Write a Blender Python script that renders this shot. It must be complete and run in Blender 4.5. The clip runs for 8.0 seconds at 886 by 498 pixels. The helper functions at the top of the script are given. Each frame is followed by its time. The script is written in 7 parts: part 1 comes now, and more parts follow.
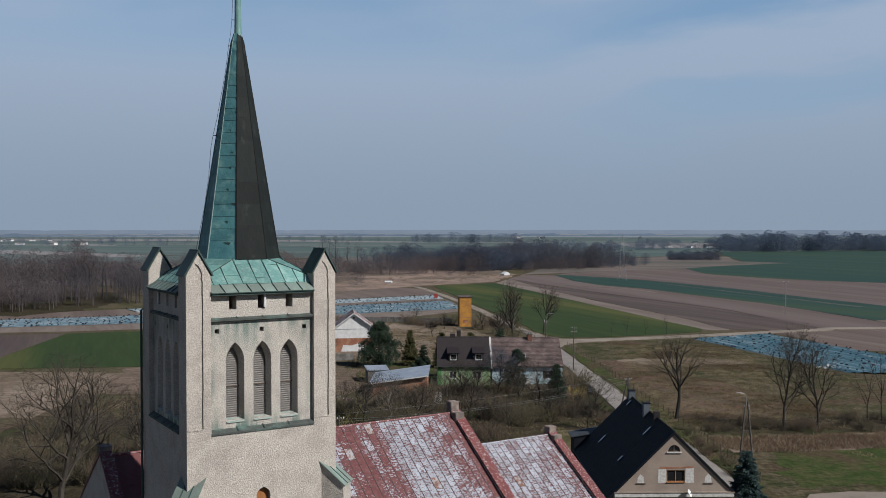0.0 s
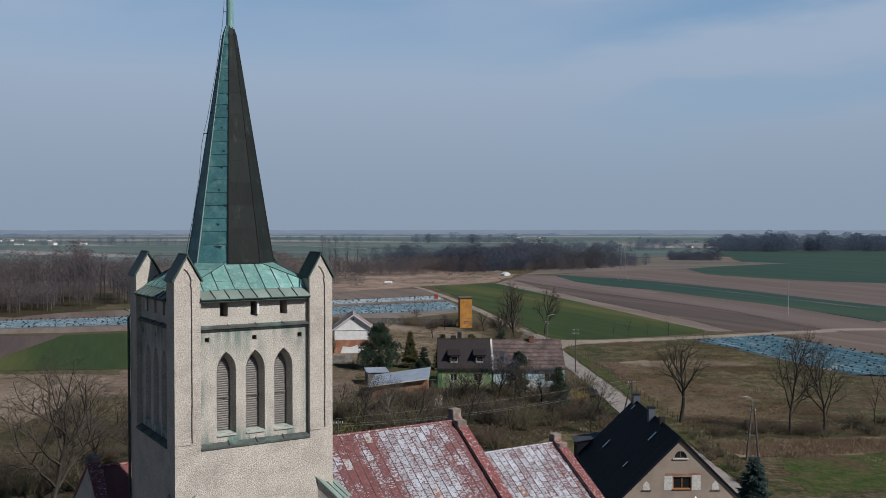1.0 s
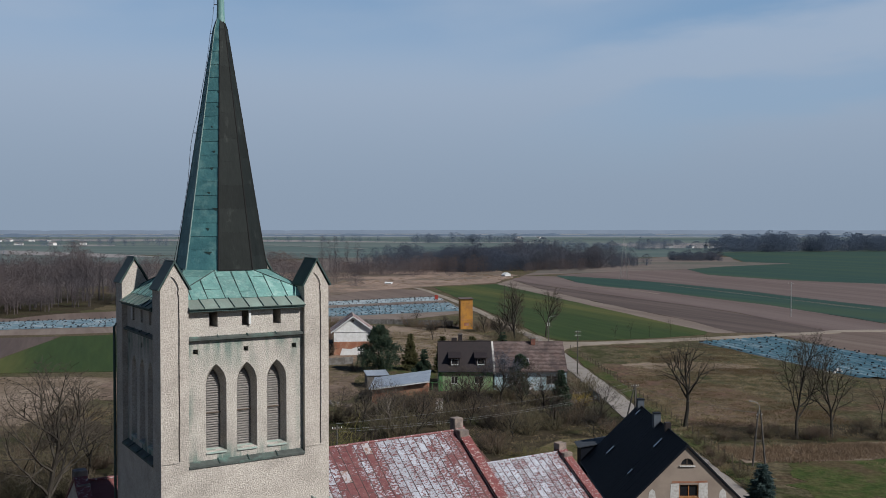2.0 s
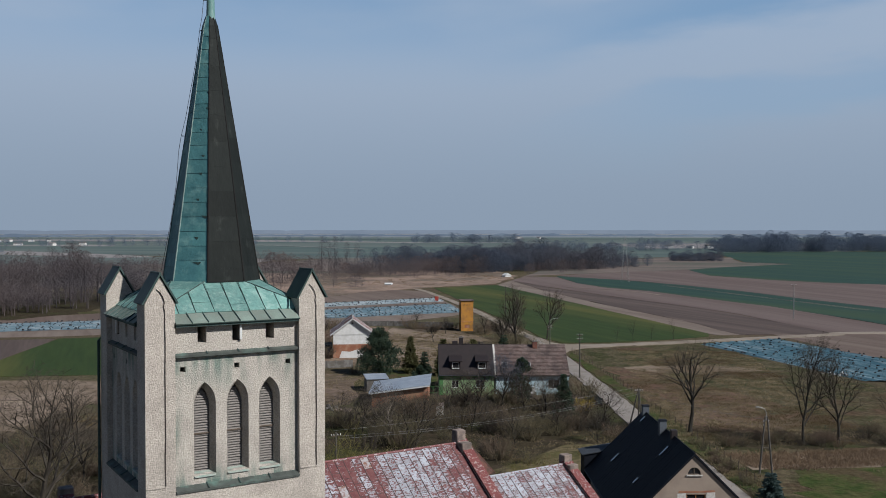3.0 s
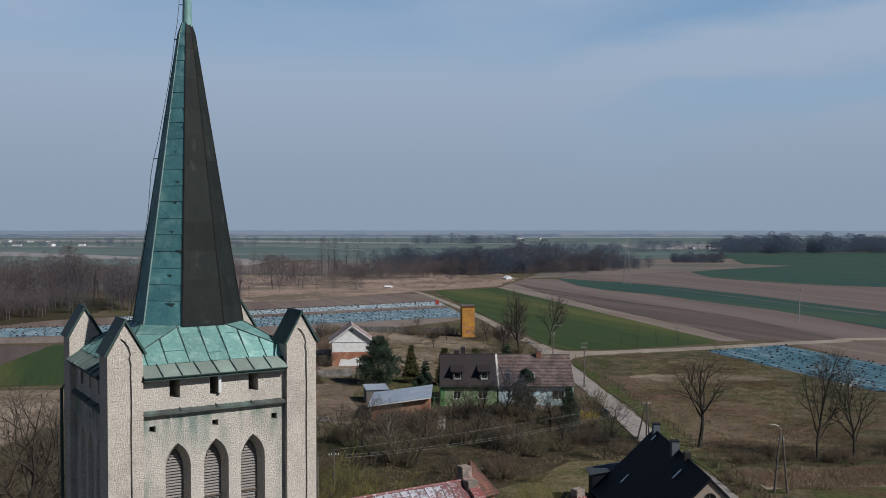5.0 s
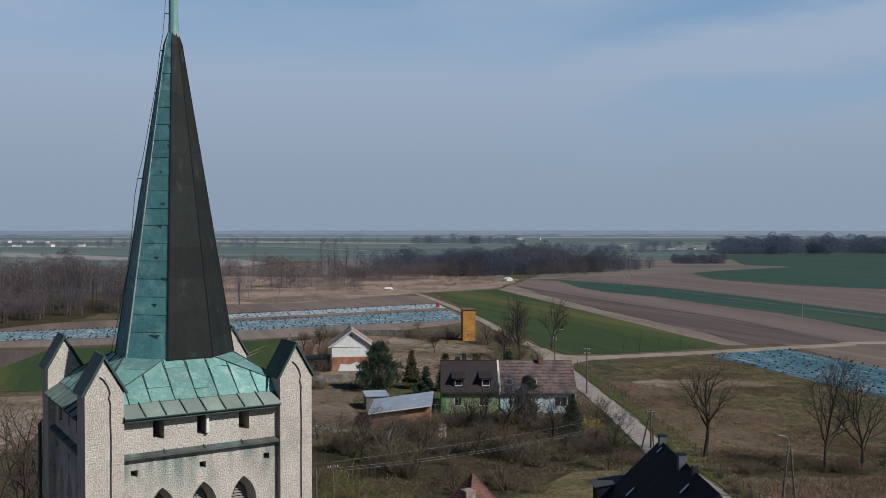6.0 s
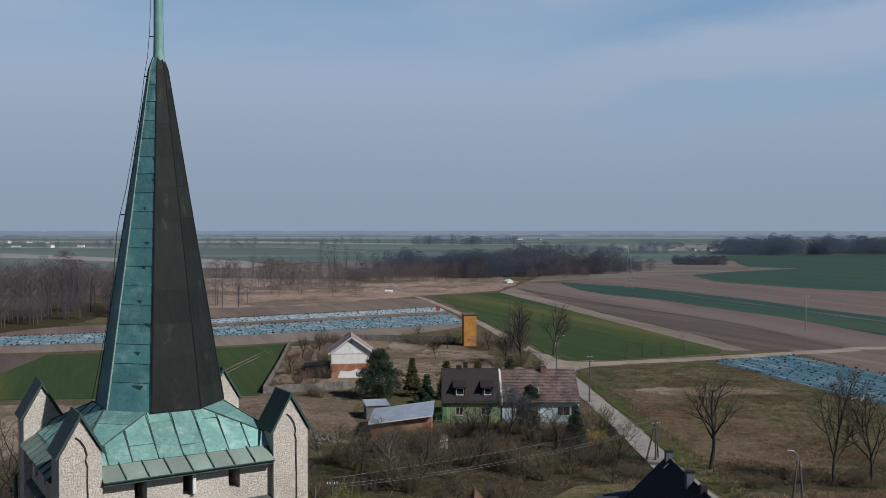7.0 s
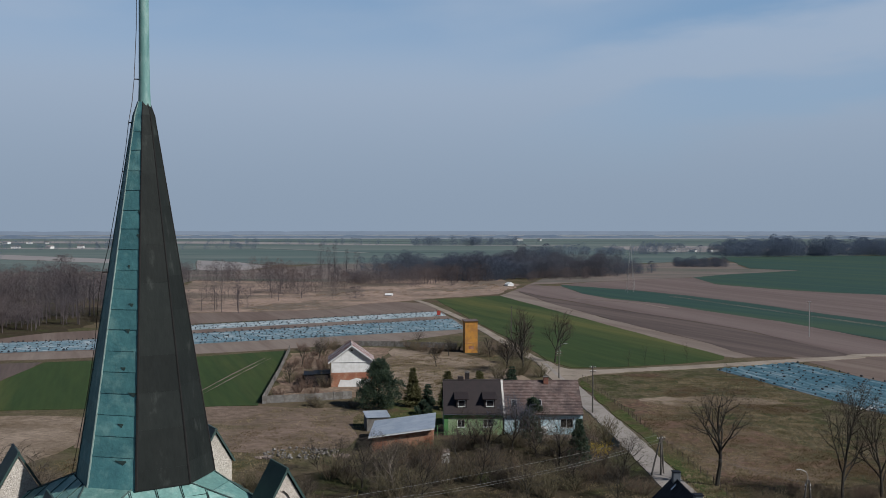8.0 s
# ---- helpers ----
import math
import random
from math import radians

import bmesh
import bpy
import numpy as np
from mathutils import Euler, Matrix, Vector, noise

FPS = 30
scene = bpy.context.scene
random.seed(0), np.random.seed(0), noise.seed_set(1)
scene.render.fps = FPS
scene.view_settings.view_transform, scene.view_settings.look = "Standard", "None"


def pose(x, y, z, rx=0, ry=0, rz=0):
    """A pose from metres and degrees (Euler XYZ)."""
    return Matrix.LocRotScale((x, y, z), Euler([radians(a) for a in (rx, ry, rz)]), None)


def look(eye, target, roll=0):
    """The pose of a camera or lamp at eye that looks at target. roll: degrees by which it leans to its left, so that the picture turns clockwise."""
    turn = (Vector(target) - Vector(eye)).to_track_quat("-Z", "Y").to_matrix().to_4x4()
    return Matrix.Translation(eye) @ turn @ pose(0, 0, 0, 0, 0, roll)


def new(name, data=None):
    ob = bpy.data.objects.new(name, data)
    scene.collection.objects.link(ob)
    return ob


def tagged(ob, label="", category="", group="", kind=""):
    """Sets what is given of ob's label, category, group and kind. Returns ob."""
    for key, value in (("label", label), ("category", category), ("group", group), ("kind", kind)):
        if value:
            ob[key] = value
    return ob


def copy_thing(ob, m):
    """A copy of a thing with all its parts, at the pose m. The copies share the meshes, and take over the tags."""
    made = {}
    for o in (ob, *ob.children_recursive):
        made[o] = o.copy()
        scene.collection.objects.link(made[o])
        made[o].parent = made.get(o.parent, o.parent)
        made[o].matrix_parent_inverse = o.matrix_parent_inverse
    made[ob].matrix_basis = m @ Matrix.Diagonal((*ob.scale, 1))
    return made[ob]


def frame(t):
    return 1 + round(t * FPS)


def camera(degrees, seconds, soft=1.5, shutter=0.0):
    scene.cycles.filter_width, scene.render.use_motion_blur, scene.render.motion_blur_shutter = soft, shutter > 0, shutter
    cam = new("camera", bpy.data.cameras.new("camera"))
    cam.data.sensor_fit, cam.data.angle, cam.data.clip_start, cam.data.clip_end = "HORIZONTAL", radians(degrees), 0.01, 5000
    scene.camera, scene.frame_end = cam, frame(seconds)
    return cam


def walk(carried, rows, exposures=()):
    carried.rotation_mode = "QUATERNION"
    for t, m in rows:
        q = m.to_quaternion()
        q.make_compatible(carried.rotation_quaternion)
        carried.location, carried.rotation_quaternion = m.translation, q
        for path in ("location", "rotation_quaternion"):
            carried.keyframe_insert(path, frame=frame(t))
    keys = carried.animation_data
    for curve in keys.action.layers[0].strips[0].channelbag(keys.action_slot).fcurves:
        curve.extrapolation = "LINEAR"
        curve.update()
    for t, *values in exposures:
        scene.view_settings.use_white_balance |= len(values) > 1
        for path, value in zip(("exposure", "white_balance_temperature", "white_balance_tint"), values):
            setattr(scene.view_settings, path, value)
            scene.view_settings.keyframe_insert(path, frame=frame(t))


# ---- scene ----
from collections import defaultdict

# ---------------------------------------------------------------- camera
cam = camera(50.47, 8.0, soft=0.92)
PITCH = 90 - 1.308
PATH = [
    (0.0, 0.00, 0.00, 30.60), (0.5, -0.06, 1.13, 30.65), (1.0, -0.12, 2.22, 30.72), (1.5, -0.17, 3.33, 30.81),
    (3.0, -0.34, 6.69, 31.27), (3.5, -0.40, 7.83, 31.54), (4.0, -0.46, 8.97, 31.85), (4.5, -0.53, 10.10, 32.18),
    (6.0, -0.77, 13.53, 33.36), (6.5, -0.86, 14.70, 33.91), (7.0, -0.97, 15.86, 34.60), (7.5, -1.09, 17.01, 35.40),
    (8.0, -1.23, 18.13, 36.28)]
walk(cam, [(t, pose(x, y, z, PITCH, 0, 0)) for t, x, y, z in PATH], [(0.0, 0.33, 6250, 9), (8.0, 0.33, 6250, 9)])

# ---------------------------------------------------------------- sky and sun
SUN_DIR = Vector((0.655, -0.397, 0.643))
world = bpy.data.worlds.new("sky")
scene.world = world
world.use_nodes = True
wn, wl = world.node_tree.nodes, world.node_tree.links
wn.clear()
w_out = wn.new("ShaderNodeOutputWorld")
w_bg = wn.new("ShaderNodeBackground")
w_bg.inputs["Strength"].default_value = 0.0685
w_sky = wn.new("ShaderNodeTexSky")
w_sky.sky_type, w_sky.sun_disc = "NISHITA", False
w_sky.sun_elevation = math.asin(SUN_DIR.z)
w_sky.sun_rotation = math.atan2(SUN_DIR.x, SUN_DIR.y)
w_sky.altitude, w_sky.air_density, w_sky.dust_density, w_sky.ozone_density = 100, 1.0, 1.2, 3.0
w_co = wn.new("ShaderNodeTexCoord")


def sky_mix(fac, a, b):
    """Blend two sky colours; each is a colour or a socket."""
    x = wn.new("ShaderNodeMix")
    x.data_type = "RGBA"
    for k, v in ((0, fac), (6, a), (7, b)):
        if isinstance(v, (tuple, float)):
            x.inputs[k].default_value = v
        else:
            wl.new(v, x.inputs[k])
    return x.outputs[2]


def sky_ramp(value, lo, hi):
    r = wn.new("ShaderNodeMapRange")
    r.interpolation_type = "SMOOTHSTEP"
    r.inputs["From Min"].default_value, r.inputs["From Max"].default_value = lo, hi
    wl.new(value, r.inputs["Value"])
    return r.outputs["Result"]


def sky_streaks(scale, stretch, turn, detail):
    m = wn.new("ShaderNodeMapping")
    m.inputs["Rotation"].default_value = turn
    m.inputs["Scale"].default_value = stretch
    t = wn.new("ShaderNodeTexNoise")
    t.inputs["Scale"].default_value, t.inputs["Detail"].default_value, t.inputs["Roughness"].default_value = scale, detail, 0.5
    wl.new(w_co.outputs["Generated"], m.inputs["Vector"])
    wl.new(m.outputs["Vector"], t.inputs["Vector"])
    return t.outputs["Fac"]


# hazy spring sky: the clear sky veiled by haze at the horizon and thin cirrus above
w_sep = wn.new("ShaderNodeSeparateXYZ")
wl.new(w_co.outputs["Generated"], w_sep.inputs[0])
veil = sky_mix(sky_ramp(w_sep.outputs["Z"], 0.0, 0.22), (3.08, 3.82, 4.82, 1), (4.12, 5.0, 6.32, 1))
clear = sky_mix(0.55, w_sky.outputs["Color"], (2.75, 4.55, 6.9, 1))
# cirrus lies in slanting bands, frayed by noise
w_slant = wn.new("ShaderNodeMath")
w_slant.operation, w_slant.inputs[1].default_value = "MULTIPLY_ADD", -0.19
wl.new(w_sep.outputs["X"], w_slant.inputs[0])
wl.new(w_sep.outputs["Z"], w_slant.inputs[2])
w_fray = wn.new("ShaderNodeMath")
w_fray.operation, w_fray.inputs[1].default_value = "MULTIPLY_ADD", 0.16
wl.new(sky_streaks(2.6, (1.0, 1.0, 4.2), (0, radians(12), radians(-12)), 6.0), w_fray.inputs[0])
wl.new(w_slant.outputs[0], w_fray.inputs[2])
w_bands = wn.new("ShaderNodeValToRGB")
ramp_stops = [(0.09, 0.0), (0.125, 0.75), (0.155, 0.62), (0.18, 0.05), (0.205, 0.10), (0.235, 0.95), (0.265, 0.75), (0.30, 0.15), (0.34, 0.75)]
w_bands.color_ramp.interpolation = "EASE"
for k, (at, v) in enumerate(ramp_stops):
    e = w_bands.color_ramp.elements[k] if k < 2 else w_bands.color_ramp.elements.new(at)
    e.position, e.color = at, (v, v, v, 1)
wl.new(w_fray.outputs[0], w_bands.inputs["Fac"])
w_wisp = sky_ramp(sky_streaks(1.25, (1.0, 1.0, 3.6), (0, radians(22), radians(-12)), 5.5), 0.42, 0.66)
w_side = sky_ramp(w_sep.outputs["X"], -0.02, 0.30)
w_low = wn.new("ShaderNodeMath")
w_low.operation = "MULTIPLY"
wl.new(w_wisp, w_low.inputs[0])
wl.new(sky_ramp(w_sep.outputs["Z"], 0.13, 0.25), w_low.inputs[1])
gaps = sky_mix(w_side, w_low.outputs[0], w_bands.outputs["Color"])
high = sky_ramp(w_sep.outputs["Z"], 0.02, 0.20)
open_sky = wn.new("ShaderNodeMath")
open_sky.operation = "MULTIPLY"
wl.new(gaps, open_sky.inputs[0])
wl.new(high, open_sky.inputs[1])
veiled = sky_mix(open_sky.outputs[0], veil, clear)
clouded = sky_mix(sky_ramp(w_sep.outputs["Z"], 0.24, 0.50), veiled, (0.45, 0.92, 1.95, 1))
wl.new(clouded, w_bg.inputs["Color"])
wl.new(w_bg.outputs["Background"], w_out.inputs["Surface"])

sun = new("sun", bpy.data.lights.new("sun", "SUN"))
sun.data.energy, sun.data.angle, sun.data.color = 5.0, radians(0.6), (1.0, 0.965, 0.92)
sun.matrix_world = look(SUN_DIR * 200, (0, 0, 0))

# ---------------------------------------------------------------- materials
BASE_SCALE = 0.63    # every base colour is scaled down by this, to deepen shade against sunlight


def material(name, c1, c2, scale=1.0, rough=0.85, c3=None, scale3=0.15, low=0.4, high=0.62, low3=0.45, high3=0.6, bump=0.0, bump_scale=20.0,
             bump_dist=0.02, metal=0.0, stretch=(1, 1, 1), turn=0.0, spread=0.0, space="Object", island=False, grain=0.0, grain_scale=60.0, spec=0.3):
    """Two-scale noise over two or three colours, with fine grain, relief and piece-to-piece spread."""
    c1, c2, c3 = (tuple(v * BASE_SCALE for v in c) if c else None for c in (c1, c2, c3))
    m = bpy.data.materials.new(name)
    m.use_nodes = True
    n, l = m.node_tree.nodes, m.node_tree.links
    b = n["Principled BSDF"]
    b.inputs["Roughness"].default_value, b.inputs["Metallic"].default_value = rough, metal
    b.inputs["Specular IOR Level"].default_value = spec
    co = n.new("ShaderNodeTexCoord")
    if space == "World":
        vec = n.new("ShaderNodeNewGeometry").outputs["Position"]
    else:
        vec = co.outputs["Object"]
    mp = n.new("ShaderNodeMapping")
    mp.inputs["Scale"].default_value = stretch
    if turn:
        rot = n.new("ShaderNodeVectorRotate")
        rot.rotation_type = "Z_AXIS"
        rot.inputs["Angle"].default_value = radians(turn)
        l.new(vec, rot.inputs["Vector"])
        vec = rot.outputs["Vector"]
    l.new(vec, mp.inputs["Vector"])

    def noisy(sc, detail=6.0, source=mp.outputs["Vector"]):
        t = n.new("ShaderNodeTexNoise")
        t.inputs["Scale"].default_value, t.inputs["Detail"].default_value, t.inputs["Roughness"].default_value = sc, detail, 0.62
        l.new(source, t.inputs["Vector"])
        return t.outputs["Fac"]

    def blend(fac, a, c, lo, hi):
        r = n.new("ShaderNodeMapRange")
        r.inputs["From Min"].default_value, r.inputs["From Max"].default_value = lo, hi
        l.new(fac, r.inputs["Value"])
        x = n.new("ShaderNodeMix")
        x.data_type = "RGBA"
        l.new(r.outputs["Result"], x.inputs[0])
        for k, v in ((6, a), (7, c)):
            if isinstance(v, tuple):
                x.inputs[k].default_value = (*v, 1)
            else:
                l.new(v, x.inputs[k])
        return x.outputs[2]

    col = blend(noisy(scale), c1, c2, low, high)
    if c3:
        col = blend(noisy(scale3), col, c3, low3, high3)
    if grain or spread:
        hs = n.new("ShaderNodeHueSaturation")
        val = n.new("ShaderNodeMath")
        val.operation = "MULTIPLY_ADD"
        val.inputs[2].default_value = 1.0
        if grain:
            g = n.new("ShaderNodeMath")
            g.operation, g.inputs[1].default_value = "SUBTRACT", 0.5
            l.new(noisy(grain_scale, 2.0), g.inputs[0])
            l.new(g.outputs[0], val.inputs[0])
            val.inputs[1].default_value = grain * 4
        else:
            val.inputs[0].default_value = 0
        out = val.outputs[0]
        if spread:
            if island:
                pick = n.new("ShaderNodeNewGeometry").outputs["Random Per Island"]
            else:
                pick = n.new("ShaderNodeObjectInfo").outputs["Random"]
            s = n.new("ShaderNodeMath")
            s.operation, s.inputs[1].default_value, s.inputs[2].default_value = "MULTIPLY_ADD", spread, -spread / 2
            l.new(pick, s.inputs[0])
            a = n.new("ShaderNodeMath")
            l.new(out, a.inputs[0])
            l.new(s.outputs[0], a.inputs[1])
            out = a.outputs[0]
        l.new(out, hs.inputs["Value"])
        l.new(col, hs.inputs["Color"])
        col = hs.outputs["Color"]
    l.new(col, b.inputs["Base Color"])
    if bump:
        bp = n.new("ShaderNodeBump")
        bp.inputs["Strength"].default_value, bp.inputs["Distance"].default_value = bump, bump_dist
        l.new(noisy(bump_scale, 4.0), bp.inputs["Height"])
        l.new(bp.outputs["Normal"], b.inputs["Normal"])
    return m


PLASTER_LOOK = dict(scale=0.9, rough=0.95, c3=(0.40, 0.36, 0.315), scale3=0.45, low=0.35, high=0.7, low3=0.52, high3=0.80,
                    bump=1.0, bump_scale=18, bump_dist=0.045, grain=0.27, grain_scale=15, spec=0.1)
PLASTER = material("roughcast_plaster", (0.61, 0.545, 0.475), (0.52, 0.46, 0.40), **PLASTER_LOOK)
STAINED = material("copper_stained_plaster", (0.61, 0.555, 0.485), (0.51, 0.46, 0.405), **PLASTER_LOOK)


def copper_stain(m):
    """Green run-off from the copper ledges: streaks that hang from the ledge at 26.35 m and along the panel's edges."""
    n, l = m.node_tree.nodes, m.node_tree.links
    b = n["Principled BSDF"]
    old = b.inputs["Base Color"].links[0].from_socket
    co = n.new("ShaderNodeTexCoord")
    sep = n.new("ShaderNodeSeparateXYZ")
    l.new(co.outputs["Object"], sep.inputs[0])

    def ramp(v, lo, hi):
        r = n.new("ShaderNodeMapRange")
        r.inputs["From Min"].default_value, r.inputs["From Max"].default_value = lo, hi
        l.new(v, r.inputs["Value"])
        return r.outputs["Result"]

    def op(kind, a, c):
        x = n.new("ShaderNodeMath")
        x.operation = kind
        for k, v in ((0, a), (1, c)):
            if isinstance(v, float):
                x.inputs[k].default_value = v
            else:
                l.new(v, x.inputs[k])
        return x.outputs[0]

    def streaks(scale, stretch):
        mp = n.new("ShaderNodeMapping")
        mp.inputs["Scale"].default_value = stretch
        l.new(co.outputs["Object"], mp.inputs["Vector"])
        t = n.new("ShaderNodeTexNoise")
        t.inputs["Scale"].default_value, t.inputs["Detail"].default_value = scale, 5.0
        l.new(mp.outputs["Vector"], t.inputs["Vector"])
        return t.outputs["Fac"]

    run = streaks(2.6, (1, 1, 0.22))
    under = op("MULTIPLY", ramp(sep.outputs["Z"], 24.9, 26.3), ramp(sep.outputs["Z"], 26.45, 26.35))
    top = op("MULTIPLY", under, ramp(run, 0.40, 0.66))
    inner = op("MINIMUM", op("ABSOLUTE", sep.outputs["X"], 0.0), op("ABSOLUTE", sep.outputs["Y"], 0.0))
    edge = op("MULTIPLY", ramp(inner, 2.05, 2.45), ramp(streaks(1.8, (1, 1, 0.5)), 0.38, 0.62))
    edge = op("MULTIPLY", edge, ramp(sep.outputs["Z"], 26.6, 26.3))
    foot = op("MULTIPLY", ramp(sep.outputs["Z"], 22.4, 21.7), ramp(run, 0.45, 0.62))
    fac = op("MULTIPLY", op("MAXIMUM", op("MAXIMUM", top, edge), foot), 0.9)
    x = n.new("ShaderNodeMix")
    x.data_type = "RGBA"
    l.new(fac, x.inputs[0])
    l.new(old, x.inputs[6])
    x.inputs[7].default_value = (0.075, 0.13, 0.11, 1)
    l.new(x.outputs[2], b.inputs["Base Color"])


copper_stain(STAINED)
COPPER = material("verdigris_copper", (0.215, 0.40, 0.355), (0.135, 0.285, 0.262), 1.1, 0.62, (0.34, 0.50, 0.45), 2.6, 0.35, 0.65, 0.52, 0.70, metal=0.1,
                  bump=0.6, bump_scale=3.5, bump_dist=0.05, spread=0.5, grain=0.14, grain_scale=9)
COPPER_EDGE = material("weathered_eave_copper", (0.215, 0.25, 0.215), (0.15, 0.18, 0.155), 1.6, 0.7, (0.24, 0.31, 0.265), 0.8, metal=0.1, spread=0.25, grain=0.08, grain_scale=16)
LEDGE = material("grey_green_ledge", (0.092, 0.104, 0.092), (0.060, 0.068, 0.062), 2.0, 0.75, (0.12, 0.19, 0.16), 1.1, low3=0.52, high3=0.68, grain=0.12, grain_scale=9)
COPPER_BLUE = material("spire_teal_copper", (0.100, 0.265, 0.268), (0.068, 0.192, 0.208), 1.0, 0.6, (0.175, 0.345, 0.33), 1.6, 0.36, 0.66, 0.52, 0.68, metal=0.1, spread=0.25,
                       bump=0.5, bump_scale=3, bump_dist=0.05, grain=0.10, grain_scale=9)
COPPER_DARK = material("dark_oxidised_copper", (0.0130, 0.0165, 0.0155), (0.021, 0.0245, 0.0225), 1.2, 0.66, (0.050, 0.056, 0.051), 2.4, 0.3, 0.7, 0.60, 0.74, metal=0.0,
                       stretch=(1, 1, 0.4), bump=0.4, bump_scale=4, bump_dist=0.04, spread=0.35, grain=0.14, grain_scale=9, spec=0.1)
COPPER_SEAM = material("dark_copper_seam", (0.035, 0.06, 0.055), (0.06, 0.11, 0.10), 3.0, 0.7)
SILL = material("verdigris_stained_sill", (0.40, 0.43, 0.375), (0.30, 0.37, 0.325), 2.5, 0.85, (0.22, 0.36, 0.31), 3.0, low3=0.55, high3=0.70, grain=0.12, grain_scale=12)
COPPER_PALE = material("pale_copper_roll", (0.30, 0.385, 0.35), (0.22, 0.30, 0.275), 4.0, 0.6)
PIER_ROOF = material("dark_green_metal", (0.03, 0.066, 0.06), (0.05, 0.085, 0.075), 2.0, 0.6, (0.07, 0.09, 0.085), 6.0, low3=0.6, high3=0.75)
SLAT = material("grey_weathered_wood", (0.27, 0.245, 0.225), (0.19, 0.172, 0.158), 6.0, 0.9, stretch=(1, 1, 8), grain=0.10, grain_scale=30)
BLACK = material("dark_void", (0.012, 0.011, 0.011), (0.018, 0.016, 0.015), 2.0, 0.95)
CABLE = material("dark_cable", (0.05, 0.04, 0.035), (0.09, 0.07, 0.06), 6.0, 0.8)
WIRE = material("grey_wire", (0.30, 0.29, 0.28), (0.22, 0.215, 0.21), 3.0, 0.6)
WHITE_PLASTIC = material("white_plastic", (0.78, 0.78, 0.76), (0.70, 0.70, 0.69), 3.0, 0.5)
ORANGE_WOOD = material("orange_wood", (0.42, 0.17, 0.05), (0.30, 0.12, 0.04), 5.0, 0.6, stretch=(1, 1, 0.2))


def flaking_sheet(name, bands, u_low, u_high):
    """Red paint flaking off zinc; bands give how bare the roof is along the church's length."""
    m = material(name, (0.42, 0.445, 0.49), (0.335, 0.335, 0.365), 2.2, 0.55, bump=0.2, bump_scale=8, spread=0.42, space="World", grain=0.12, grain_scale=10, metal=0.08)
    n, l = m.node_tree.nodes, m.node_tree.links
    b = n["Principled BSDF"]
    zinc = b.inputs["Base Color"].links[0].from_socket
    pos = n.new("ShaderNodeNewGeometry").outputs["Position"]
    rot = n.new("ShaderNodeVectorRotate")
    rot.rotation_type = "Z_AXIS"
    rot.inputs["Angle"].default_value = radians(-32.2)
    l.new(pos, rot.inputs["Vector"])
    sep = n.new("ShaderNodeSeparateXYZ")
    l.new(rot.outputs["Vector"], sep.inputs[0])

    def noisy(scale, stretch, detail):
        mp = n.new("ShaderNodeMapping")
        mp.inputs["Scale"].default_value = stretch
        t = n.new("ShaderNodeTexNoise")
        t.inputs["Scale"].default_value, t.inputs["Detail"].default_value, t.inputs["Roughness"].default_value = scale, detail, 0.65
        l.new(rot.outputs["Vector"], mp.inputs["Vector"])
        l.new(mp.outputs["Vector"], t.inputs["Vector"])
        return t.outputs["Fac"]

    def op(kind, a, c, d=0.0):
        x = n.new("ShaderNodeMath")
        x.operation = kind
        for k, v in enumerate((a, c, d)):
            if isinstance(v, float):
                x.inputs[k].default_value = v
            else:
                l.new(v, x.inputs[k])
        return x.outputs[0]

    def ramp(v, lo, hi):
        r = n.new("ShaderNodeMapRange")
        r.inputs["From Min"].default_value, r.inputs["From Max"].default_value = lo, hi
        l.new(v, r.inputs["Value"])
        return r.outputs["Result"]

    # place along the church, frayed a little
    origin = (CHURCH_X * math.cos(radians(32.2)) + CHURCH_Y * math.sin(radians(32.2)))
    u = op("MULTIPLY_ADD", noisy(0.9, (1, 0.35, 0.35), 3.0), 0.9, op("SUBTRACT", sep.outputs["X"], origin + 0.45))
    wear = n.new("ShaderNodeValToRGB")
    for k, (at, v) in enumerate(bands):
        e = wear.color_ramp.elements[k] if k < 2 else wear.color_ramp.elements.new((at - u_low) / (u_high - u_low))
        e.position, e.color = (at - u_low) / (u_high - u_low), (v, v, v, 1)
    l.new(ramp(u, u_low, u_high), wear.inputs["Fac"])
    # patches half a metre across, flakes a few centimetres across and each sheet's own wear
    own = op("MULTIPLY_ADD", n.new("ShaderNodeObjectInfo").outputs["Random"], 0.16, wear.outputs["Color"])
    own = op("MULTIPLY_ADD", noisy(1.3, (1, 1, 1), 4.0), 0.55, own)
    flakes = op("MULTIPLY_ADD", noisy(6.5, (0.8, 1.5, 1.5), 6.0), 2.2, own)
    bare = ramp(flakes, 1.86, 2.00)
    red = n.new("ShaderNodeMix")
    red.data_type = "RGBA"
    red.inputs[6].default_value, red.inputs[7].default_value = (0.088, 0.026, 0.026, 1), (0.132, 0.054, 0.051, 1)
    l.new(ramp(noisy(3.0, (1, 1, 1), 5.0), 0.38, 0.66), red.inputs[0])
    x = n.new("ShaderNodeMix")
    x.data_type = "RGBA"
    l.new(bare, x.inputs[0])
    l.new(red.outputs[2], x.inputs[6])
    l.new(zinc, x.inputs[7])
    l.new(x.outputs[2], b.inputs["Base Color"])
    return m


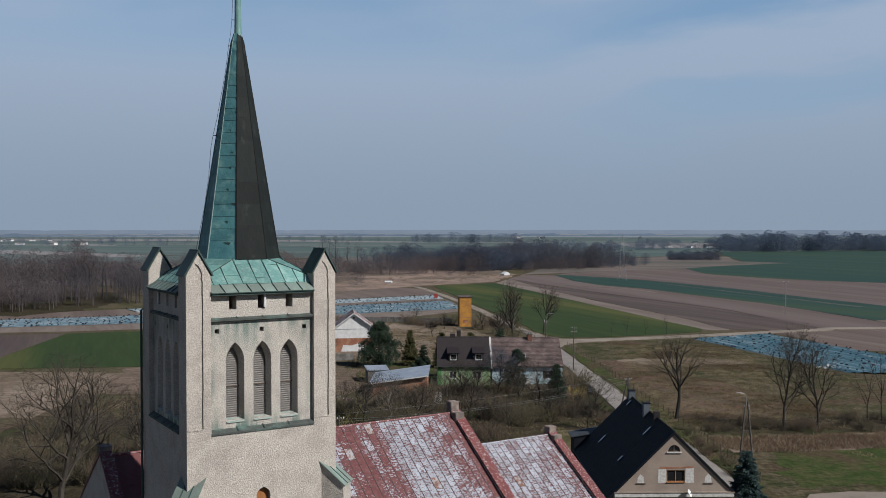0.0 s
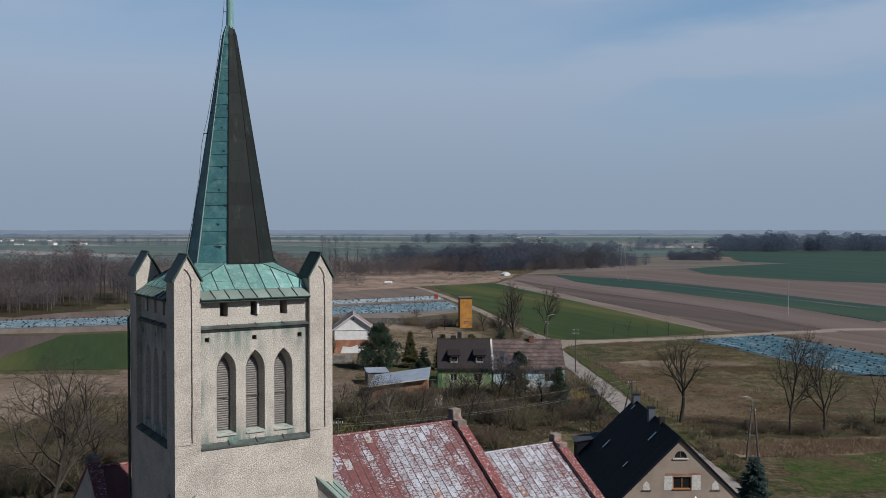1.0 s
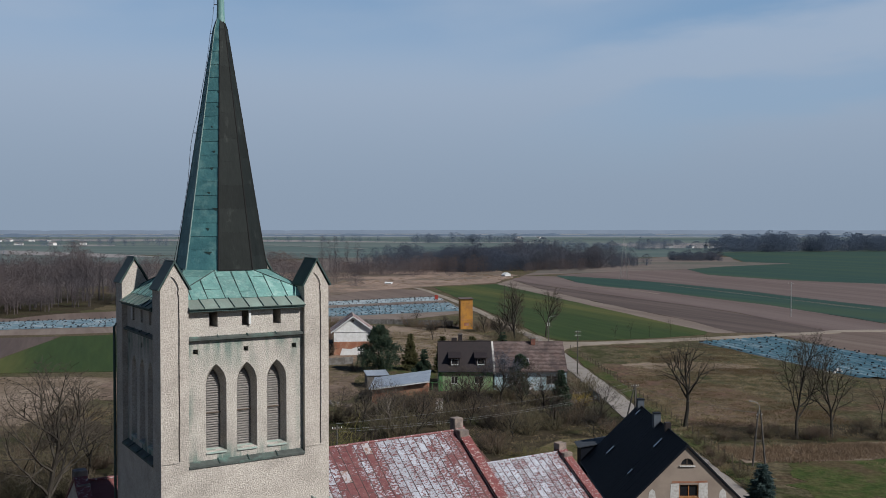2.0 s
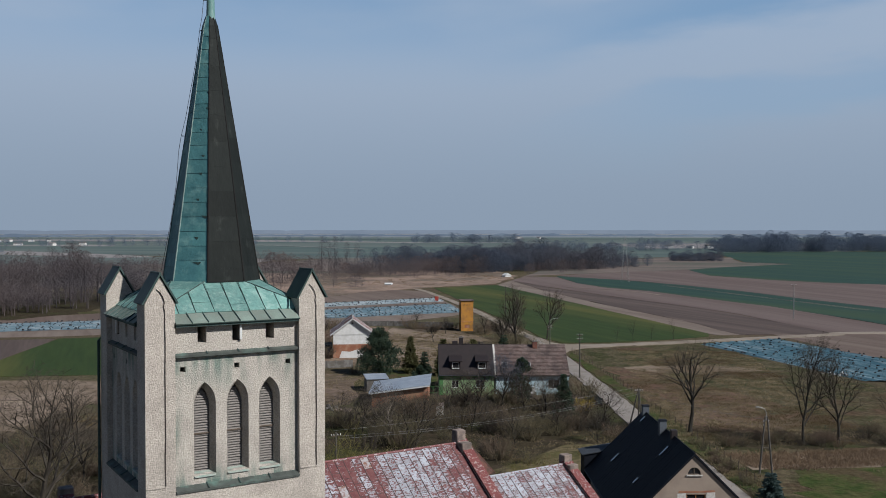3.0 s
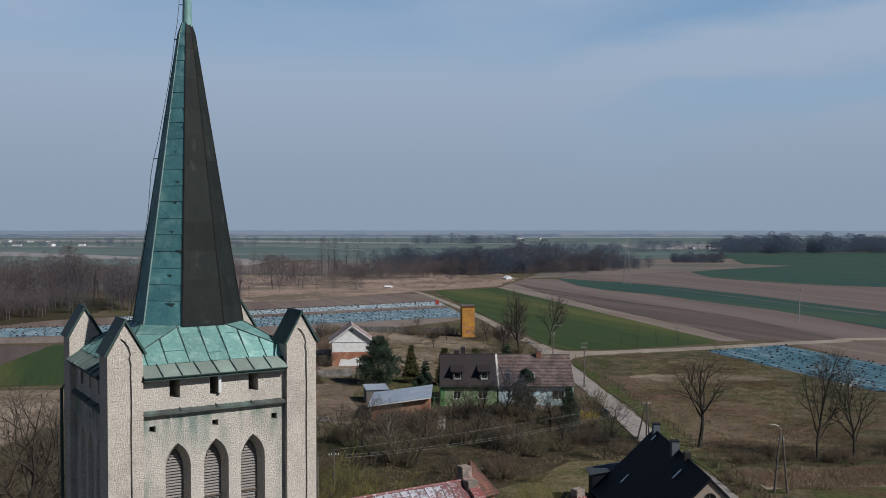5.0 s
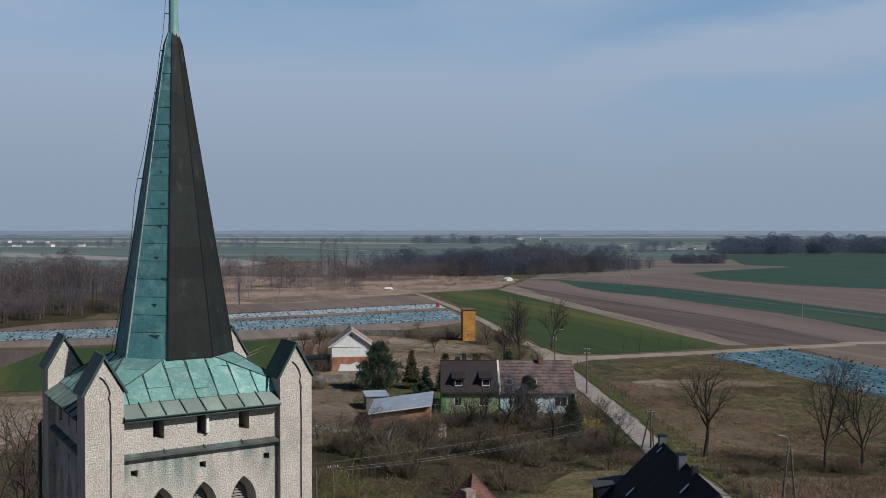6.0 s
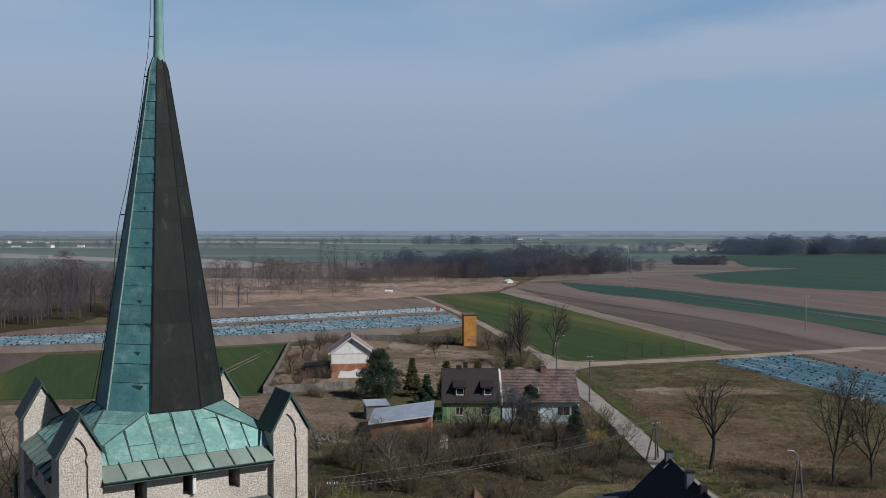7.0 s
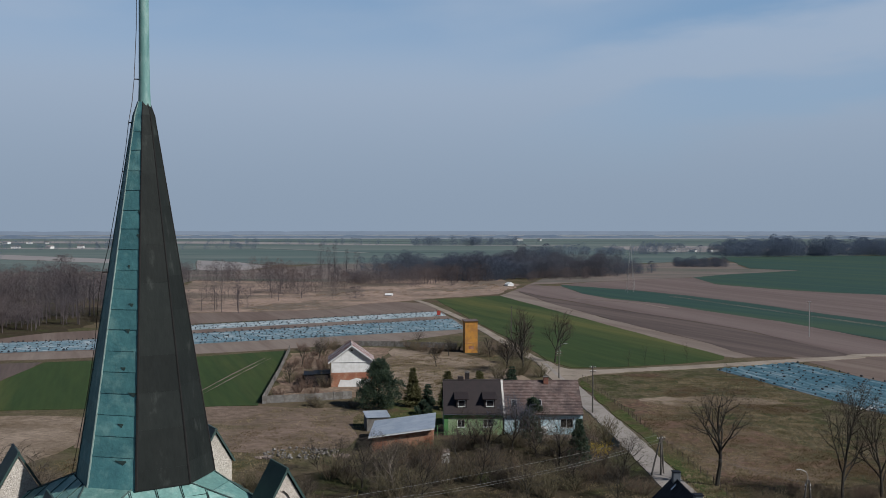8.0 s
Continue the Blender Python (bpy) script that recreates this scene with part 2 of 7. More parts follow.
CHURCH_X, CHURCH_Y = -9.98, 45.39
NAVE_SHEET = flaking_sheet("flaking_red_painted_sheet", [(8.0, 0.36), (10.6, 0.34), (11.1, 0.52), (11.7, 0.22), (13.1, 0.18), (13.6, 0.46), (14.1, 0.34), (14.6, 0.24), (15.2, 0.50), (16.0, 0.60), (18.4, 0.54), (19.6, 0.44),
                                                         (20.5, 0.36), (21.2, 0.18)], 8.0, 22.0)
CHANCEL_SHEET = flaking_sheet("bared_zinc_sheet", [(20.0, 0.62), (24.0, 0.60), (29.5, 0.54), (31.2, 0.44)], 20.0, 32.0)
SHEET_SEAM = material("dark_rusted_seam", (0.075, 0.045, 0.042), (0.12, 0.085, 0.08), 3.0, 0.8, space="World")
RUST_SHEET = material("rusty_sheet", (0.24, 0.115, 0.08), (0.42, 0.40, 0.41), 4.0, 0.7, low=0.44, high=0.56, space="World", grain=0.06, grain_scale=10)
COPING = material("red_coping", (0.21, 0.055, 0.05), (0.16, 0.04, 0.04), 2.0, 0.6, (0.45, 0.40, 0.38), 6.5, low3=0.54, high3=0.64, grain=0.08)
STONE = material("weathered_stone_block", (0.36, 0.28, 0.235), (0.26, 0.20, 0.17), 2.5, 0.95, (0.16, 0.13, 0.115), 1.4, bump=0.6, bump_scale=14, grain=0.1, grain_scale=20)
RED_TILE = material("red_clay_tile", (0.22, 0.090, 0.062), (0.15, 0.065, 0.050), 1.5, 0.85, (0.10, 0.06, 0.05), 0.9, island=True, spread=0.3, grain=0.14, grain_scale=8)
BLACK_ROOF = material("anthracite_metal_tile", (0.008, 0.010, 0.016), (0.010, 0.0125, 0.019), 0.6, 0.7, bump=0.1, bump_scale=6, grain=0.05, grain_scale=12, spec=0.15)
CHIMNEY_SHEET = material("blue_grey_sheet_cladding", (0.115, 0.130, 0.150), (0.090, 0.102, 0.120), 1.2, 0.7, grain=0.06, grain_scale=10)
GREY_ROOF = material("grey_felt_roof", (0.050, 0.058, 0.070), (0.038, 0.044, 0.053), 1.0, 0.8, grain=0.06, grain_scale=10)
BEIGE = material("beige_render", (0.37, 0.295, 0.235), (0.33, 0.26, 0.21), 0.5, 0.95, (0.30, 0.235, 0.19), 0.25, bump=0.25, bump_scale=25, grain=0.05, grain_scale=18)
BARE_WHITE = material("flaked_white_plaster", (0.68, 0.66, 0.62), (0.50, 0.46, 0.42), 4.0, 0.9, bump=0.4, bump_scale=12)
WHITE_WALL = material("white_limewash", (0.80, 0.79, 0.77), (0.66, 0.64, 0.61), 0.8, 0.9, (0.50, 0.46, 0.42), 0.6, low3=0.60, high3=0.75, bump=0.3, bump_scale=10)
BRICK = material("orange_red_brick", (0.34, 0.135, 0.075), (0.26, 0.10, 0.065), 1.2, 0.9, (0.40, 0.22, 0.14), 0.6, bump=0.4, bump_scale=9, grain=0.12, grain_scale=9)
GREEN_WALL = material("green_painted_render", (0.27, 0.41, 0.20), (0.23, 0.35, 0.17), 0.7, 0.9, (0.31, 0.40, 0.25), 0.4, grain=0.05)
GREEN_BAND = material("bright_green_band", (0.10, 0.28, 0.09), (0.08, 0.23, 0.08), 1.0, 0.85)
BLUE_WALL = material("pale_blue_render", (0.50, 0.69, 0.75), (0.44, 0.62, 0.69), 0.7, 0.9, (0.62, 0.72, 0.75), 0.4, grain=0.05)
BROWN_ROOF = material("dark_brown_metal_tile", (0.030, 0.021, 0.021), (0.024, 0.018, 0.018), 1.0, 0.65, grain=0.06, grain_scale=12)
OLD_TILE = material("old_brown_tile", (0.125, 0.083, 0.074), (0.18, 0.135, 0.122), 0.8, 0.9, (0.085, 0.062, 0.058), 0.3, island=True, spread=0.4, grain=0.1, grain_scale=10)
WHITE_TILE = material("lichened_tile", (0.27, 0.205, 0.195), (0.45, 0.41, 0.40), 0.9, 0.85, (0.22, 0.10, 0.08), 0.5, island=True, spread=0.4, grain=0.1, grain_scale=10)
TIN = material("galvanised_sheet", (0.40, 0.45, 0.52), (0.34, 0.385, 0.45), 0.8, 0.45, (0.46, 0.50, 0.56), 0.3, metal=0.25, spread=0.12)
YELLOW = material("ochre_render", (0.54, 0.255, 0.045), (0.47, 0.215, 0.04), 0.9, 0.9, (0.38, 0.18, 0.05), 0.5, bump=0.2, bump_scale=14, grain=0.08)
GLASS = material("dark_window_glass", (0.015, 0.016, 0.019), (0.022, 0.023, 0.026), 0.5, 0.12, spec=0.3)
FRAME_WHITE = material("white_window_frame", (0.72, 0.72, 0.70), (0.66, 0.66, 0.64), 2.0, 0.5)
SKYLIGHT = material("pale_skylight_glass", (0.45, 0.52, 0.58), (0.38, 0.44, 0.50), 0.5, 0.12, spec=0.6)
CONCRETE = material("grey_concrete", (0.22, 0.205, 0.19), (0.16, 0.150, 0.14), 1.2, 0.9, (0.13, 0.115, 0.10), 0.6, grain=0.12, grain_scale=8, spread=0.3)
POLE = material("weathered_pole", (0.13, 0.115, 0.10), (0.085, 0.078, 0.07), 2.0, 0.9, grain=0.08)
GALV = material("galvanised_steel", (0.45, 0.45, 0.44), (0.36, 0.36, 0.36), 2.0, 0.45, metal=0.3)
TIMBER = material("old_timber", (0.14, 0.105, 0.08), (0.09, 0.07, 0.055), 2.0, 0.95, grain=0.1, spread=0.3)
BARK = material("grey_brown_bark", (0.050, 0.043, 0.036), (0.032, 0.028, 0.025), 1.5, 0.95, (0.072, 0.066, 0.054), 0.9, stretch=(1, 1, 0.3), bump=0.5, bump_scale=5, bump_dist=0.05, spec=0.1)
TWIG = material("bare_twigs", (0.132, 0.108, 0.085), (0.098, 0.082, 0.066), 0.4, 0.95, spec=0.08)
# lighter copy of the bark, with the sun on the limbs put into it
BARK_LIT = material("lit_grey_bark", (0.062, 0.052, 0.042), (0.040, 0.034, 0.029), 1.5, 0.95, (0.095, 0.082, 0.066), 0.9, stretch=(1, 1, 0.3), bump=0.5, bump_scale=5, bump_dist=0.05, spec=0.1)
# grey-brown twigs, lightened a little to imitate haze over the woods
TWIG_GREY = material("grey_woodland_twigs", (0.170, 0.146, 0.152), (0.130, 0.118, 0.130), 0.03, 0.95, (0.215, 0.165, 0.152), 0.012, space="World")
TWIG_OLIVE = material("olive_shrub_twigs", (0.215, 0.185, 0.115), (0.140, 0.122, 0.076), 0.2, 0.95, (0.205, 0.150, 0.110), 0.1, space="World", spec=0.1)
TWIG_YELLOW = material("yellow_green_willow", (0.27, 0.235, 0.075), (0.19, 0.175, 0.06), 0.6, 0.9)
# pale tone imitates sunlight on the fruit tree's limbs
FRUIT_BARK_LIT = material("lit_fruit_bark", (0.21, 0.175, 0.14), (0.15, 0.125, 0.10), 1.5, 0.95, bump=0.4, bump_scale=5, bump_dist=0.04)
YELLOW_BLOOM = material("yellow_blossom", (0.60, 0.44, 0.06), (0.46, 0.33, 0.05), 2.0, 0.8)
TWIG_DARK = material("dark_dense_twigs", (0.086, 0.070, 0.050), (0.058, 0.049, 0.036), 0.4, 0.95, spec=0.05)
NEEDLE = material("dark_green_needles", (0.062, 0.098, 0.074), (0.085, 0.125, 0.088), 0.7, 0.9, (0.10, 0.125, 0.075), 1.7, spec=0.05)
NEEDLE_BLUE = material("blue_green_needles", (0.085, 0.130, 0.128), (0.11, 0.165, 0.155), 0.9, 0.8, (0.075, 0.115, 0.10), 1.7)
NEEDLE_OLIVE = material("olive_green_needles", (0.135, 0.135, 0.058), (0.175, 0.160, 0.070), 0.9, 0.8)
STRAW = material("dry_straw", (0.44, 0.345, 0.225), (0.22, 0.185, 0.10), 0.45, 0.95, (0.19, 0.142, 0.082), 0.045, 0.42, 0.60, 0.48, 0.58, space="World", spec=0.05)
BAG = material("black_sand_bag", (0.016, 0.016, 0.020), (0.028, 0.028, 0.034), 3.0, 0.8)

GROUND = material("rough_pasture", (0.125, 0.098, 0.064), (0.074, 0.072, 0.034), 0.07, 0.95, (0.102, 0.072, 0.052), 0.026, 0.42, 0.60, 0.50, 0.62,
                  bump=0.8, bump_scale=1.2, bump_dist=0.35, grain=0.28, grain_scale=0.8, space="World", spec=0.05)
MEADOW = material("tussocky_meadow", (0.052, 0.055, 0.023), (0.112, 0.091, 0.056), 0.20, 0.95, (0.098, 0.065, 0.042), 0.045, 0.42, 0.58, 0.52, 0.62,
                  bump=0.8, bump_scale=0.8, bump_dist=0.4, grain=0.5, grain_scale=1.1, space="World", spec=0.05)
RUSTY_GRASS = material("rust_brown_grass", (0.138, 0.086, 0.062), (0.086, 0.075, 0.041), 0.16, 0.95, (0.155, 0.110, 0.078), 0.08, 0.42, 0.60, 0.50, 0.60,
                       bump=0.8, bump_scale=0.8, bump_dist=0.4, grain=0.5, grain_scale=1.1, space="World", spec=0.05)
RUSTY_SCRUB = material("reddish_dry_scrub", (0.225, 0.155, 0.118), (0.150, 0.112, 0.078), 0.22, 0.95, (0.260, 0.195, 0.145), 0.10, 0.40, 0.62, 0.50, 0.62,
                       bump=0.8, bump_scale=0.8, bump_dist=0.4, grain=0.45, grain_scale=0.9, space="World", spec=0.05)
TERRACE = material("broken_pink_paving", (0.27, 0.205, 0.175), (0.19, 0.145, 0.125), 0.6, 0.95, (0.10, 0.085, 0.06), 0.3, 0.40, 0.62, 0.52, 0.64, bump=0.4, bump_scale=3, bump_dist=0.1, grain=0.25, grain_scale=1.6, space="World", spec=0.1)
TWIG_RED = material("tan_red_dead_stems", (0.30, 0.205, 0.155), (0.215, 0.150, 0.115), 0.3, 0.95, space="World")
FENCE_TEAL = material("dark_teal_paint", (0.035, 0.075, 0.095), (0.05, 0.10, 0.12), 1.5, 0.7, grain=0.06)
PALE_GRASS = material("bleached_grass", (0.285, 0.222, 0.172), (0.205, 0.158, 0.118), 0.10, 0.95, (0.150, 0.112, 0.076), 0.06, bump=0.7, bump_scale=1.0, bump_dist=0.35,
                      grain=0.28, grain_scale=0.7, space="World", spec=0.05)
LAWN = material("spring_lawn", (0.048, 0.070, 0.020), (0.084, 0.084, 0.034), 0.35, 0.95, (0.088, 0.068, 0.038), 0.10, 0.42, 0.60, low3=0.50, high3=0.60,
                bump=0.6, bump_scale=1.5, bump_dist=0.2, grain=0.36, grain_scale=1.2, space="World", spec=0.05)
OLIVE_LAWN = material("patchy_olive_lawn", (0.110, 0.098, 0.044), (0.150, 0.122, 0.070), 0.30, 0.95, (0.064, 0.066, 0.026), 0.12, 0.42, 0.60, low3=0.52, high3=0.62,
                      bump=0.6, bump_scale=1.5, bump_dist=0.2, grain=0.36, grain_scale=1.2, space="World", spec=0.05)
WHEAT = material("young_cereal_field", (0.030, 0.054, 0.018), (0.044, 0.068, 0.021), 0.3, 0.95, (0.125, 0.118, 0.038), 0.030, 0.35, 0.68, 0.50, 0.72,
                 stretch=(1, 0.06, 1), turn=-20, grain=0.12, grain_scale=0.8, space="World", spec=0.1)
# dark greens shifted to blue, imitating haze over the distant fields
WHEAT_HAZED = material("hazed_cereal_field", (0.026, 0.060, 0.051), (0.034, 0.071, 0.058), 0.12, 0.95, (0.046, 0.078, 0.050), 0.03, stretch=(1, 0.06, 1), turn=-24, grain=0.07, grain_scale=0.5, space="World", spec=0.1)
SOIL = material("ploughed_soil", (0.160, 0.118, 0.100), (0.122, 0.090, 0.077), 0.25, 0.95, (0.190, 0.148, 0.125), 0.09, stretch=(1, 0.05, 1), turn=-22, low=0.35, high=0.68,
                bump=0.3, bump_scale=0.9, bump_dist=0.15, grain=0.10, grain_scale=0.9, space="World", spec=0.1)
SOIL_WARM = material("brown_ploughed_soil", (0.152, 0.114, 0.104), (0.124, 0.093, 0.086), 0.25, 0.95, (0.172, 0.132, 0.121), 0.06, stretch=(1, 0.05, 1), turn=-16, low=0.35, high=0.68,
                bump=0.3, bump_scale=0.9, bump_dist=0.15, grain=0.10, grain_scale=0.9, space="World", spec=0.1)
# brown litter, darkened further to imitate shade under shrubs and trees
LITTER = material("dark_shaded_litter", (0.064, 0.050, 0.033), (0.042, 0.036, 0.021), 0.35, 0.95, (0.056, 0.060, 0.025), 0.09, 0.40, 0.62, 0.52, 0.66,
                  bump=0.9, bump_scale=1.0, bump_dist=0.4, grain=0.36, grain_scale=0.8, space="World", spec=0.05)
# even red without flakes, imitating roof in the tower's shadow
RED_PLAIN = material("shadow_red_sheet", (0.185, 0.050, 0.046), (0.145, 0.042, 0.040), 2.0, 0.7, (0.17, 0.06, 0.055), 0.8, space="World", grain=0.06)
SOIL_DARK = material("dark_ploughed_soil", (0.105, 0.080, 0.072), (0.083, 0.063, 0.058), 0.25, 0.95, (0.13, 0.10, 0.088), 0.09, stretch=(1, 0.05, 1), turn=-22, grain=0.10, grain_scale=0.9, space="World", spec=0.1)
SOIL_PALE = material("pale_dry_soil", (0.205, 0.162, 0.138), (0.165, 0.127, 0.106), 0.3, 0.95, (0.235, 0.192, 0.165), 0.08, stretch=(1, 0.08, 1), turn=-22, grain=0.08, grain_scale=0.8, space="World", spec=0.1)
REED = material("tawny_reed_bed", (0.33, 0.240, 0.192), (0.235, 0.176, 0.142), 0.03, 0.95, (0.165, 0.132, 0.104), 0.022, 0.40, 0.60, 0.50, 0.58, bump=0.6, bump_scale=0.5, bump_dist=0.5,
                grain=0.3, grain_scale=0.3, space="World", spec=0.05)
DRY_PASTURE = material("dry_mottled_pasture", (0.205, 0.162, 0.146), (0.155, 0.132, 0.120), 0.03, 0.95, (0.110, 0.115, 0.094), 0.014, 0.40, 0.60, 0.48, 0.60, stretch=(0.4, 1, 1),
                       grain=0.16, grain_scale=0.3, space="World", spec=0.05)
ROAD = material("worn_pale_asphalt", (0.30, 0.265, 0.235), (0.25, 0.222, 0.198), 0.25, 0.9, (0.185, 0.158, 0.132), 0.12, low3=0.54, high3=0.68, grain=0.12, grain_scale=1.5, space="World")
TRACK = material("sandy_track", (0.30, 0.25, 0.20), (0.235, 0.19, 0.15), 0.1, 0.95, (0.17, 0.14, 0.10), 0.2, low3=0.55, high3=0.68, grain=0.07, grain_scale=1.0, space="World")
FILM = material("blue_white_crop_film", (0.054, 0.130, 0.172), (0.080, 0.162, 0.200), 0.10, 0.65, (0.27, 0.35, 0.385), 0.9, 0.4, 0.65, 0.52, 0.66,
                stretch=(1, 0.10, 1), turn=-15.7, space="World", bump=0.4, bump_scale=1.2, bump_dist=0.12, grain=0.16, grain_scale=1.1, spec=0.15)
# haze over the far woods is put into these three blue-grey colours
TWIG_DARK = material("hazed_dark_twigs", (0.118, 0.140, 0.190), (0.104, 0.125, 0.172), 0.02, 0.95, (0.140, 0.138, 0.160), 0.008, space="World")
TWIG_HAZED = material("hazed_far_twigs", (0.142, 0.182, 0.250), (0.128, 0.168, 0.232), 0.01, 0.95, space="World")
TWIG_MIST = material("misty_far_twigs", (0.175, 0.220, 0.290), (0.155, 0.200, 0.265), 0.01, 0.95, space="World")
FILM_PALE = material("pale_crop_film", (0.092, 0.162, 0.202), (0.130, 0.200, 0.235), 0.10, 0.65, (0.34, 0.385, 0.405), 0.9, 0.4, 0.65, 0.50, 0.64,
                     stretch=(1, 0.18, 1), turn=63.2, space="World", bump=0.4, bump_scale=1.2, bump_dist=0.12, grain=0.20, grain_scale=1.1, spec=0.15)
FILM_WHITE = material("whitish_crop_film", (0.20, 0.265, 0.295), (0.26, 0.32, 0.345), 0.10, 0.65, (0.42, 0.455, 0.47), 0.9, 0.4, 0.65, 0.48, 0.62,
                      stretch=(1, 0.18, 1), turn=63.2, space="World", bump=0.4, bump_scale=1.2, bump_dist=0.12, grain=0.20, grain_scale=1.1, spec=0.15)
# far land: haze is put into these pale grey-blue base colours
FAR_PLAIN = material("hazy_far_plain", (0.235, 0.265, 0.30), (0.18, 0.215, 0.245), 0.004, 0.95, (0.28, 0.295, 0.31), 0.0022, stretch=(0.25, 1, 1), space="World", spec=0.05)
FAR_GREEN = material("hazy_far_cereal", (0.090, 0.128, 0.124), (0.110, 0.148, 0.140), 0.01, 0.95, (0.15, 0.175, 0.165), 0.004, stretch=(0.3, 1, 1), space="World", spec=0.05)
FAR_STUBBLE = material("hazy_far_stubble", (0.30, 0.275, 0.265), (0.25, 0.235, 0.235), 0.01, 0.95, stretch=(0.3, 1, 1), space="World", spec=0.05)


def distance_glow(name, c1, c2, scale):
    """Makes the far skyline glow: airlight put in as emission."""
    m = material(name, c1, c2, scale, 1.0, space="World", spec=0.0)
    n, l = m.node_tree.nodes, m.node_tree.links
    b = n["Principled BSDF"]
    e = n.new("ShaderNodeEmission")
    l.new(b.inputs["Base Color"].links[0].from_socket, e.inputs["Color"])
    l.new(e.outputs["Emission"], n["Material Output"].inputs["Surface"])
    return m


SKYLINE_NEAR = distance_glow("near_skyline_glow", (0.165, 0.212, 0.285), (0.20, 0.25, 0.32), 0.01)
SKYLINE_FAR = distance_glow("far_skyline_glow", (0.245, 0.300, 0.385), (0.275, 0.330, 0.415), 0.006)
DUG_SOIL = material("dug_garden_soil", (0.205, 0.150, 0.118), (0.140, 0.105, 0.078), 0.10, 0.95, (0.098, 0.086, 0.046), 0.06, 0.38, 0.62, 0.56, 0.68,
                    bump=0.9, bump_scale=0.8, bump_dist=0.4, grain=0.30, grain_scale=0.6, space="World", spec=0.05)


def see_through(m, share=0.5):
    """Thin twigs and blades: light that falls on one side also shows on the other."""
    n, l = m.node_tree.nodes, m.node_tree.links
    b = n["Principled BSDF"]
    t = n.new("ShaderNodeBsdfTranslucent")
    x = n.new("ShaderNodeMixShader")
    x.inputs[0].default_value = share
    l.new(b.inputs["Base Color"].links[0].from_socket, t.inputs["Color"])
    l.new(b.outputs["BSDF"], x.inputs[1])
    l.new(t.outputs["BSDF"], x.inputs[2])
    l.new(x.outputs["Shader"], n["Material Output"].inputs["Surface"])


REED_BLADE = material("tawny_reed_blades", (0.36, 0.255, 0.170), (0.27, 0.195, 0.132), 0.03, 0.95, space="World", spec=0.05)
for blade in (TWIG, TWIG_RED, TWIG_GREY, TWIG_DARK, TWIG_HAZED, TWIG_MIST, TWIG_OLIVE, TWIG_YELLOW, YELLOW_BLOOM, NEEDLE, NEEDLE_BLUE, NEEDLE_OLIVE, STRAW, REED_BLADE):
    see_through(blade, 0.30 if blade in (TWIG, TWIG_OLIVE) else 0.45)

# ---------------------------------------------------------------- mesh helpers
def mesh_object(name, data, mat, parent=None, label=""):
    if mat is not None and not data.materials:
        data.materials.append(mat)
    ob = new(name, data)
    ob.parent = parent
    return tagged(ob, label)


def part(name, bm, mat, parent=None, label="", smooth=False):
    """One mesh object out of a bmesh."""
    data = bpy.data.meshes.new(name)
    bmesh.ops.recalc_face_normals(bm, faces=bm.faces)
    bm.to_mesh(data)
    bm.free()
    if smooth:
        data.polygons.foreach_set("use_smooth", [True] * len(data.polygons))
    return mesh_object(name, data, mat, parent, label)


def raw(name, verts, faces, mat, parent=None, label=""):
    data = bpy.data.meshes.new(name)
    data.from_pydata(verts, [], faces)
    return mesh_object(name, data, mat, parent, label)


def thing(name, m, label, category, group="", kind=""):
    ob = new(name)
    ob.matrix_world = m
    return tagged(ob, label, category, group, kind)


def box(bm, lo, hi, bevel=0.0, m=None):
    lo, hi = Vector(lo), Vector(hi)
    r = bmesh.ops.create_cube(bm, size=1.0, matrix=Matrix.Translation((lo + hi) / 2) @ Matrix.Diagonal((*(hi - lo), 1)))
    if bevel:
        edges = list({e for v in r["verts"] for e in v.link_edges})
        r = bmesh.ops.bevel(bm, geom=edges, offset=bevel, segments=1, affect="EDGES")
    if m is not None:
        bmesh.ops.transform(bm, matrix=m, verts=list({v for v in r["verts"]}))
    return bm


def boxed(lo, hi, bevel=0.0):
    return box(bmesh.new(), lo, hi, bevel)


def slab(bm, poly, thick):
    """A flat polygon in space, thickened along its normal (both ways by half)."""
    pts = [Vector(p) for p in poly]
    n = sum((pts[i].cross(pts[(i + 1) % len(pts)]) for i in range(len(pts))), Vector())
    n.normalize()
    a = [bm.verts.new(p + n * thick / 2) for p in pts]
    b = [bm.verts.new(p - n * thick / 2) for p in pts]
    bm.faces.new(a)
    bm.faces.new(b[::-1])
    for i in range(len(pts)):
        j = (i + 1) % len(pts)
        bm.faces.new((a[i], b[i], b[j], a[j]))
    return bm


def prism(bm, outline, axis, lo, hi):
    """outline in the plane across axis ('x': (y, z), 'y': (x, z), 'z': (x, y)), from lo to hi along it."""
    def at(p, k):
        return {"x": (k, p[0], p[1]), "y": (p[0], k, p[1]), "z": (p[0], p[1], k)}[axis]
    a = [bm.verts.new(at(p, lo)) for p in outline]
    b = [bm.verts.new(at(p, hi)) for p in outline]
    bm.faces.new(a)
    bm.faces.new(b[::-1])
    for i in range(len(outline)):
        j = (i + 1) % len(outline)
        bm.faces.new((a[i], b[i], b[j], a[j]))
    return bm


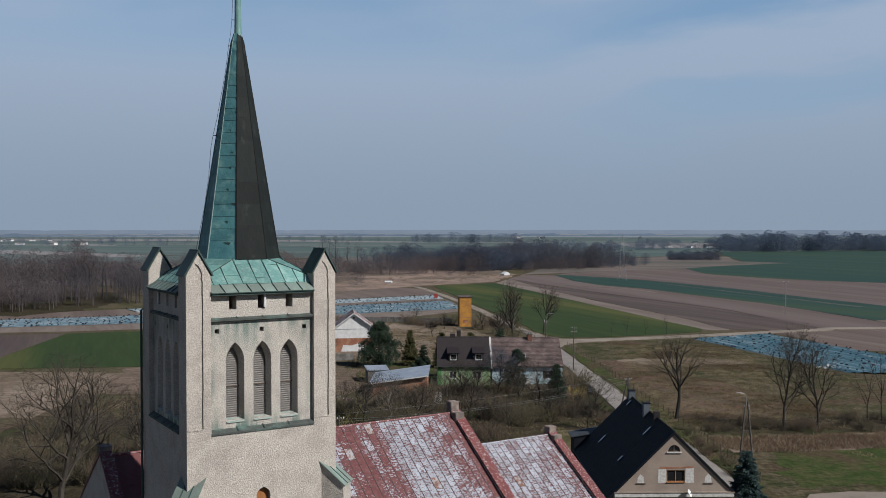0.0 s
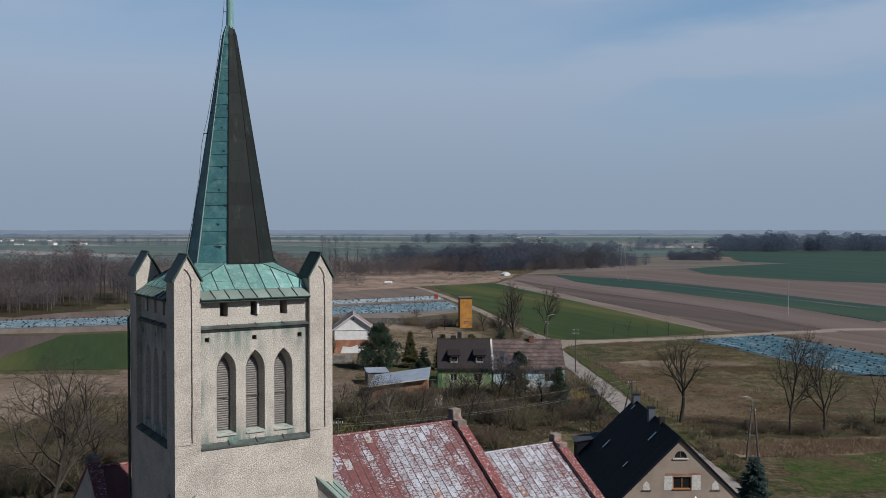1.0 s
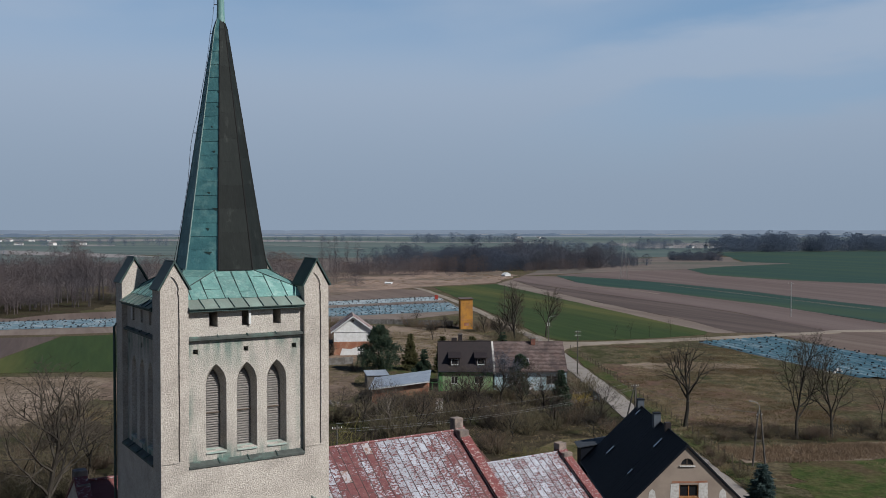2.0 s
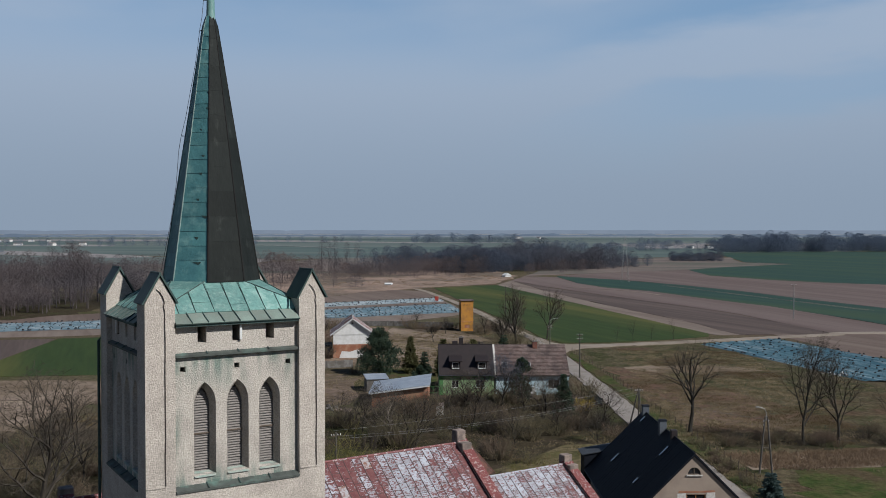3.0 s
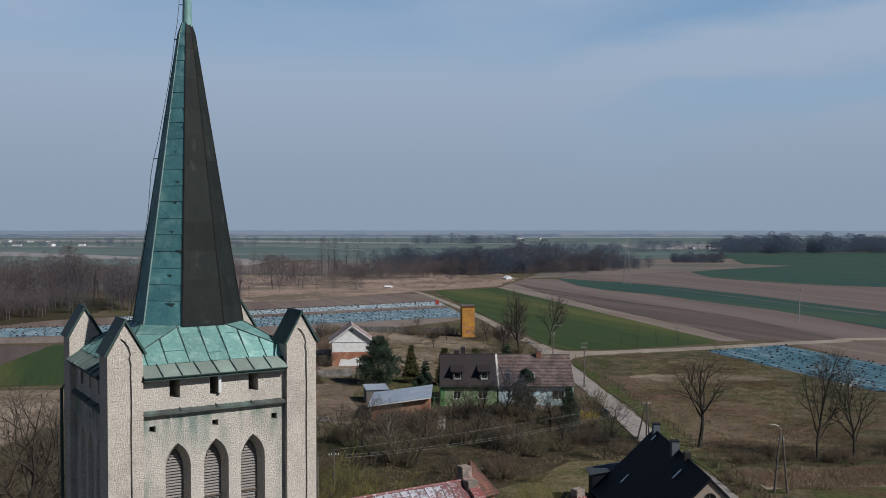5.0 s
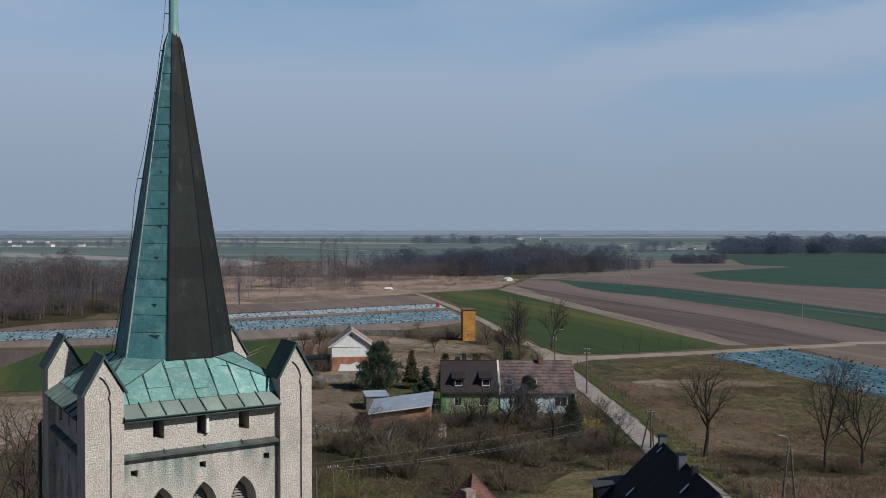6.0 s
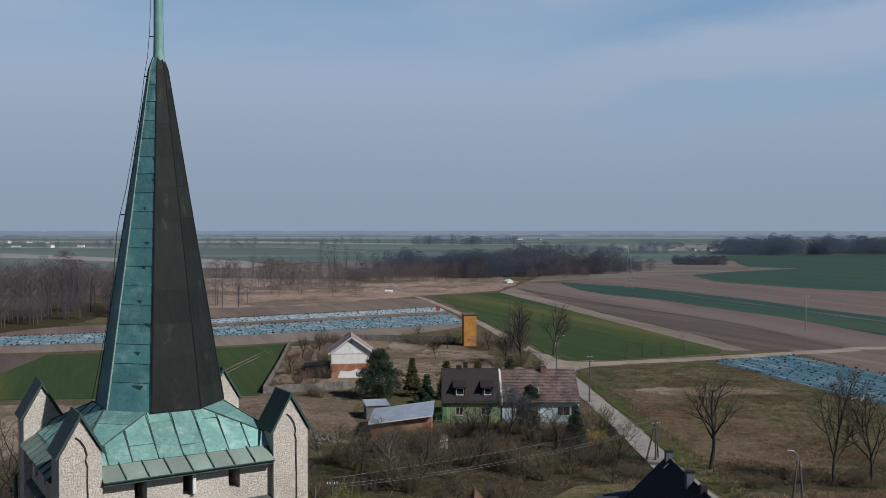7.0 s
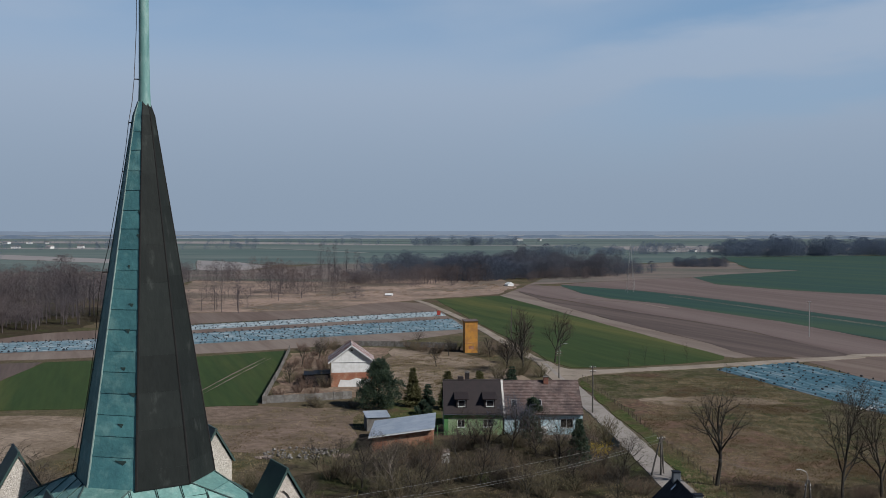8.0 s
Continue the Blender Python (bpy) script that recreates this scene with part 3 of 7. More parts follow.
def pierced(bm, outer, holes, y0, y1):
    """A wall in the x-z plane from y0 to y1, with openings right through it."""
    edges = []
    for loop in [outer] + holes:
        vs = [bm.verts.new((x, y0, z)) for x, z in loop]
        edges += [bm.edges.new((vs[i], vs[(i + 1) % len(vs)])) for i in range(len(vs))]
    faces = [g for g in bmesh.ops.triangle_fill(bm, edges=edges, use_beauty=True)["geom"] if isinstance(g, bmesh.types.BMFace)]
    ext = bmesh.ops.extrude_face_region(bm, geom=faces)["geom"]
    bmesh.ops.translate(bm, vec=(0, y1 - y0, 0), verts=[g for g in ext if isinstance(g, bmesh.types.BMVert)])
    return bm


def rect(x0, x1, z0, z1):
    return [(x0, z0), (x1, z0), (x1, z1), (x0, z1)]


def lancet(c, w, z0, spring, apex, n=5):
    """A pointed-arch outline."""
    pts = [(c - w / 2, z0), (c + w / 2, z0)]
    k = (apex - spring) / (w * math.sin(math.pi / 3))
    for i in range(n + 1):
        t = math.pi / 3 * i / n
        pts.append((c - w / 2 + w * math.cos(t), spring + w * math.sin(t) * k))
    for i in range(n - 1, -1, -1):
        t = math.pi / 3 * i / n
        pts.append((c + w / 2 - w * math.cos(t), spring + w * math.sin(t) * k))
    return pts


def tube(bm, points, radius, sides=6):
    """A round bar along points; radius is one number or one a point."""
    pts = [Vector(p) for p in points]
    rad = radius if isinstance(radius, (list, tuple)) else [radius] * len(pts)
    rings = []
    for i, p in enumerate(pts):
        d = (pts[min(i + 1, len(pts) - 1)] - pts[max(i - 1, 0)]).normalized()
        x = d.cross(Vector((0, 0, 1)) if abs(d.z) < 0.9 else Vector((1, 0, 0))).normalized()
        y = d.cross(x)
        rings.append([bm.verts.new(p + (x * math.cos(a) + y * math.sin(a)) * rad[i]) for a in (2 * math.pi * k / sides for k in range(sides))])
    for a, b in zip(rings, rings[1:]):
        for k in range(sides):
            bm.faces.new((a[k], a[(k + 1) % sides], b[(k + 1) % sides], b[k]))
    bm.faces.new(rings[0][::-1])
    bm.faces.new(rings[-1])
    return bm


def clip_poly(poly, axis, lo, hi):
    """The part of a 2D polygon between lo and hi on one axis."""
    for sign, lim in ((1, lo), (-1, -hi)):
        out = []
        for i, p in enumerate(poly):
            q = poly[(i + 1) % len(poly)]
            a, b = sign * p[axis] - lim, sign * q[axis] - lim
            if a >= 0:
                out.append(p)
            if (a < 0) != (b < 0) and a != b:
                t = a / (a - b)
                out.append((p[0] + (q[0] - p[0]) * t, p[1] + (q[1] - p[1]) * t))
        poly = out
    return poly

# ---------------------------------------------------------------- ground, fields and roads
def ground_sheet():
    bm = bmesh.new()
    rings = [0, 60, 130, 220, 340, 520, 800, 1300, 2200, 3500, 4900]
    n = 48
    loops = []
    for r in rings[1:]:
        loops.append([bm.verts.new((r * math.cos(2 * math.pi * k / n), 60 + r * math.sin(2 * math.pi * k / n), 0)) for k in range(n)])
    c = bm.verts.new((0, 60, 0))
    for k in range(n):
        bm.faces.new((c, loops[0][k], loops[0][(k + 1) % n]))
        for a, b in zip(loops, loops[1:]):
            bm.faces.new((a[k], b[k], b[(k + 1) % n], a[(k + 1) % n]))
    return tagged(part("ground", bm, GROUND), "flat rough pasture of olive and brown grass", "ground", kind="structure")


ground_sheet()


def outline(points, wobble, step, rng):
    """A hand-drawn edge: the polygon's sides broken into steps and pushed a little to and fro."""
    out = []
    for i, p in enumerate(points):
        a, b = Vector(p), Vector(points[(i + 1) % len(points)])
        k = max(1, int((b - a).length / step))
        side = Vector((-(b - a).y, (b - a).x)).normalized()
        for j in range(k):
            off = 0 if j == 0 else rng.uniform(-wobble, wobble)
            out.append(a.lerp(b, j / k) + side * off)
    return out


def patch(name, points, level, mat, label, category, wobble=0.5, step=12, thick=0.3):
    """A field or lawn: a low slab whose top lies level metres over the ground."""
    rng = random.Random(name + str(points[0]))
    pts = outline(points, wobble, step, rng)
    bm = bmesh.new()
    top = [bm.verts.new((p.x, p.y, level)) for p in pts]
    low = [bm.verts.new((p.x, p.y, level - thick)) for p in pts]
    for i in range(len(pts)):
        j = (i + 1) % len(pts)
        bm.faces.new((top[i], low[i], low[j], top[j]))
    edges = [bm.edges.get((top[i], top[(i + 1) % len(pts)])) for i in range(len(pts))]
    bmesh.ops.triangle_fill(bm, edges=edges, use_beauty=True)
    return tagged(part(name, bm, mat), label, category, kind="structure")


def ribbon(name, points, width, level, mat, label, category):
    """A road or track along a line, smoothed and slightly cambered."""
    pts = [Vector(p) for p in points]
    fine = []
    for i in range(len(pts) - 1):
        p0, p1, p2, p3 = pts[max(i - 1, 0)], pts[i], pts[i + 1], pts[min(i + 2, len(pts) - 1)]
        for k in range(8):
            t = k / 8
            fine.append(0.5 * (2 * p1 + (p2 - p0) * t + (2 * p0 - 5 * p1 + 4 * p2 - p3) * t * t + (3 * p1 - p0 - 3 * p2 + p3) * t ** 3))
    fine.append(pts[-1])
    rng = random.Random(name + str(points[0]))
    bm = bmesh.new()
    rows = []
    for i, p in enumerate(fine):
        d = (fine[min(i + 1, len(fine) - 1)] - fine[max(i - 1, 0)]).normalized()
        s = Vector((-d.y, d.x))
        w = width / 2
        rows.append([bm.verts.new((*(p + s * o * (w + rng.uniform(-0.2, 0.2))), level + z)) for o, z in ((-1.05, -0.25), (-1, 0), (0, 0.04), (1, 0), (1.05, -0.25))])
    for a, b in zip(rows, rows[1:]):
        for k in range(4):
            bm.faces.new((a[k], a[k + 1], b[k + 1], b[k]))
    return tagged(part(name, bm, mat), label, category, kind="structure")


# mid-distance fields, nearest first
patch("meadow", [(37, 104), (84, 112), (84.5, 199), (68, 256), (44, 251), (36, 248.5), (31.4, 241), (33.4, 218), (37, 170)], 0.03, MEADOW,
      "tussocky meadow of dry and green grass beside the lane", "meadow", 1.0)
patch("grass_strip", [(41, 109), (75, 117), (80, 133), (62, 131), (47, 128), (43, 120)], 0.05, LAWN, "rough green grass strip beside the meadow", "lawn", 1.6, 1.8)
patch("gravel_yard", [(36, 96), (60, 98), (62, 110), (42, 107)], 0.07, TRACK, "sandy yard beside the lane", "yard", 0.6, 5)
patch("rusty_grass", [(37.5, 150), (52, 147), (60, 164), (57, 178), (50, 190), (47, 206), (43, 214), (36.2, 217), (36, 180)], 0.05, RUSTY_GRASS, "rust-brown dry grass in the meadow", "grass", 1.6, 4)
patch("pale_grass", [(39.5, 127), (50, 128), (62, 131), (80, 133), (84, 141), (62, 139), (50, 137), (39, 134)], 0.07, PALE_GRASS, "strip of bleached tall grass in the meadow", "grass", 1.2, 5)
patch("pale_grass", [(42, 210), (55, 207), (70, 211), (66, 217), (52, 219), (40, 216)], 0.07, PALE_GRASS, "bleached grass patch in the meadow", "grass", 1.8, 1.6)
patch("side_lawn", [(-62, 96), (-30, 96), (-31, 112), (-40, 128), (-48, 150), (-66, 152)], 0.06, LITTER, "rough green grass beside the church", "lawn", 1.4, 5)
patch("garden_soil", [(-30, 122), (0, 126), (27, 126), (30, 150), (30, 180), (-8, 178), (-14, 160), (-28, 150)], 0.045, LITTER, "dark litter and weeds under the garden shrubs", "soil", 1.5, 4)
patch("garden_lawn", [(3, 103), (26, 104), (29, 124), (28, 141), (17, 141), (6, 127)], 0.06, OLIVE_LAWN, "patchy grass in the garden behind the church", "lawn", 1.2, 5)
patch("garden_lawn", [(-13, 190), (-2, 187), (-1.5, 214), (-14, 216)], 0.06, LAWN, "small garden lawn behind the sheds", "lawn", 0.6, 6)
patch("dry_plot", [(-20, 218), (-16, 300), (4, 290), (12, 270), (20, 240), (18, 214), (-3, 208)], 0.04, PALE_GRASS, "plot of dry bleached grass behind the houses", "grass", 1.5, 9)
patch("dry_scrub", [(-45.4, 288), (-41, 252), (-37.6, 212.5), (-28, 215.5), (-19, 219), (-17, 300), (-28, 303)], 0.035, RUSTY_SCRUB, "reddish dry scrub and dead grass behind the concrete fence", "grass", 1.2, 5)
patch("terrace", [(11, 177), (25.6, 177.4), (25.2, 181.6), (11, 181.4)], 0.09, TERRACE, "broken pinkish paving before the blue house", "paving", 0.5, 1.5)
patch("dug_plot", [(-62, 172), (-30, 168), (-17, 172), (-17, 205), (-38, 208), (-70, 204)], 0.05, DUG_SOIL, "rough dug plot of brown soil and dry grass", "soil", 1.5, 7)
patch("bare_plot", [(-100, 150), (-66, 150), (-62, 196), (-100, 200)], 0.045, PALE_GRASS, "dry bleached grass below the green field", "grass", 1.5, 9)
patch("cereal_field", [(-102, 202), (-39, 209), (-47, 294), (-70, 281), (-108, 270)], 0.08, WHEAT, "bright green young cereal field", "field", 0.4)
patch("ploughed_field", [(-140, 205), (-103, 203), (-109, 270), (-150, 262)], 0.06, SOIL_DARK, "brown ploughed field beside the cereal", "field", 0.8)
patch("wood_floor", [(-330, 322), (-146, 322), (-132, 346), (-138, 400), (-150, 440), (-330, 500)], 0.05, LITTER, "dark leaf litter under the wood", "soil", 2.5, 6)
patch("crop_soil", [(-200, 262), (-104, 292), (9, 349), (-2, 424), (-119, 352), (-200, 300)], 0.03, SOIL, "brown soil between the strips of crop film", "field", 0.5)
patch("dark_scrub_floor", [(38.5, 137.8), (60, 139.5), (84, 142), (84, 153), (60, 150.5), (46, 148.5), (39.5, 149)], 0.06, LITTER, "dark litter under the meadow trees", "soil", 1.4, 3)
patch("sandy_verge", [(-165, 268), (-110, 276), (-70, 288), (-20, 312), (8, 345), (6, 351), (-81, 309), (-104, 294), (-170, 276)], 0.05, SOIL_PALE,
      "sandy strip along the film-covered crop", "field", 0.8)
patch("ploughed_field", [(-100, 369), (-3, 423), (-10, 468), (-24, 476), (-40, 462), (-48, 436), (-66, 427), (-83, 422), (-108, 416)], 0.05, SOIL, "brown ploughed field before the reeds", "field", 0.8)
patch("reed_bed", [(-112, 417), (-83, 423), (-66, 428), (-48, 437), (-40, 463), (-24, 477), (-8, 494), (29, 530), (48, 610), (40, 690), (-20, 700), (-75, 640), (-170, 660), (-150, 500)], 0.10, REED, "tawny dry reed bed before the wood", "reeds", 3.0)
patch("cereal_field", [(-5, 491), (29, 517), (78, 282), (75.7, 275.3), (61, 267.2), (45, 262.0), (32, 260.5), (27.5, 272), (26, 288), (12, 374)], 0.08, WHEAT, "wide green young cereal field behind the crossroads", "field", 0.4)
patch("stubble_strip", [(29, 517), (40, 560), (50, 470), (65, 386), (80, 323), (86, 280), (80, 279), (76, 284)], 0.06, SOIL_PALE, "pale dry soil strip beside the green field", "field", 0.5)
patch("ploughed_field", [(40, 560), (53, 503), (73, 439), (95, 380), (106, 343), (113, 300), (114, 281), (86, 280), (80, 323), (65, 386), (50, 470)], 0.09, SOIL_DARK, "dark ploughed strip", "field", 0.5)
patch("ploughed_field", [(40, 561), (52, 610), (72, 597), (75, 534), (83, 498), (102, 467), (116, 417), (129, 380), (136, 343), (141, 312), (143, 286), (115, 281), (107, 343), (96, 380), (74, 439), (54, 503)], 0.07, SOIL_WARM, "brown ploughed field of long furrows", "field", 0.5)
patch("ploughed_field", [(142, 310), (176, 330), (230, 312), (210, 287), (143, 287)], 0.06, SOIL, "brown ploughed field by the track", "field", 0.5)
patch("cereal_field", [(73, 611), (93, 583), (107, 564), (129, 518), (145, 471), (156, 424), (172, 367), (178, 330), (142, 308), (136, 343), (129, 380), (116, 417), (102, 467), (83, 498), (75, 534), (72, 596)], 0.09, WHEAT_HAZED, "long dark green cereal strip", "field", 0.6)
patch("ploughed_field", [(73, 614), (95, 640), (135, 668), (181, 700), (173, 618), (193, 570), (215, 540), (243, 518), (300, 450), (330, 372), (178, 331), (172, 367), (156, 424), (145, 471), (129, 518), (107, 564), (93, 583)], 0.07, SOIL_WARM, "broad brown ploughed field", "field", 0.8)
patch("cereal_field", [(181, 702), (222, 748), (300, 810), (270, 850), (300, 985), (330, 1160), (560, 1230), (1300, 1500), (1100, 700), (500, 400), (330, 372), (300, 450), (243, 518), (215, 540), (193, 570), (173, 618)], 0.10, WHEAT_HAZED, "huge dark green cereal field", "field", 1.5, 40)
patch("ploughed_field", [(96, 284), (125, 287), (210, 283), (200, 200), (101, 234)], 0.05, SOIL, "brown ploughed field beside the film crop", "field", 0.6)
patch("dry_pasture", [(52, 612), (95, 642), (135, 670), (181, 703), (222, 750), (298, 810), (268, 850), (299, 985), (235, 990), (150, 890), (100, 790), (70, 690)], 0.06, DRY_PASTURE, "dry tawny pasture before the small wood", "grass", 3.0, 30)
# far strips, in colours that carry the haze
patch("far_pasture", [(-600, 480), (-172, 500), (-172, 662), (-75, 642), (-20, 702), (42, 694), (70, 692), (100, 792), (150, 892), (118, 918), (-110, 962), (-164, 812), (-212, 812), (-600, 698)], 0.05, DRY_PASTURE, "dry mauve-brown rough land among the woods", "grass", 3.0, 40)
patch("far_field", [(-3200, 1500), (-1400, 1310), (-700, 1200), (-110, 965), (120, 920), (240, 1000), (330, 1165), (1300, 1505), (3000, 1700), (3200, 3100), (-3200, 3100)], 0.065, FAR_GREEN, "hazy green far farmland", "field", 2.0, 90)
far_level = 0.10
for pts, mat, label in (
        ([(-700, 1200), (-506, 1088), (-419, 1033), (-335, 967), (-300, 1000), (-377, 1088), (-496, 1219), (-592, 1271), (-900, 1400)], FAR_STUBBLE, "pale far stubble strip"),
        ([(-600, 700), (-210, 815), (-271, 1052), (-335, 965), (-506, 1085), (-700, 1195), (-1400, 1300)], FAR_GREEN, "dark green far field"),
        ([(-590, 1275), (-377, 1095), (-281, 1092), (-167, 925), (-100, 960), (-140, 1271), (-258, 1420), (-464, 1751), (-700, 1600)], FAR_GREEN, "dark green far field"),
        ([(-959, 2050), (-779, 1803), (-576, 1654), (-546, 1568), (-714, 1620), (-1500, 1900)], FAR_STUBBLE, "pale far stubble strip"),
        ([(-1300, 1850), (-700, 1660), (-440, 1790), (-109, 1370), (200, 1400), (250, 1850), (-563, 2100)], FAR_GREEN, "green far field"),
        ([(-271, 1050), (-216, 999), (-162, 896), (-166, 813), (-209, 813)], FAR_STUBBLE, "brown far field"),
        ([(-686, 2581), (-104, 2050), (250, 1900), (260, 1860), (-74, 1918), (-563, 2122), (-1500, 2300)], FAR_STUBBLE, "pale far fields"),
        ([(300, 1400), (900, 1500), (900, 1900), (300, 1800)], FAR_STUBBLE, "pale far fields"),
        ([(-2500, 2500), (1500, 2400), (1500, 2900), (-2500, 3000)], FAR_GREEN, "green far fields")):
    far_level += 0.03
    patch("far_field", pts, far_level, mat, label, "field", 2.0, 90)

patch("far_plain", [(-4000, 2950), (-2000, 2700), (1500, 2900), (4200, 1900), (4300, 2400), (2600, 4200), (0, 4850), (-2800, 4000)], 0.12, FAR_PLAIN, "far farmland in haze-grey tones", "field", 2.0, 200)
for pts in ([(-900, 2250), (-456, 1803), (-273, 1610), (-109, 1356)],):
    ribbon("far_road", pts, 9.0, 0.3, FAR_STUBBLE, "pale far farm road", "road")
for dx, wide in ((0, 0.20), (1.7, 0.09)):
    ribbon("tyre_track", [(-55.5 + dx, 213), (-53.6 + dx, 245), (-50.6 + dx, 278)], wide, 0.10, SOIL_PALE, "pale tyre track in the green field", "track")
for dx in (0, 2.0):
    ribbon("tyre_track", [(118 + dx, 512), (138 + dx, 440), (160 + dx, 360)], 0.5, 0.12, SOIL_PALE, "pale tyre track in the green strip", "track")
# roads
LANE = [(33.0, 60), (33.1, 108), (32.7, 128), (31.6, 142), (31.0, 158), (30.6, 175), (29.7, 195), (28.5, 217), (27.4, 240), (25.8, 268), (21.5, 292), (10.5, 366), (-6, 452), (-14, 484)]
patch("lane_verge", [(35.7, 100), (38.4, 100), (37.6, 150), (35.3, 190), (33.2, 222), (31.6, 240), (30.5, 236), (31.2, 217), (32.6, 192), (33.6, 160), (34.2, 142), (35.1, 128)], 0.07, LAWN, "green grass verge beside the lane", "verge", 0.5, 5)
ribbon("lane", LANE[:10], 4.1, 0.14, ROAD, "pale worn asphalt village lane", "road")
ribbon("field_track", LANE[9:], 3.2, 0.13, TRACK, "rutted sandy field track", "track")
patch("lane_mouth", [(24.6, 236), (29.6, 238), (31.5, 243.5), (36, 249.0), (44, 251.9), (45, 257.6), (37, 256.3), (31, 257.5), (28.4, 263), (27.2, 272), (23.9, 272)], 0.17, TRACK, "sandy widening where lane and farm road meet", "road", 0.25, 2.5)
ribbon("farm_road", [(30, 250.5), (36, 252.6), (44, 255.4), (60, 260.2), (76, 266), (93, 272.4), (112, 279.4), (127, 284.5), (210, 285), (330, 270)], 5.0, 0.15, TRACK, "pale sandy farm road between fields", "road")
ribbon("field_track", [(64, 500), (90, 470), (100, 440)], 2.5, 0.13, SOIL_PALE, "pale dry track across the ploughland", "track")


# film-covered crop rows: a low ridged sheet, weighted with dark bags
def film_field(a, b, c, d, rows, label, seed, bags=0.05, film=None, bulk=1.0):
    """Corners a, b along the near side and d, c along the far side; rows run along a-b."""
    rng = random.Random(seed)
    a, b, c, d = (Vector(p) for p in (a, b, c, d))
    verts, faces = [], []
    n_across, n_along = rows * 4, 40
    for i in range(n_across + 1):
        t = i / n_across
        p, q = a.lerp(d, t), b.lerp(c, t)
        for k in range(n_along + 1):
            g = p.lerp(q, k / n_along)
            z = 0.10 + (0.30, 0.20, 0.0, 0.20)[i % 4] + rng.uniform(-0.04, 0.04) if 0 < i < n_across else 0.02
            verts.append((g.x, g.y, z))
    w = n_along + 1
    for i in range(n_across):
        for k in range(n_along):
            faces.append((i * w + k, i * w + k + 1, (i + 1) * w + k + 1, (i + 1) * w + k))
    tagged(raw("crop_film", verts, faces, film or FILM), label, "crop film", kind="structure")
    vs, fs = [], []
    for i in range(rows + 1):
        p, q = a.lerp(d, i / rows), b.lerp(c, i / rows)
        k = int((q - p).length * bags * 3.2)
        for j in range(k):
            g = p.lerp(q, (j + rng.random()) / k)
            s, h, e = rng.uniform(0.15, 0.46) * bulk, rng.uniform(0.2, 0.4) * bulk, rng.uniform(0, 3.1)
            o = len(vs)
            for u, v, z in ((-1, -.5, 0), (1, -.5, 0), (1, .5, 0), (-1, .5, 0), (-.6, -.25, h), (.6, -.25, h), (.6, .25, h), (-.6, .25, h)):
                x, y = u * s, v * s
                vs.append((g.x + x * math.cos(e) - y * math.sin(e), g.y + x * math.sin(e) + y * math.cos(e), 0.30 + z))
            fs += [tuple(o + m for m in f) for f in ((4, 5, 6, 7), (0, 1, 5, 4), (1, 2, 6, 5), (2, 3, 7, 6), (3, 0, 4, 7))]
    tagged(raw("weight_bags", vs, fs, BAG), "black weight bags strewn on the crop film", "bags", kind="stuff")


film_field((-104, 297), (7, 353), (2, 390), (-113, 321), 8, "blue-white crop film over long rows", 11, 0.17, FILM_PALE)
film_field((-185, 272), (-104, 297), (-113, 321), (-195, 292), 6, "blue-white crop film over long rows", 12, 0.17, FILM_PALE)
film_field((-110, 338), (0, 404), (-3.5, 422), (-118, 350), 4, "whitish crop film strip", 13, 0.17, FILM_WHITE)
film_field((85.5, 197), (68.6, 257), (92.8, 269), (116, 188), 10, "wide sheet of blue crop film beside the meadow", 14, 0.085, bulk=0.98)

# ---------------------------------------------------------------- church
CHURCH = pose(CHURCH_X, CHURCH_Y, 0, 0, 0, 32.2)
church = thing("church", CHURCH, "roughcast village church with green copper spire and flaking red roof", "church")
H = 3.55          # half the tower's width
PW = 1.1          # corner pier
RECESS = 0.22
LANCETS = (-1.29, 0.0, 1.29)
QUARTERS = [Matrix.Rotation(radians(a), 4, "Z") for a in (0, 90, 180, 270)]


def turned(bm, m):
    bmesh.ops.transform(bm, matrix=m, verts=bm.verts)
    return bm


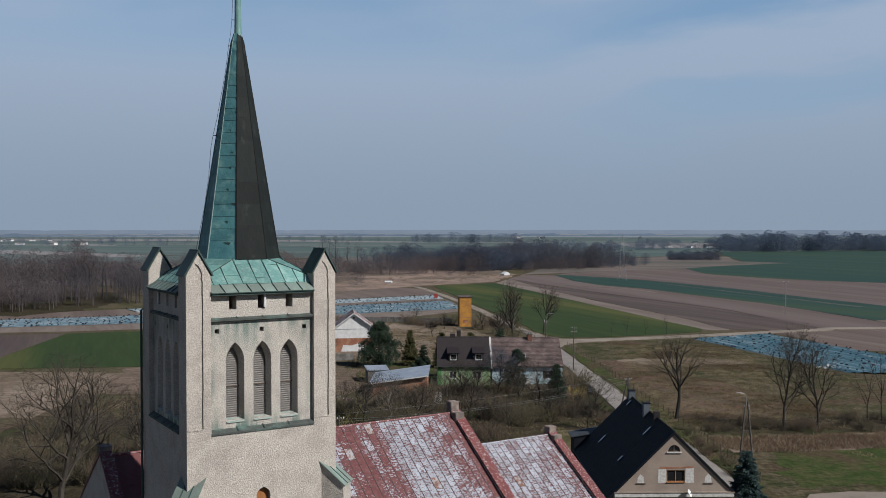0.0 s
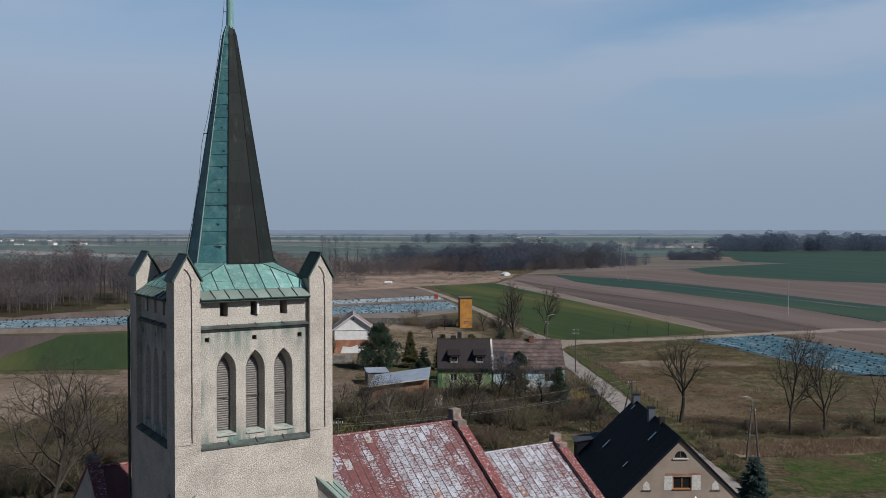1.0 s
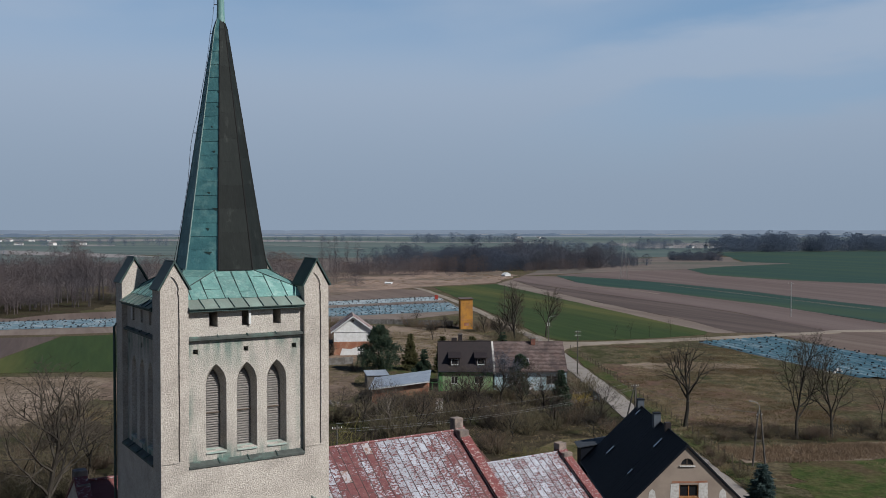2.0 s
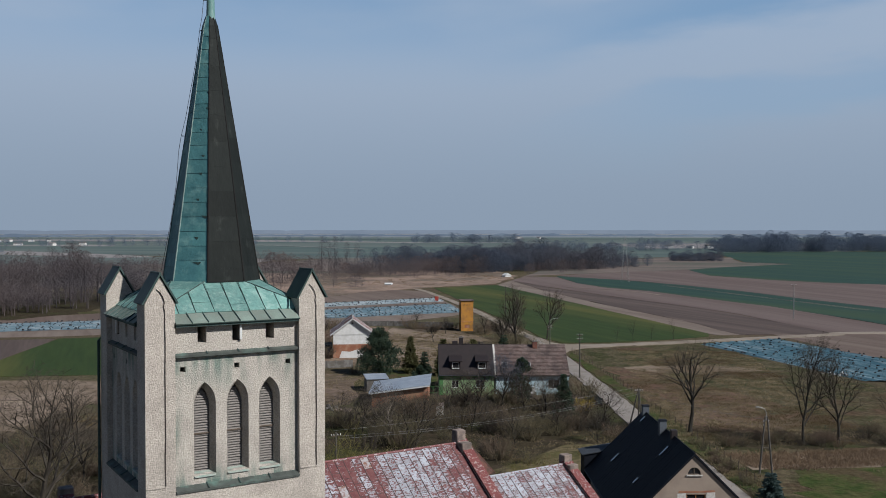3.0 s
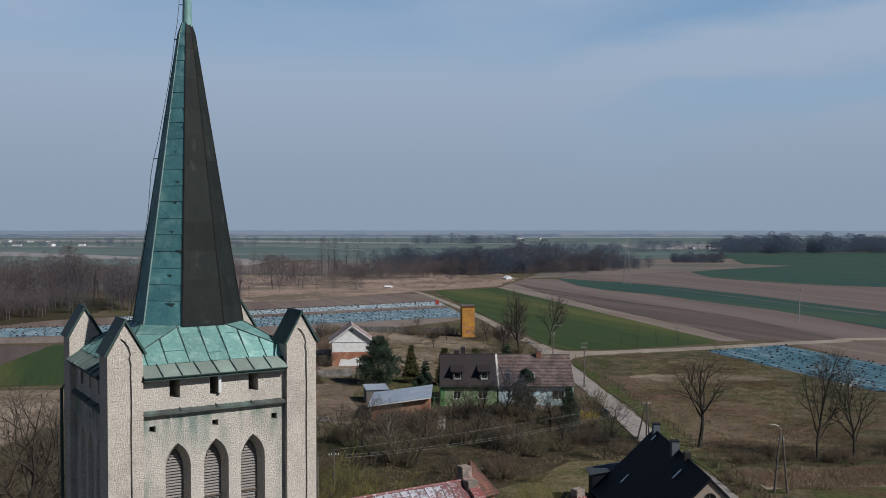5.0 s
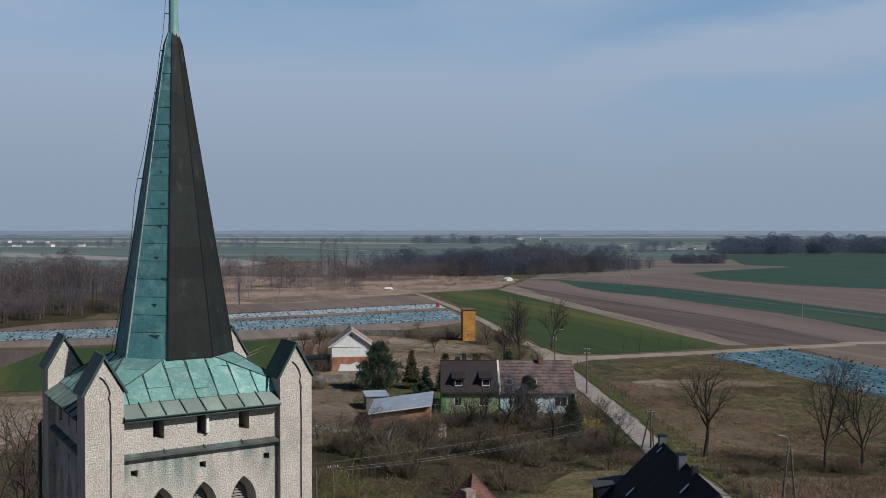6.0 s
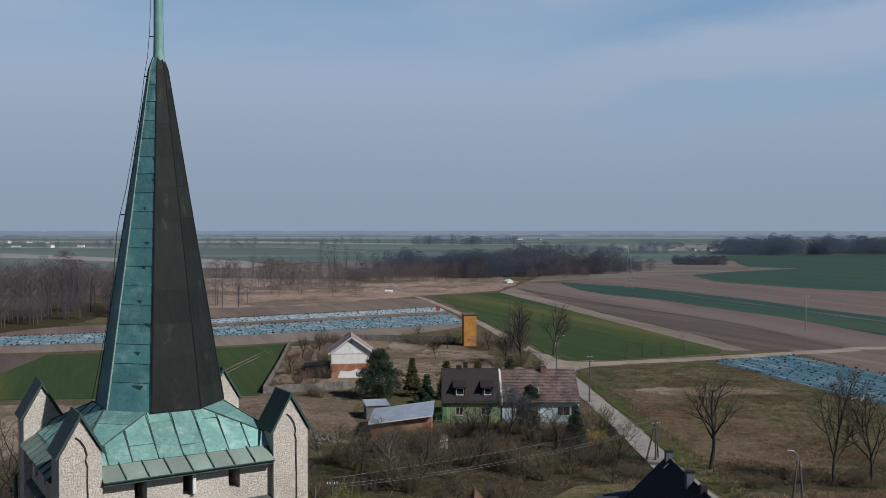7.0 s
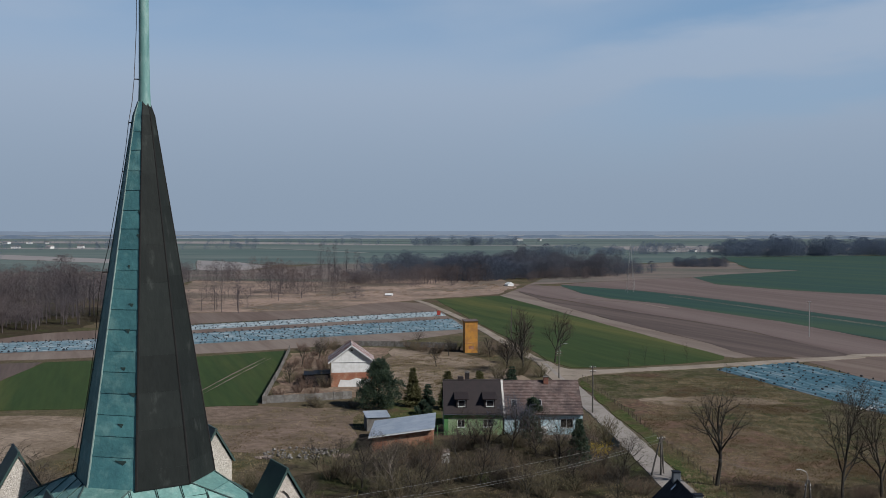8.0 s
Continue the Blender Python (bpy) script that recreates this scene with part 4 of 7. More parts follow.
def tower():
    # shaft: four walls, the front one with its arched stair window
    for k, m in enumerate(QUARTERS):
        bm = bmesh.new()
        half = H if k % 2 == 0 else H - 0.6
        holes = [lancet(-0.06, 0.66, 17.2, 18.5, 18.85)] if k == 0 else []
        pierced(bm, rect(-half, half, -0.3, 21.42), holes, -H, -H + 0.6)
        part("tower_wall", turned(bm, m), PLASTER, church)
    part("stair_window", prism(bmesh.new(), lancet(-0.06, 0.7, 17.2, 18.5, 18.9), "y", -H + 0.22, -H + 0.3), ORANGE_WOOD, church, "orange wooden shutter in an arched opening")
    # belfry walls between the piers
    for m in QUARTERS:
        w = H - PW
        holes = [lancet(c, 0.86, 21.98, 24.65, 25.47) for c in LANCETS]
        holes += [rect(u - 0.1, u + 0.1, 25.9, 26.1) for u in (-2.11, -0.03, 2.06)]
        holes += [rect(u - 0.17, u + 0.17, 26.95, 27.55) for u in (-1.38, -0.03, 1.31)]
        bm = pierced(bmesh.new(), rect(-w, w, 21.43, 27.68), holes, -H + RECESS, -H + RECESS + 1.1)
        part("belfry_wall", turned(bm, m), STAINED, church)
        for c in LANCETS:
            # louvre: weathered slats with a middle rail, and a copper sill
            bm = bmesh.new()
            z = 22.06
            while z < 25.10:
                half = 0.315 if z < 24.55 else 0.315 * max(0.08, 1 - ((z - 24.55) / 0.66) ** 1.4)
                r = Matrix.Translation((c, -H + RECESS + 0.44, z)) @ Matrix.Rotation(radians(48), 4, "X")
                box(bm, (-half, -0.07, -0.010), (half, 0.07, 0.010), m=r)
                z += 0.098
            part("louvre", turned(bm, m), SLAT, church, "weathered grey wooden louvre slats")
            part("louvre_rail", turned(boxed((c - 0.315, -H + RECESS + 0.355, 23.44), (c + 0.315, -H + RECESS + 0.40, 23.49)), m), TIMBER, church)
            # splayed jambs from the outer arch to the narrower louvre
            f = -H + RECESS
            outer, inner = lancet(c, 0.862, 21.978, 24.65, 25.472), lancet(c, 0.60, 22.04, 24.52, 25.22)
            bm = bmesh.new()
            loops = [[bm.verts.new((x, y, z)) for x, z in ring] for ring, y in ((outer, f + 0.003), (inner, f + 0.36), (inner, f + 0.50), (outer, f + 0.52))]
            for one, two in zip(loops, loops[1:]):
                for i in range(len(one)):
                    j = (i + 1) % len(one)
                    bm.faces.new((one[i], one[j], two[j], two[i]))
            part("splayed_jamb", turned(bm, m), STAINED, church)
            bm = prism(bmesh.new(), [(f - 0.06, 21.90), (f + 0.34, 21.90), (f + 0.34, 22.05), (f - 0.04, 21.95)], "x", c - 0.41, c + 0.41)
            part("window_sill", turned(bm, m), SILL, church, "pale sill stained with verdigris")
        # copper-capped courses under the windows and over them
        for z0, z1, out in ((21.38, 21.68, 0.27), (26.40, 26.63, 0.17)):
            f = -H + RECESS
            bm = prism(bmesh.new(), [(f - out, z0 + 0.06), (f + 0.05, z0), (f + 0.05, z1), (f - out, z0 + 0.14)], "x", -w + 0.01, w - 0.01)
            course = part("string_course", turned(bm, m), LEDGE, church, "grey-green stained ledge")
            n = 4
            for i in range(1, n):
                u = -w + 2 * w * i / n
                part("seam", turned(slab(bmesh.new(), [(u - 0.02, f - out - 0.015, z0 + 0.16), (u + 0.02, f - out - 0.015, z0 + 0.16), (u + 0.02, f + 0.04, z1 + 0.02), (u - 0.02, f + 0.04, z1 + 0.02)], 0.03), m), COPPER_SEAM, course)
        # eave: a row of grey-green sheets over the wall head
        e0, e1 = Vector((0, -H - 0.12, 27.72)), Vector((0, -H + 0.42, 28.06))
        part("eave_board", turned(boxed((-w + 0.02, -H - 0.06, 27.60), (w - 0.02, -H + 0.3, 27.68)), m), COPPER_SEAM, church)
        eave = part("eave_strip", turned(slab(bmesh.new(), [e0 + Vector((-w, 0, -0.03)), e0 + Vector((w, 0, -0.03)), e1 + Vector((w, 0, -0.03)), e1 + Vector((-w, 0, -0.03))], 0.03), m), COPPER_SEAM, church)
        n, rng = 8, random.Random(4)
        for i in range(n):
            a, b = -w + 2 * w * i / n + 0.012, -w + 2 * w * (i + 1) / n - 0.012
            j = [rng.uniform(-0.012, 0.012) for _ in range(4)]
            bm = slab(bmesh.new(), [e0 + Vector((a, j[0], 0)), e0 + Vector((b, j[1], 0)), e1 + Vector((b - 0.08, 0, j[2])), e1 + Vector((a - 0.08, 0, j[3]))], 0.02)
            part("copper_sheet", turned(bm, m), COPPER_EDGE, eave)
            if i:
                s = slab(bmesh.new(), [e0 + Vector((a - 0.03, -0.01, 0.03)), e0 + Vector((a, -0.01, 0.03)), e1 + Vector((a - 0.08, 0, 0.03)), e1 + Vector((a - 0.11, 0, 0.03))], 0.05)
                part("seam", turned(s, m), COPPER_SEAM, eave)


def pier(sx, sy):
    """A corner pier with a gabled cap; the gable looks forward."""
    x0, x1 = sorted((sx * H, sx * (H - PW)))
    y0, y1 = sorted((sy * H, sy * (H - PW)))
    c = (x0 + x1) / 2
    bm = prism(bmesh.new(), [(x0, 21.42), (x1, 21.42), (x1, 28.50), (c, 29.48), (x0, 28.50)], "y", y0, y1)
    p = part("pier", bm, PLASTER, church)
    for s in (-1, 1):
        e = Vector((s * (PW / 2 + 0.09), 0, -1.10))
        top = Vector((c, 0, 29.59))
        a, b = Vector((0, y0 - 0.07, 0)), Vector((0, y1 + 0.07, 0))
        part("pier_roof", slab(bmesh.new(), [top + a, top + e + a, top + e + b, top + b], 0.06), PIER_ROOF, p, "dark green sheet-metal gable roof")
    part("ridge_cap", tube(bmesh.new(), [(c, y0 - 0.07, 29.61), (c, y1 + 0.07, 29.61)], 0.045, 6), PIER_ROOF, p)
    if sy < 0:
        rng = random.Random(sx)
        pts = [(c - 0.13, y0 - 0.025, 29.02), (c - 0.02, y0 - 0.03, 28.93), (c + 0.1, y0 - 0.03, 28.74), (c + 0.16, y0 - 0.03, 28.52), (c + 0.12, y0 - 0.03, 28.40), (c + 0.17, y0 - 0.03, 28.2)]
        z = 27.8
        while z > 21.9:
            pts.append((c + 0.17 + rng.uniform(-0.012, 0.012), y0 - 0.03, z))
            z -= 0.6
        pts.append((c + 0.17, y0 - 0.03, 21.8))
        part("conductor_cable", tube(bmesh.new(), pts, 0.015, 5), CABLE, p, "dark cable fixed to the plaster")
        part("plaster_ledge", boxed((x0 + 0.03, y0 - 0.03, 21.74), (c + 0.15, y0 + 0.02, 21.79)), PLASTER, p)


def copper_skirt():
    """The low pyramid between the square tower and the eight-sided spire, of standing-seam sheets."""
    rng = random.Random(8)
    s, zb, a, h, zt = H - 0.38, 28.06, 1.77, 0.74, 29.16
    core = bmesh.new()
    skirt = None
    for k, m in enumerate(QUARTERS):
        slab(core, [m @ Vector(p) for p in ((-s, -s, zb - 0.05), (s, -s, zb - 0.05), (h, -a, zt - 0.05), (-h, -a, zt - 0.05))], 0.02)
        slab(core, [m @ Vector(p) for p in ((-s, -s, zb - 0.05), (-h, -a, zt - 0.05), (-a, -h, zt - 0.05))], 0.02)
    skirt = part("spire_skirt", core, COPPER_SEAM, church)
    for k, m in enumerate(QUARTERS):
        def lift(p):
            t = p[1]
            return m @ Vector((p[0], -s + (s - a) * t, zb + (zt - zb) * t))
        trap = [(-s, 0), (s, 0), (h, 1), (-h, 1)]
        edges = [-s, -2.2, -1.55, -0.82, -0.12, 0.56, 1.22, 1.86, 2.5, s]
        for u0, u1 in zip(edges, edges[1:]):
            split = rng.choice((0.22, 0.3, 0.62, 0.75)) + rng.uniform(-0.04, 0.04)
            for t0, t1 in ((0, split), (split, 1)):
                poly = clip_poly(clip_poly(trap, 0, u0 + 0.012, u1 - 0.012), 1, t0 + 0.004, t1 - 0.004)
                if len(poly) >= 3:
                    part("copper_sheet", slab(bmesh.new(), [lift(p) + Vector((0, 0, rng.uniform(-0.012, 0.012))) for p in poly], 0.02), COPPER, skirt)
            lo = clip_poly(trap, 0, u1 - 0.001, u1 + 0.001)
            if u1 < s - 0.1 and len(lo) >= 3:
                t_hi = max(p[1] for p in lo)
                pts = [lift((u1 - 0.05 * t + 0.0, t)) + Vector((0, 0, 0.025)) for t in (0.0, t_hi * 0.5, t_hi)]
                part("seam", tube(bmesh.new(), pts, 0.016, 4), COPPER_SEAM, skirt)
        # the corner triangle, in three courses
        c0, c1, c2 = Vector((-s, -s, zb)), Vector((-h, -a, zt)), Vector((-a, -h, zt))
        for t0, t1 in ((0.02, 0.45), (0.455, 0.75), (0.755, 1.0)):
            quad = [c0.lerp(c1, t0), c0.lerp(c1, t1), c0.lerp(c2, t1), c0.lerp(c2, t0)]
            part("copper_sheet", slab(bmesh.new(), [m @ q for q in quad], 0.02), COPPER, skirt)
        for c in (c1, c2):
            part("hip_seam", tube(bmesh.new(), [m @ (c0 + Vector((0, 0, 0.02))), m @ (c + Vector((0, 0, 0.02)))], 0.025, 5), COPPER_SEAM, skirt)


def spire():
    z0, z1, r0, r1 = 29.14, 39.50, 1.77, 0.262
    k8 = math.tan(math.pi / 8)

    def corner(i, z, grow=0.0):
        r = (r0 + (r1 - r0) * (z - z0) / (z1 - z0) + grow) / math.cos(math.pi / 8)
        a = math.pi / 8 + i * math.pi / 4
        return Vector((r * math.cos(a) + 0.07, r * math.sin(a) - 0.10, z))

    bm = bmesh.new()
    low, top = [bm.verts.new(corner(i, z0, -0.03)) for i in range(8)], [bm.verts.new(corner(i, z1, -0.03)) for i in range(8)]
    bm.faces.new(low[::-1])
    bm.faces.new(top)
    for i in range(8):
        j = (i + 1) % 8
        bm.faces.new((low[i], low[j], top[j], top[i]))
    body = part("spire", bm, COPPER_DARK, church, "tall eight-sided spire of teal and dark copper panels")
    rng = random.Random(3)
    for i in range(8):
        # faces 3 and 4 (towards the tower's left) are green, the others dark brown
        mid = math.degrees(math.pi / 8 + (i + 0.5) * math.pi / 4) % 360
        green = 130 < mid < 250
        z = z0 - 0.02
        shift = rng.uniform(0.2, 0.9)
        first = True
        while z < z1:
            top_z = min(z + (shift if first else rng.uniform(0.52, 0.62) if green else rng.uniform(0.9, 1.2)), z1)
            first = False
            if z1 - top_z < 0.3:
                top_z = z1
            j = i + 1
            g = rng.uniform(0.004, 0.012) if green else 0.003
            a, b, c, d = corner(i, z, 0.012 + g), corner(j, z, 0.012 + g), corner(j, top_z - (0.005 if green else 0.002), 0.008 if green else 0.012), corner(i, top_z - (0.005 if green else 0.002), 0.008 if green else 0.012)
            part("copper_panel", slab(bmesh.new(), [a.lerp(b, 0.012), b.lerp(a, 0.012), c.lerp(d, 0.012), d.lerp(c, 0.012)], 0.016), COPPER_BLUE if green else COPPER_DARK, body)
            z = top_z
        a, b, c, d = corner(i, z1, 0.010), corner(i + 1, z1, 0.010), corner(i + 1, z1 + 0.42, -0.052), corner(i, z1 + 0.42, -0.052)
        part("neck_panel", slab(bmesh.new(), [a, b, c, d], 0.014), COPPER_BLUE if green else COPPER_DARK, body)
        a, b = corner(i, z0, 0.02), corner(i, z1, 0.02)
        ang = math.degrees(math.pi / 8 + i * math.pi / 4) % 360
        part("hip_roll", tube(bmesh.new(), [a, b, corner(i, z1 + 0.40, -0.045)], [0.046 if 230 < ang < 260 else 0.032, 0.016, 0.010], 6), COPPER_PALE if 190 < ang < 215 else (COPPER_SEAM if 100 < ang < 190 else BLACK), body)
    # rags of torn sheet on the green side
    for k in range(9):
        z = 29.9 + k * 0.86 + rng.uniform(-0.2, 0.2)
        i = 4
        a, b = corner(i, z, 0.03), corner(i + 1, z, 0.03)
        t = rng.uniform(0.45, 0.9)
        w = rng.uniform(0.08, 0.28)
        p, q = a.lerp(b, t), a.lerp(b, min(0.97, t + w))
        part("torn_edge", slab(bmesh.new(), [p, q, q + Vector((0, 0, -0.03)), p.lerp(q, 0.7) + Vector((0, 0, -0.13)), p.lerp(q, 0.3) + Vector((0, 0, -0.05))], 0.02), COPPER_SEAM, body, "dark torn edge of a copper panel")
    # neck and pole
    prof = [(39.30, 0.20), (39.80, 0.185), (39.95, 0.178), (40.2, 0.168), (40.5, 0.16), (41.8, 0.15), (43.6, 0.14), (44.4, 0.10)]
    part("spire_pole", tube(bmesh.new(), [(0.09, -0.11, z) for z, _ in prof], [r for _, r in prof], 12), COPPER_PALE_POLE, body, "pale green copper-clad pole", smooth=True)
    # conductor standing off the spire
    way = Vector((-0.944, 0.33, 0))
    run = [(43.6, 0.17), (42.0, 0.19), (40.55, 0.26), (39.9, 0.32), (39.3, 0.42), (38.6, 0.50), (37.9, 0.60), (36.8, 0.80), (35.7, 1.00), (35.0, 1.17), (34.4, 1.27), (33.0, 1.38), (31.5, 1.60), (30.2, 1.85), (29.2, 2.05)]
    bm = tube(bmesh.new(), [way * r + Vector((0.07, -0.1, z)) for z, r in run], 0.010, 5)
    wire = part("conductor_cable", bm, CABLE, body, "thin lightning cable standing off the spire")
    for z, r in ((40.55, 0.26), (39.3, 0.42), (37.9, 0.60), (35.0, 1.17), (32.2, 1.5)):
        part("cable_clip", tube(bmesh.new(), [way * r + Vector((0.07, -0.1, z)), way * (r - 0.2) + Vector((0.07, -0.1, z))], 0.018, 5), CABLE, wire)


def buttress(m):
    """A diagonal buttress at a corner, with a sloping copper cap; local x points outwards from the corner."""
    r = H * math.sqrt(2)
    bm = prism(bmesh.new(), [(r - 1.2, -0.3), (r + 0.95, -0.3), (r + 0.95, 10.0), (r + 0.75, 10.3), (r + 0.55, 18.55), (r - 1.2, 20.05)], "y", -0.52, 0.52)
    b = part("buttress", turned(bm, m), PLASTER, church)
    cap = slab(bmesh.new(), [(r - 1.2, -0.60, 20.12), (r + 0.66, -0.60, 18.55), (r + 0.66, 0.60, 18.55), (r - 1.2, 0.60, 20.12)], 0.06)
    part("buttress_cap", turned(cap, m), COPPER_EDGE, b, "green copper sheet cap")
    for y in (-0.2, 0.2):
        part("seam", turned(slab(bmesh.new(), [(r - 1.2, y - 0.02, 20.17), (r + 0.66, y - 0.02, 18.60), (r + 0.66, y + 0.02, 18.60), (r - 1.2, y + 0.02, 20.17)], 0.04), m), COPPER_SEAM, b)


COPPER_PALE_POLE = material("pole_copper", (0.19, 0.36, 0.33), (0.13, 0.27, 0.255), 2.0, 0.55, (0.25, 0.40, 0.37), 5.0, stretch=(1, 1, 0.3))
tower()
for x, y, z in ((-3.66, 3.45, 26.5),):
    pts = [(x + 0.3, y, z + 0.35), (x, y, z), (x, y, 0.2)]
    part("downpipe", tube(bmesh.new(), pts, 0.06, 8), PIER_ROOF, church, "dark metal downpipe")
for sx in (-1, 1):
    for sy in (-1, 1):
        pier(sx, sy)
copper_skirt()
spire()
for a in (-45, -135):
    buttress(Matrix.Rotation(radians(a), 4, "Z"))


def long_roof(u0, u1, ridge_v, ridge_z, fall, run, name, parapet, near_u, seed, wall_low, west=None):
    """A saddle roof along u with sheets on the forward slope, walls below and a coped gable at its far end."""
    sheet = NAVE_SHEET if name == "nave_roof" else CHANCEL_SHEET
    eave_f, eave_b = ridge_v - run, ridge_v + run
    ze = ridge_z - fall * run
    roof = bmesh.new()
    for s in (-1, 1):
        slab(roof, [(u0, ridge_v, ridge_z - 0.06), (u1, ridge_v, ridge_z - 0.06), (u1, ridge_v + s * run, ze - 0.06), (u0, ridge_v + s * run, ze - 0.06)], 0.1)
    top = part(name, roof, COPING, church, "sheet-metal roof with flaking red paint over bare zinc")
    wall = bmesh.new()
    prism(wall, [(eave_f + 0.4, -0.3), (eave_b - 0.4, -0.3), (eave_b - 0.4, ze + 0.1), (ridge_v, ridge_z - 0.2), (eave_f + 0.4, ze + 0.1)], "x", u0 + 0.1, u1)
    part(wall_low, wall, PLASTER, church)
    # gable parapet with stepped blocks
    g = bmesh.new()
    prism(g, [(eave_f - 0.1, -0.3), (eave_b + 0.1, -0.3), (eave_b + 0.1, ze + 0.3), (ridge_v, ridge_z + 0.14), (eave_f - 0.1, ze + 0.3)], "x", u1, u1 + 0.62)
    gable = part("gable_parapet", g, PLASTER, church)
    for s in (-1, 1):
        c = slab(bmesh.new(), [(u1 - 0.06, ridge_v, ridge_z + 0.24), (u1 + 0.70, ridge_v, ridge_z + 0.24), (u1 + 0.70, ridge_v + s * (run + 0.2), ze + 0.24), (u1 - 0.06, ridge_v + s * (run + 0.2), ze + 0.24)], 0.12)
        part("coping", c, COPING, gable, "red-painted coping, worn through in patches")
    for lo, hi in parapet:
        part("stone_block", boxed(lo, hi, 0.04), STONE, gable, "weathered stone block on the gable")
    if west:
        g = prism(bmesh.new(), [(eave_f - 0.1, -0.3), (eave_b + 0.1, -0.3), (eave_b + 0.1, ze + 0.3), (ridge_v, ridge_z + 0.14), (eave_f - 0.1, ze + 0.3)], "x", u0 - 0.6, u0)
        gable = part("gable_parapet", g, PLASTER, church)
        for s in (-1, 1):
            c = slab(bmesh.new(), [(u0 - 0.66, ridge_v, ridge_z + 0.24), (u0 + 0.06, ridge_v, ridge_z + 0.24), (u0 + 0.06, ridge_v + s * (run + 0.2), ze + 0.24), (u0 - 0.66, ridge_v + s * (run + 0.2), ze + 0.24)], 0.12)
            part("coping", c, COPING, gable)
        for lo, hi in west:
            part("stone_block", boxed(lo, hi, 0.04), STONE, gable, "weathered stone block on the gable")
    part("ridge_roll", tube(bmesh.new(), [(u0, ridge_v, ridge_z + 0.02), (u1, ridge_v, ridge_z + 0.02)], 0.09, 6), COPING if name == "nave_roof" else sheet, top)
    # sheets
    rng = random.Random(seed)
    along = Vector((0, -run, -fall * run))
    length = along.length
    along.normalize()
    normal = Vector((1, 0, 0)).cross(along).normalized()
    if normal.z < 0:
        normal = -normal
    rot = Matrix((( 1, 0, 0), along, normal)).transposed().to_4x4()
    w, hgt = 0.56, 0.98
    data = {}
    for key, mat in (("worn", sheet), ("rust", RUST_SHEET), ("dull", RED_PLAIN)):
        bm = boxed((0.008, 0.008, -0.012), (w - 0.008, hgt + 0.02, 0.012))
        for f in bm.faces:
            f.material_index = 0
        before = set(bm.faces)
        box(bm, (-0.022, 0.0, 0.0), (0.022, hgt, 0.03))
        box(bm, (0.0, -0.018, 0.0), (w, 0.018, 0.022))
        for f in set(bm.faces) - before:
            f.material_index = 1
        me = bpy.data.meshes.new("roof_sheet")
        bm.to_mesh(me)
        bm.free()
        me.materials.append(mat)
        me.materials.append(SHEET_SEAM)
        data[key] = me
    rest = defaultdict(list)
    cols = int((u1 - u0) / w)
    for i in range(cols):
        u = u1 - (i + 1) * w
        off = (i % 2) * 0.5 * hgt
        s = -off
        while s < length - 0.02:
            a, b = max(s, 0.0), min(s + hgt, length)
            key = "rust" if rng.random() < 0.02 else "worn"
            # left-end columns: the tower's shadow is put into their plain red
            if name == "nave_roof" and i > 33:
                key = "dull"
            p = Vector((u, ridge_v, ridge_z)) + along * a
            m = Matrix.Translation(p + normal * rng.uniform(0.0, 0.012)) @ rot @ Matrix.Rotation(radians(rng.uniform(-0.5, 0.5)), 4, "X") @ Matrix.Diagonal((1, (b - a) / hgt, 1, 1))
            if b - a > 0.1:
                if u > near_u and a < 9.5:
                    ob = new("roof_sheet", data[key])
                    ob.parent = top
                    ob.matrix_local = m
                else:
                    rest[key].append(m)
            s += hgt
    for key, ms in rest.items():
        bm = bmesh.new()
        for m in ms:
            box(bm, (0.008, 0.008, -0.012), (w - 0.008, hgt, 0.012), m=m)
        tagged(part("roof_sheeting", bm, data[key].materials[0], top), kind="stuff")
    return top


long_roof(-2.8, 21.3, 14.0, 17.0, 0.72, 10.4, "nave_roof",
          [((21.18, 13.15, 16.3), (21.92, 13.82, 17.15)), ((21.2, 13.82, 16.9), (21.88, 14.5, 17.85))], 9.5, 21, "nave_wall",
          [((-3.4, 13.4, 16.2), (-2.68, 14.08, 16.98)), ((-3.4, 14.08, 16.8), (-2.68, 14.8, 17.58))])
long_roof(22.0, 31.2, 15.0, 14.05, 0.69, 8.6, "chancel_roof",
          [((31.15, 14.2, 13.4), (31.95, 14.82, 14.12)), ((31.15, 14.82, 13.9), (31.88, 15.5, 14.72))], 21.0, 22, "chancel_wall")


# white panel antennas in the middle notches of the parapet
for k, u in ((0, 0.10), (3, -1.30)):
    m = CHURCH @ QUARTERS[k]
    ant = thing("panel_antenna", m @ pose(u, -H + RECESS - 0.02, 26.97), "slim white panel antenna standing in a wall notch", "antenna", "antennas on the tower")
    part("radome", boxed((-0.05, -0.10, 0.02), (0.05, -0.02, 0.62), 0.015), WHITE_PLASTIC, ant)
    part("bracket", tube(bmesh.new(), [(0, -0.03, 0.0), (0, 0.12, 0.0), (0, 0.12, 0.5)], 0.02, 6), CABLE, ant)

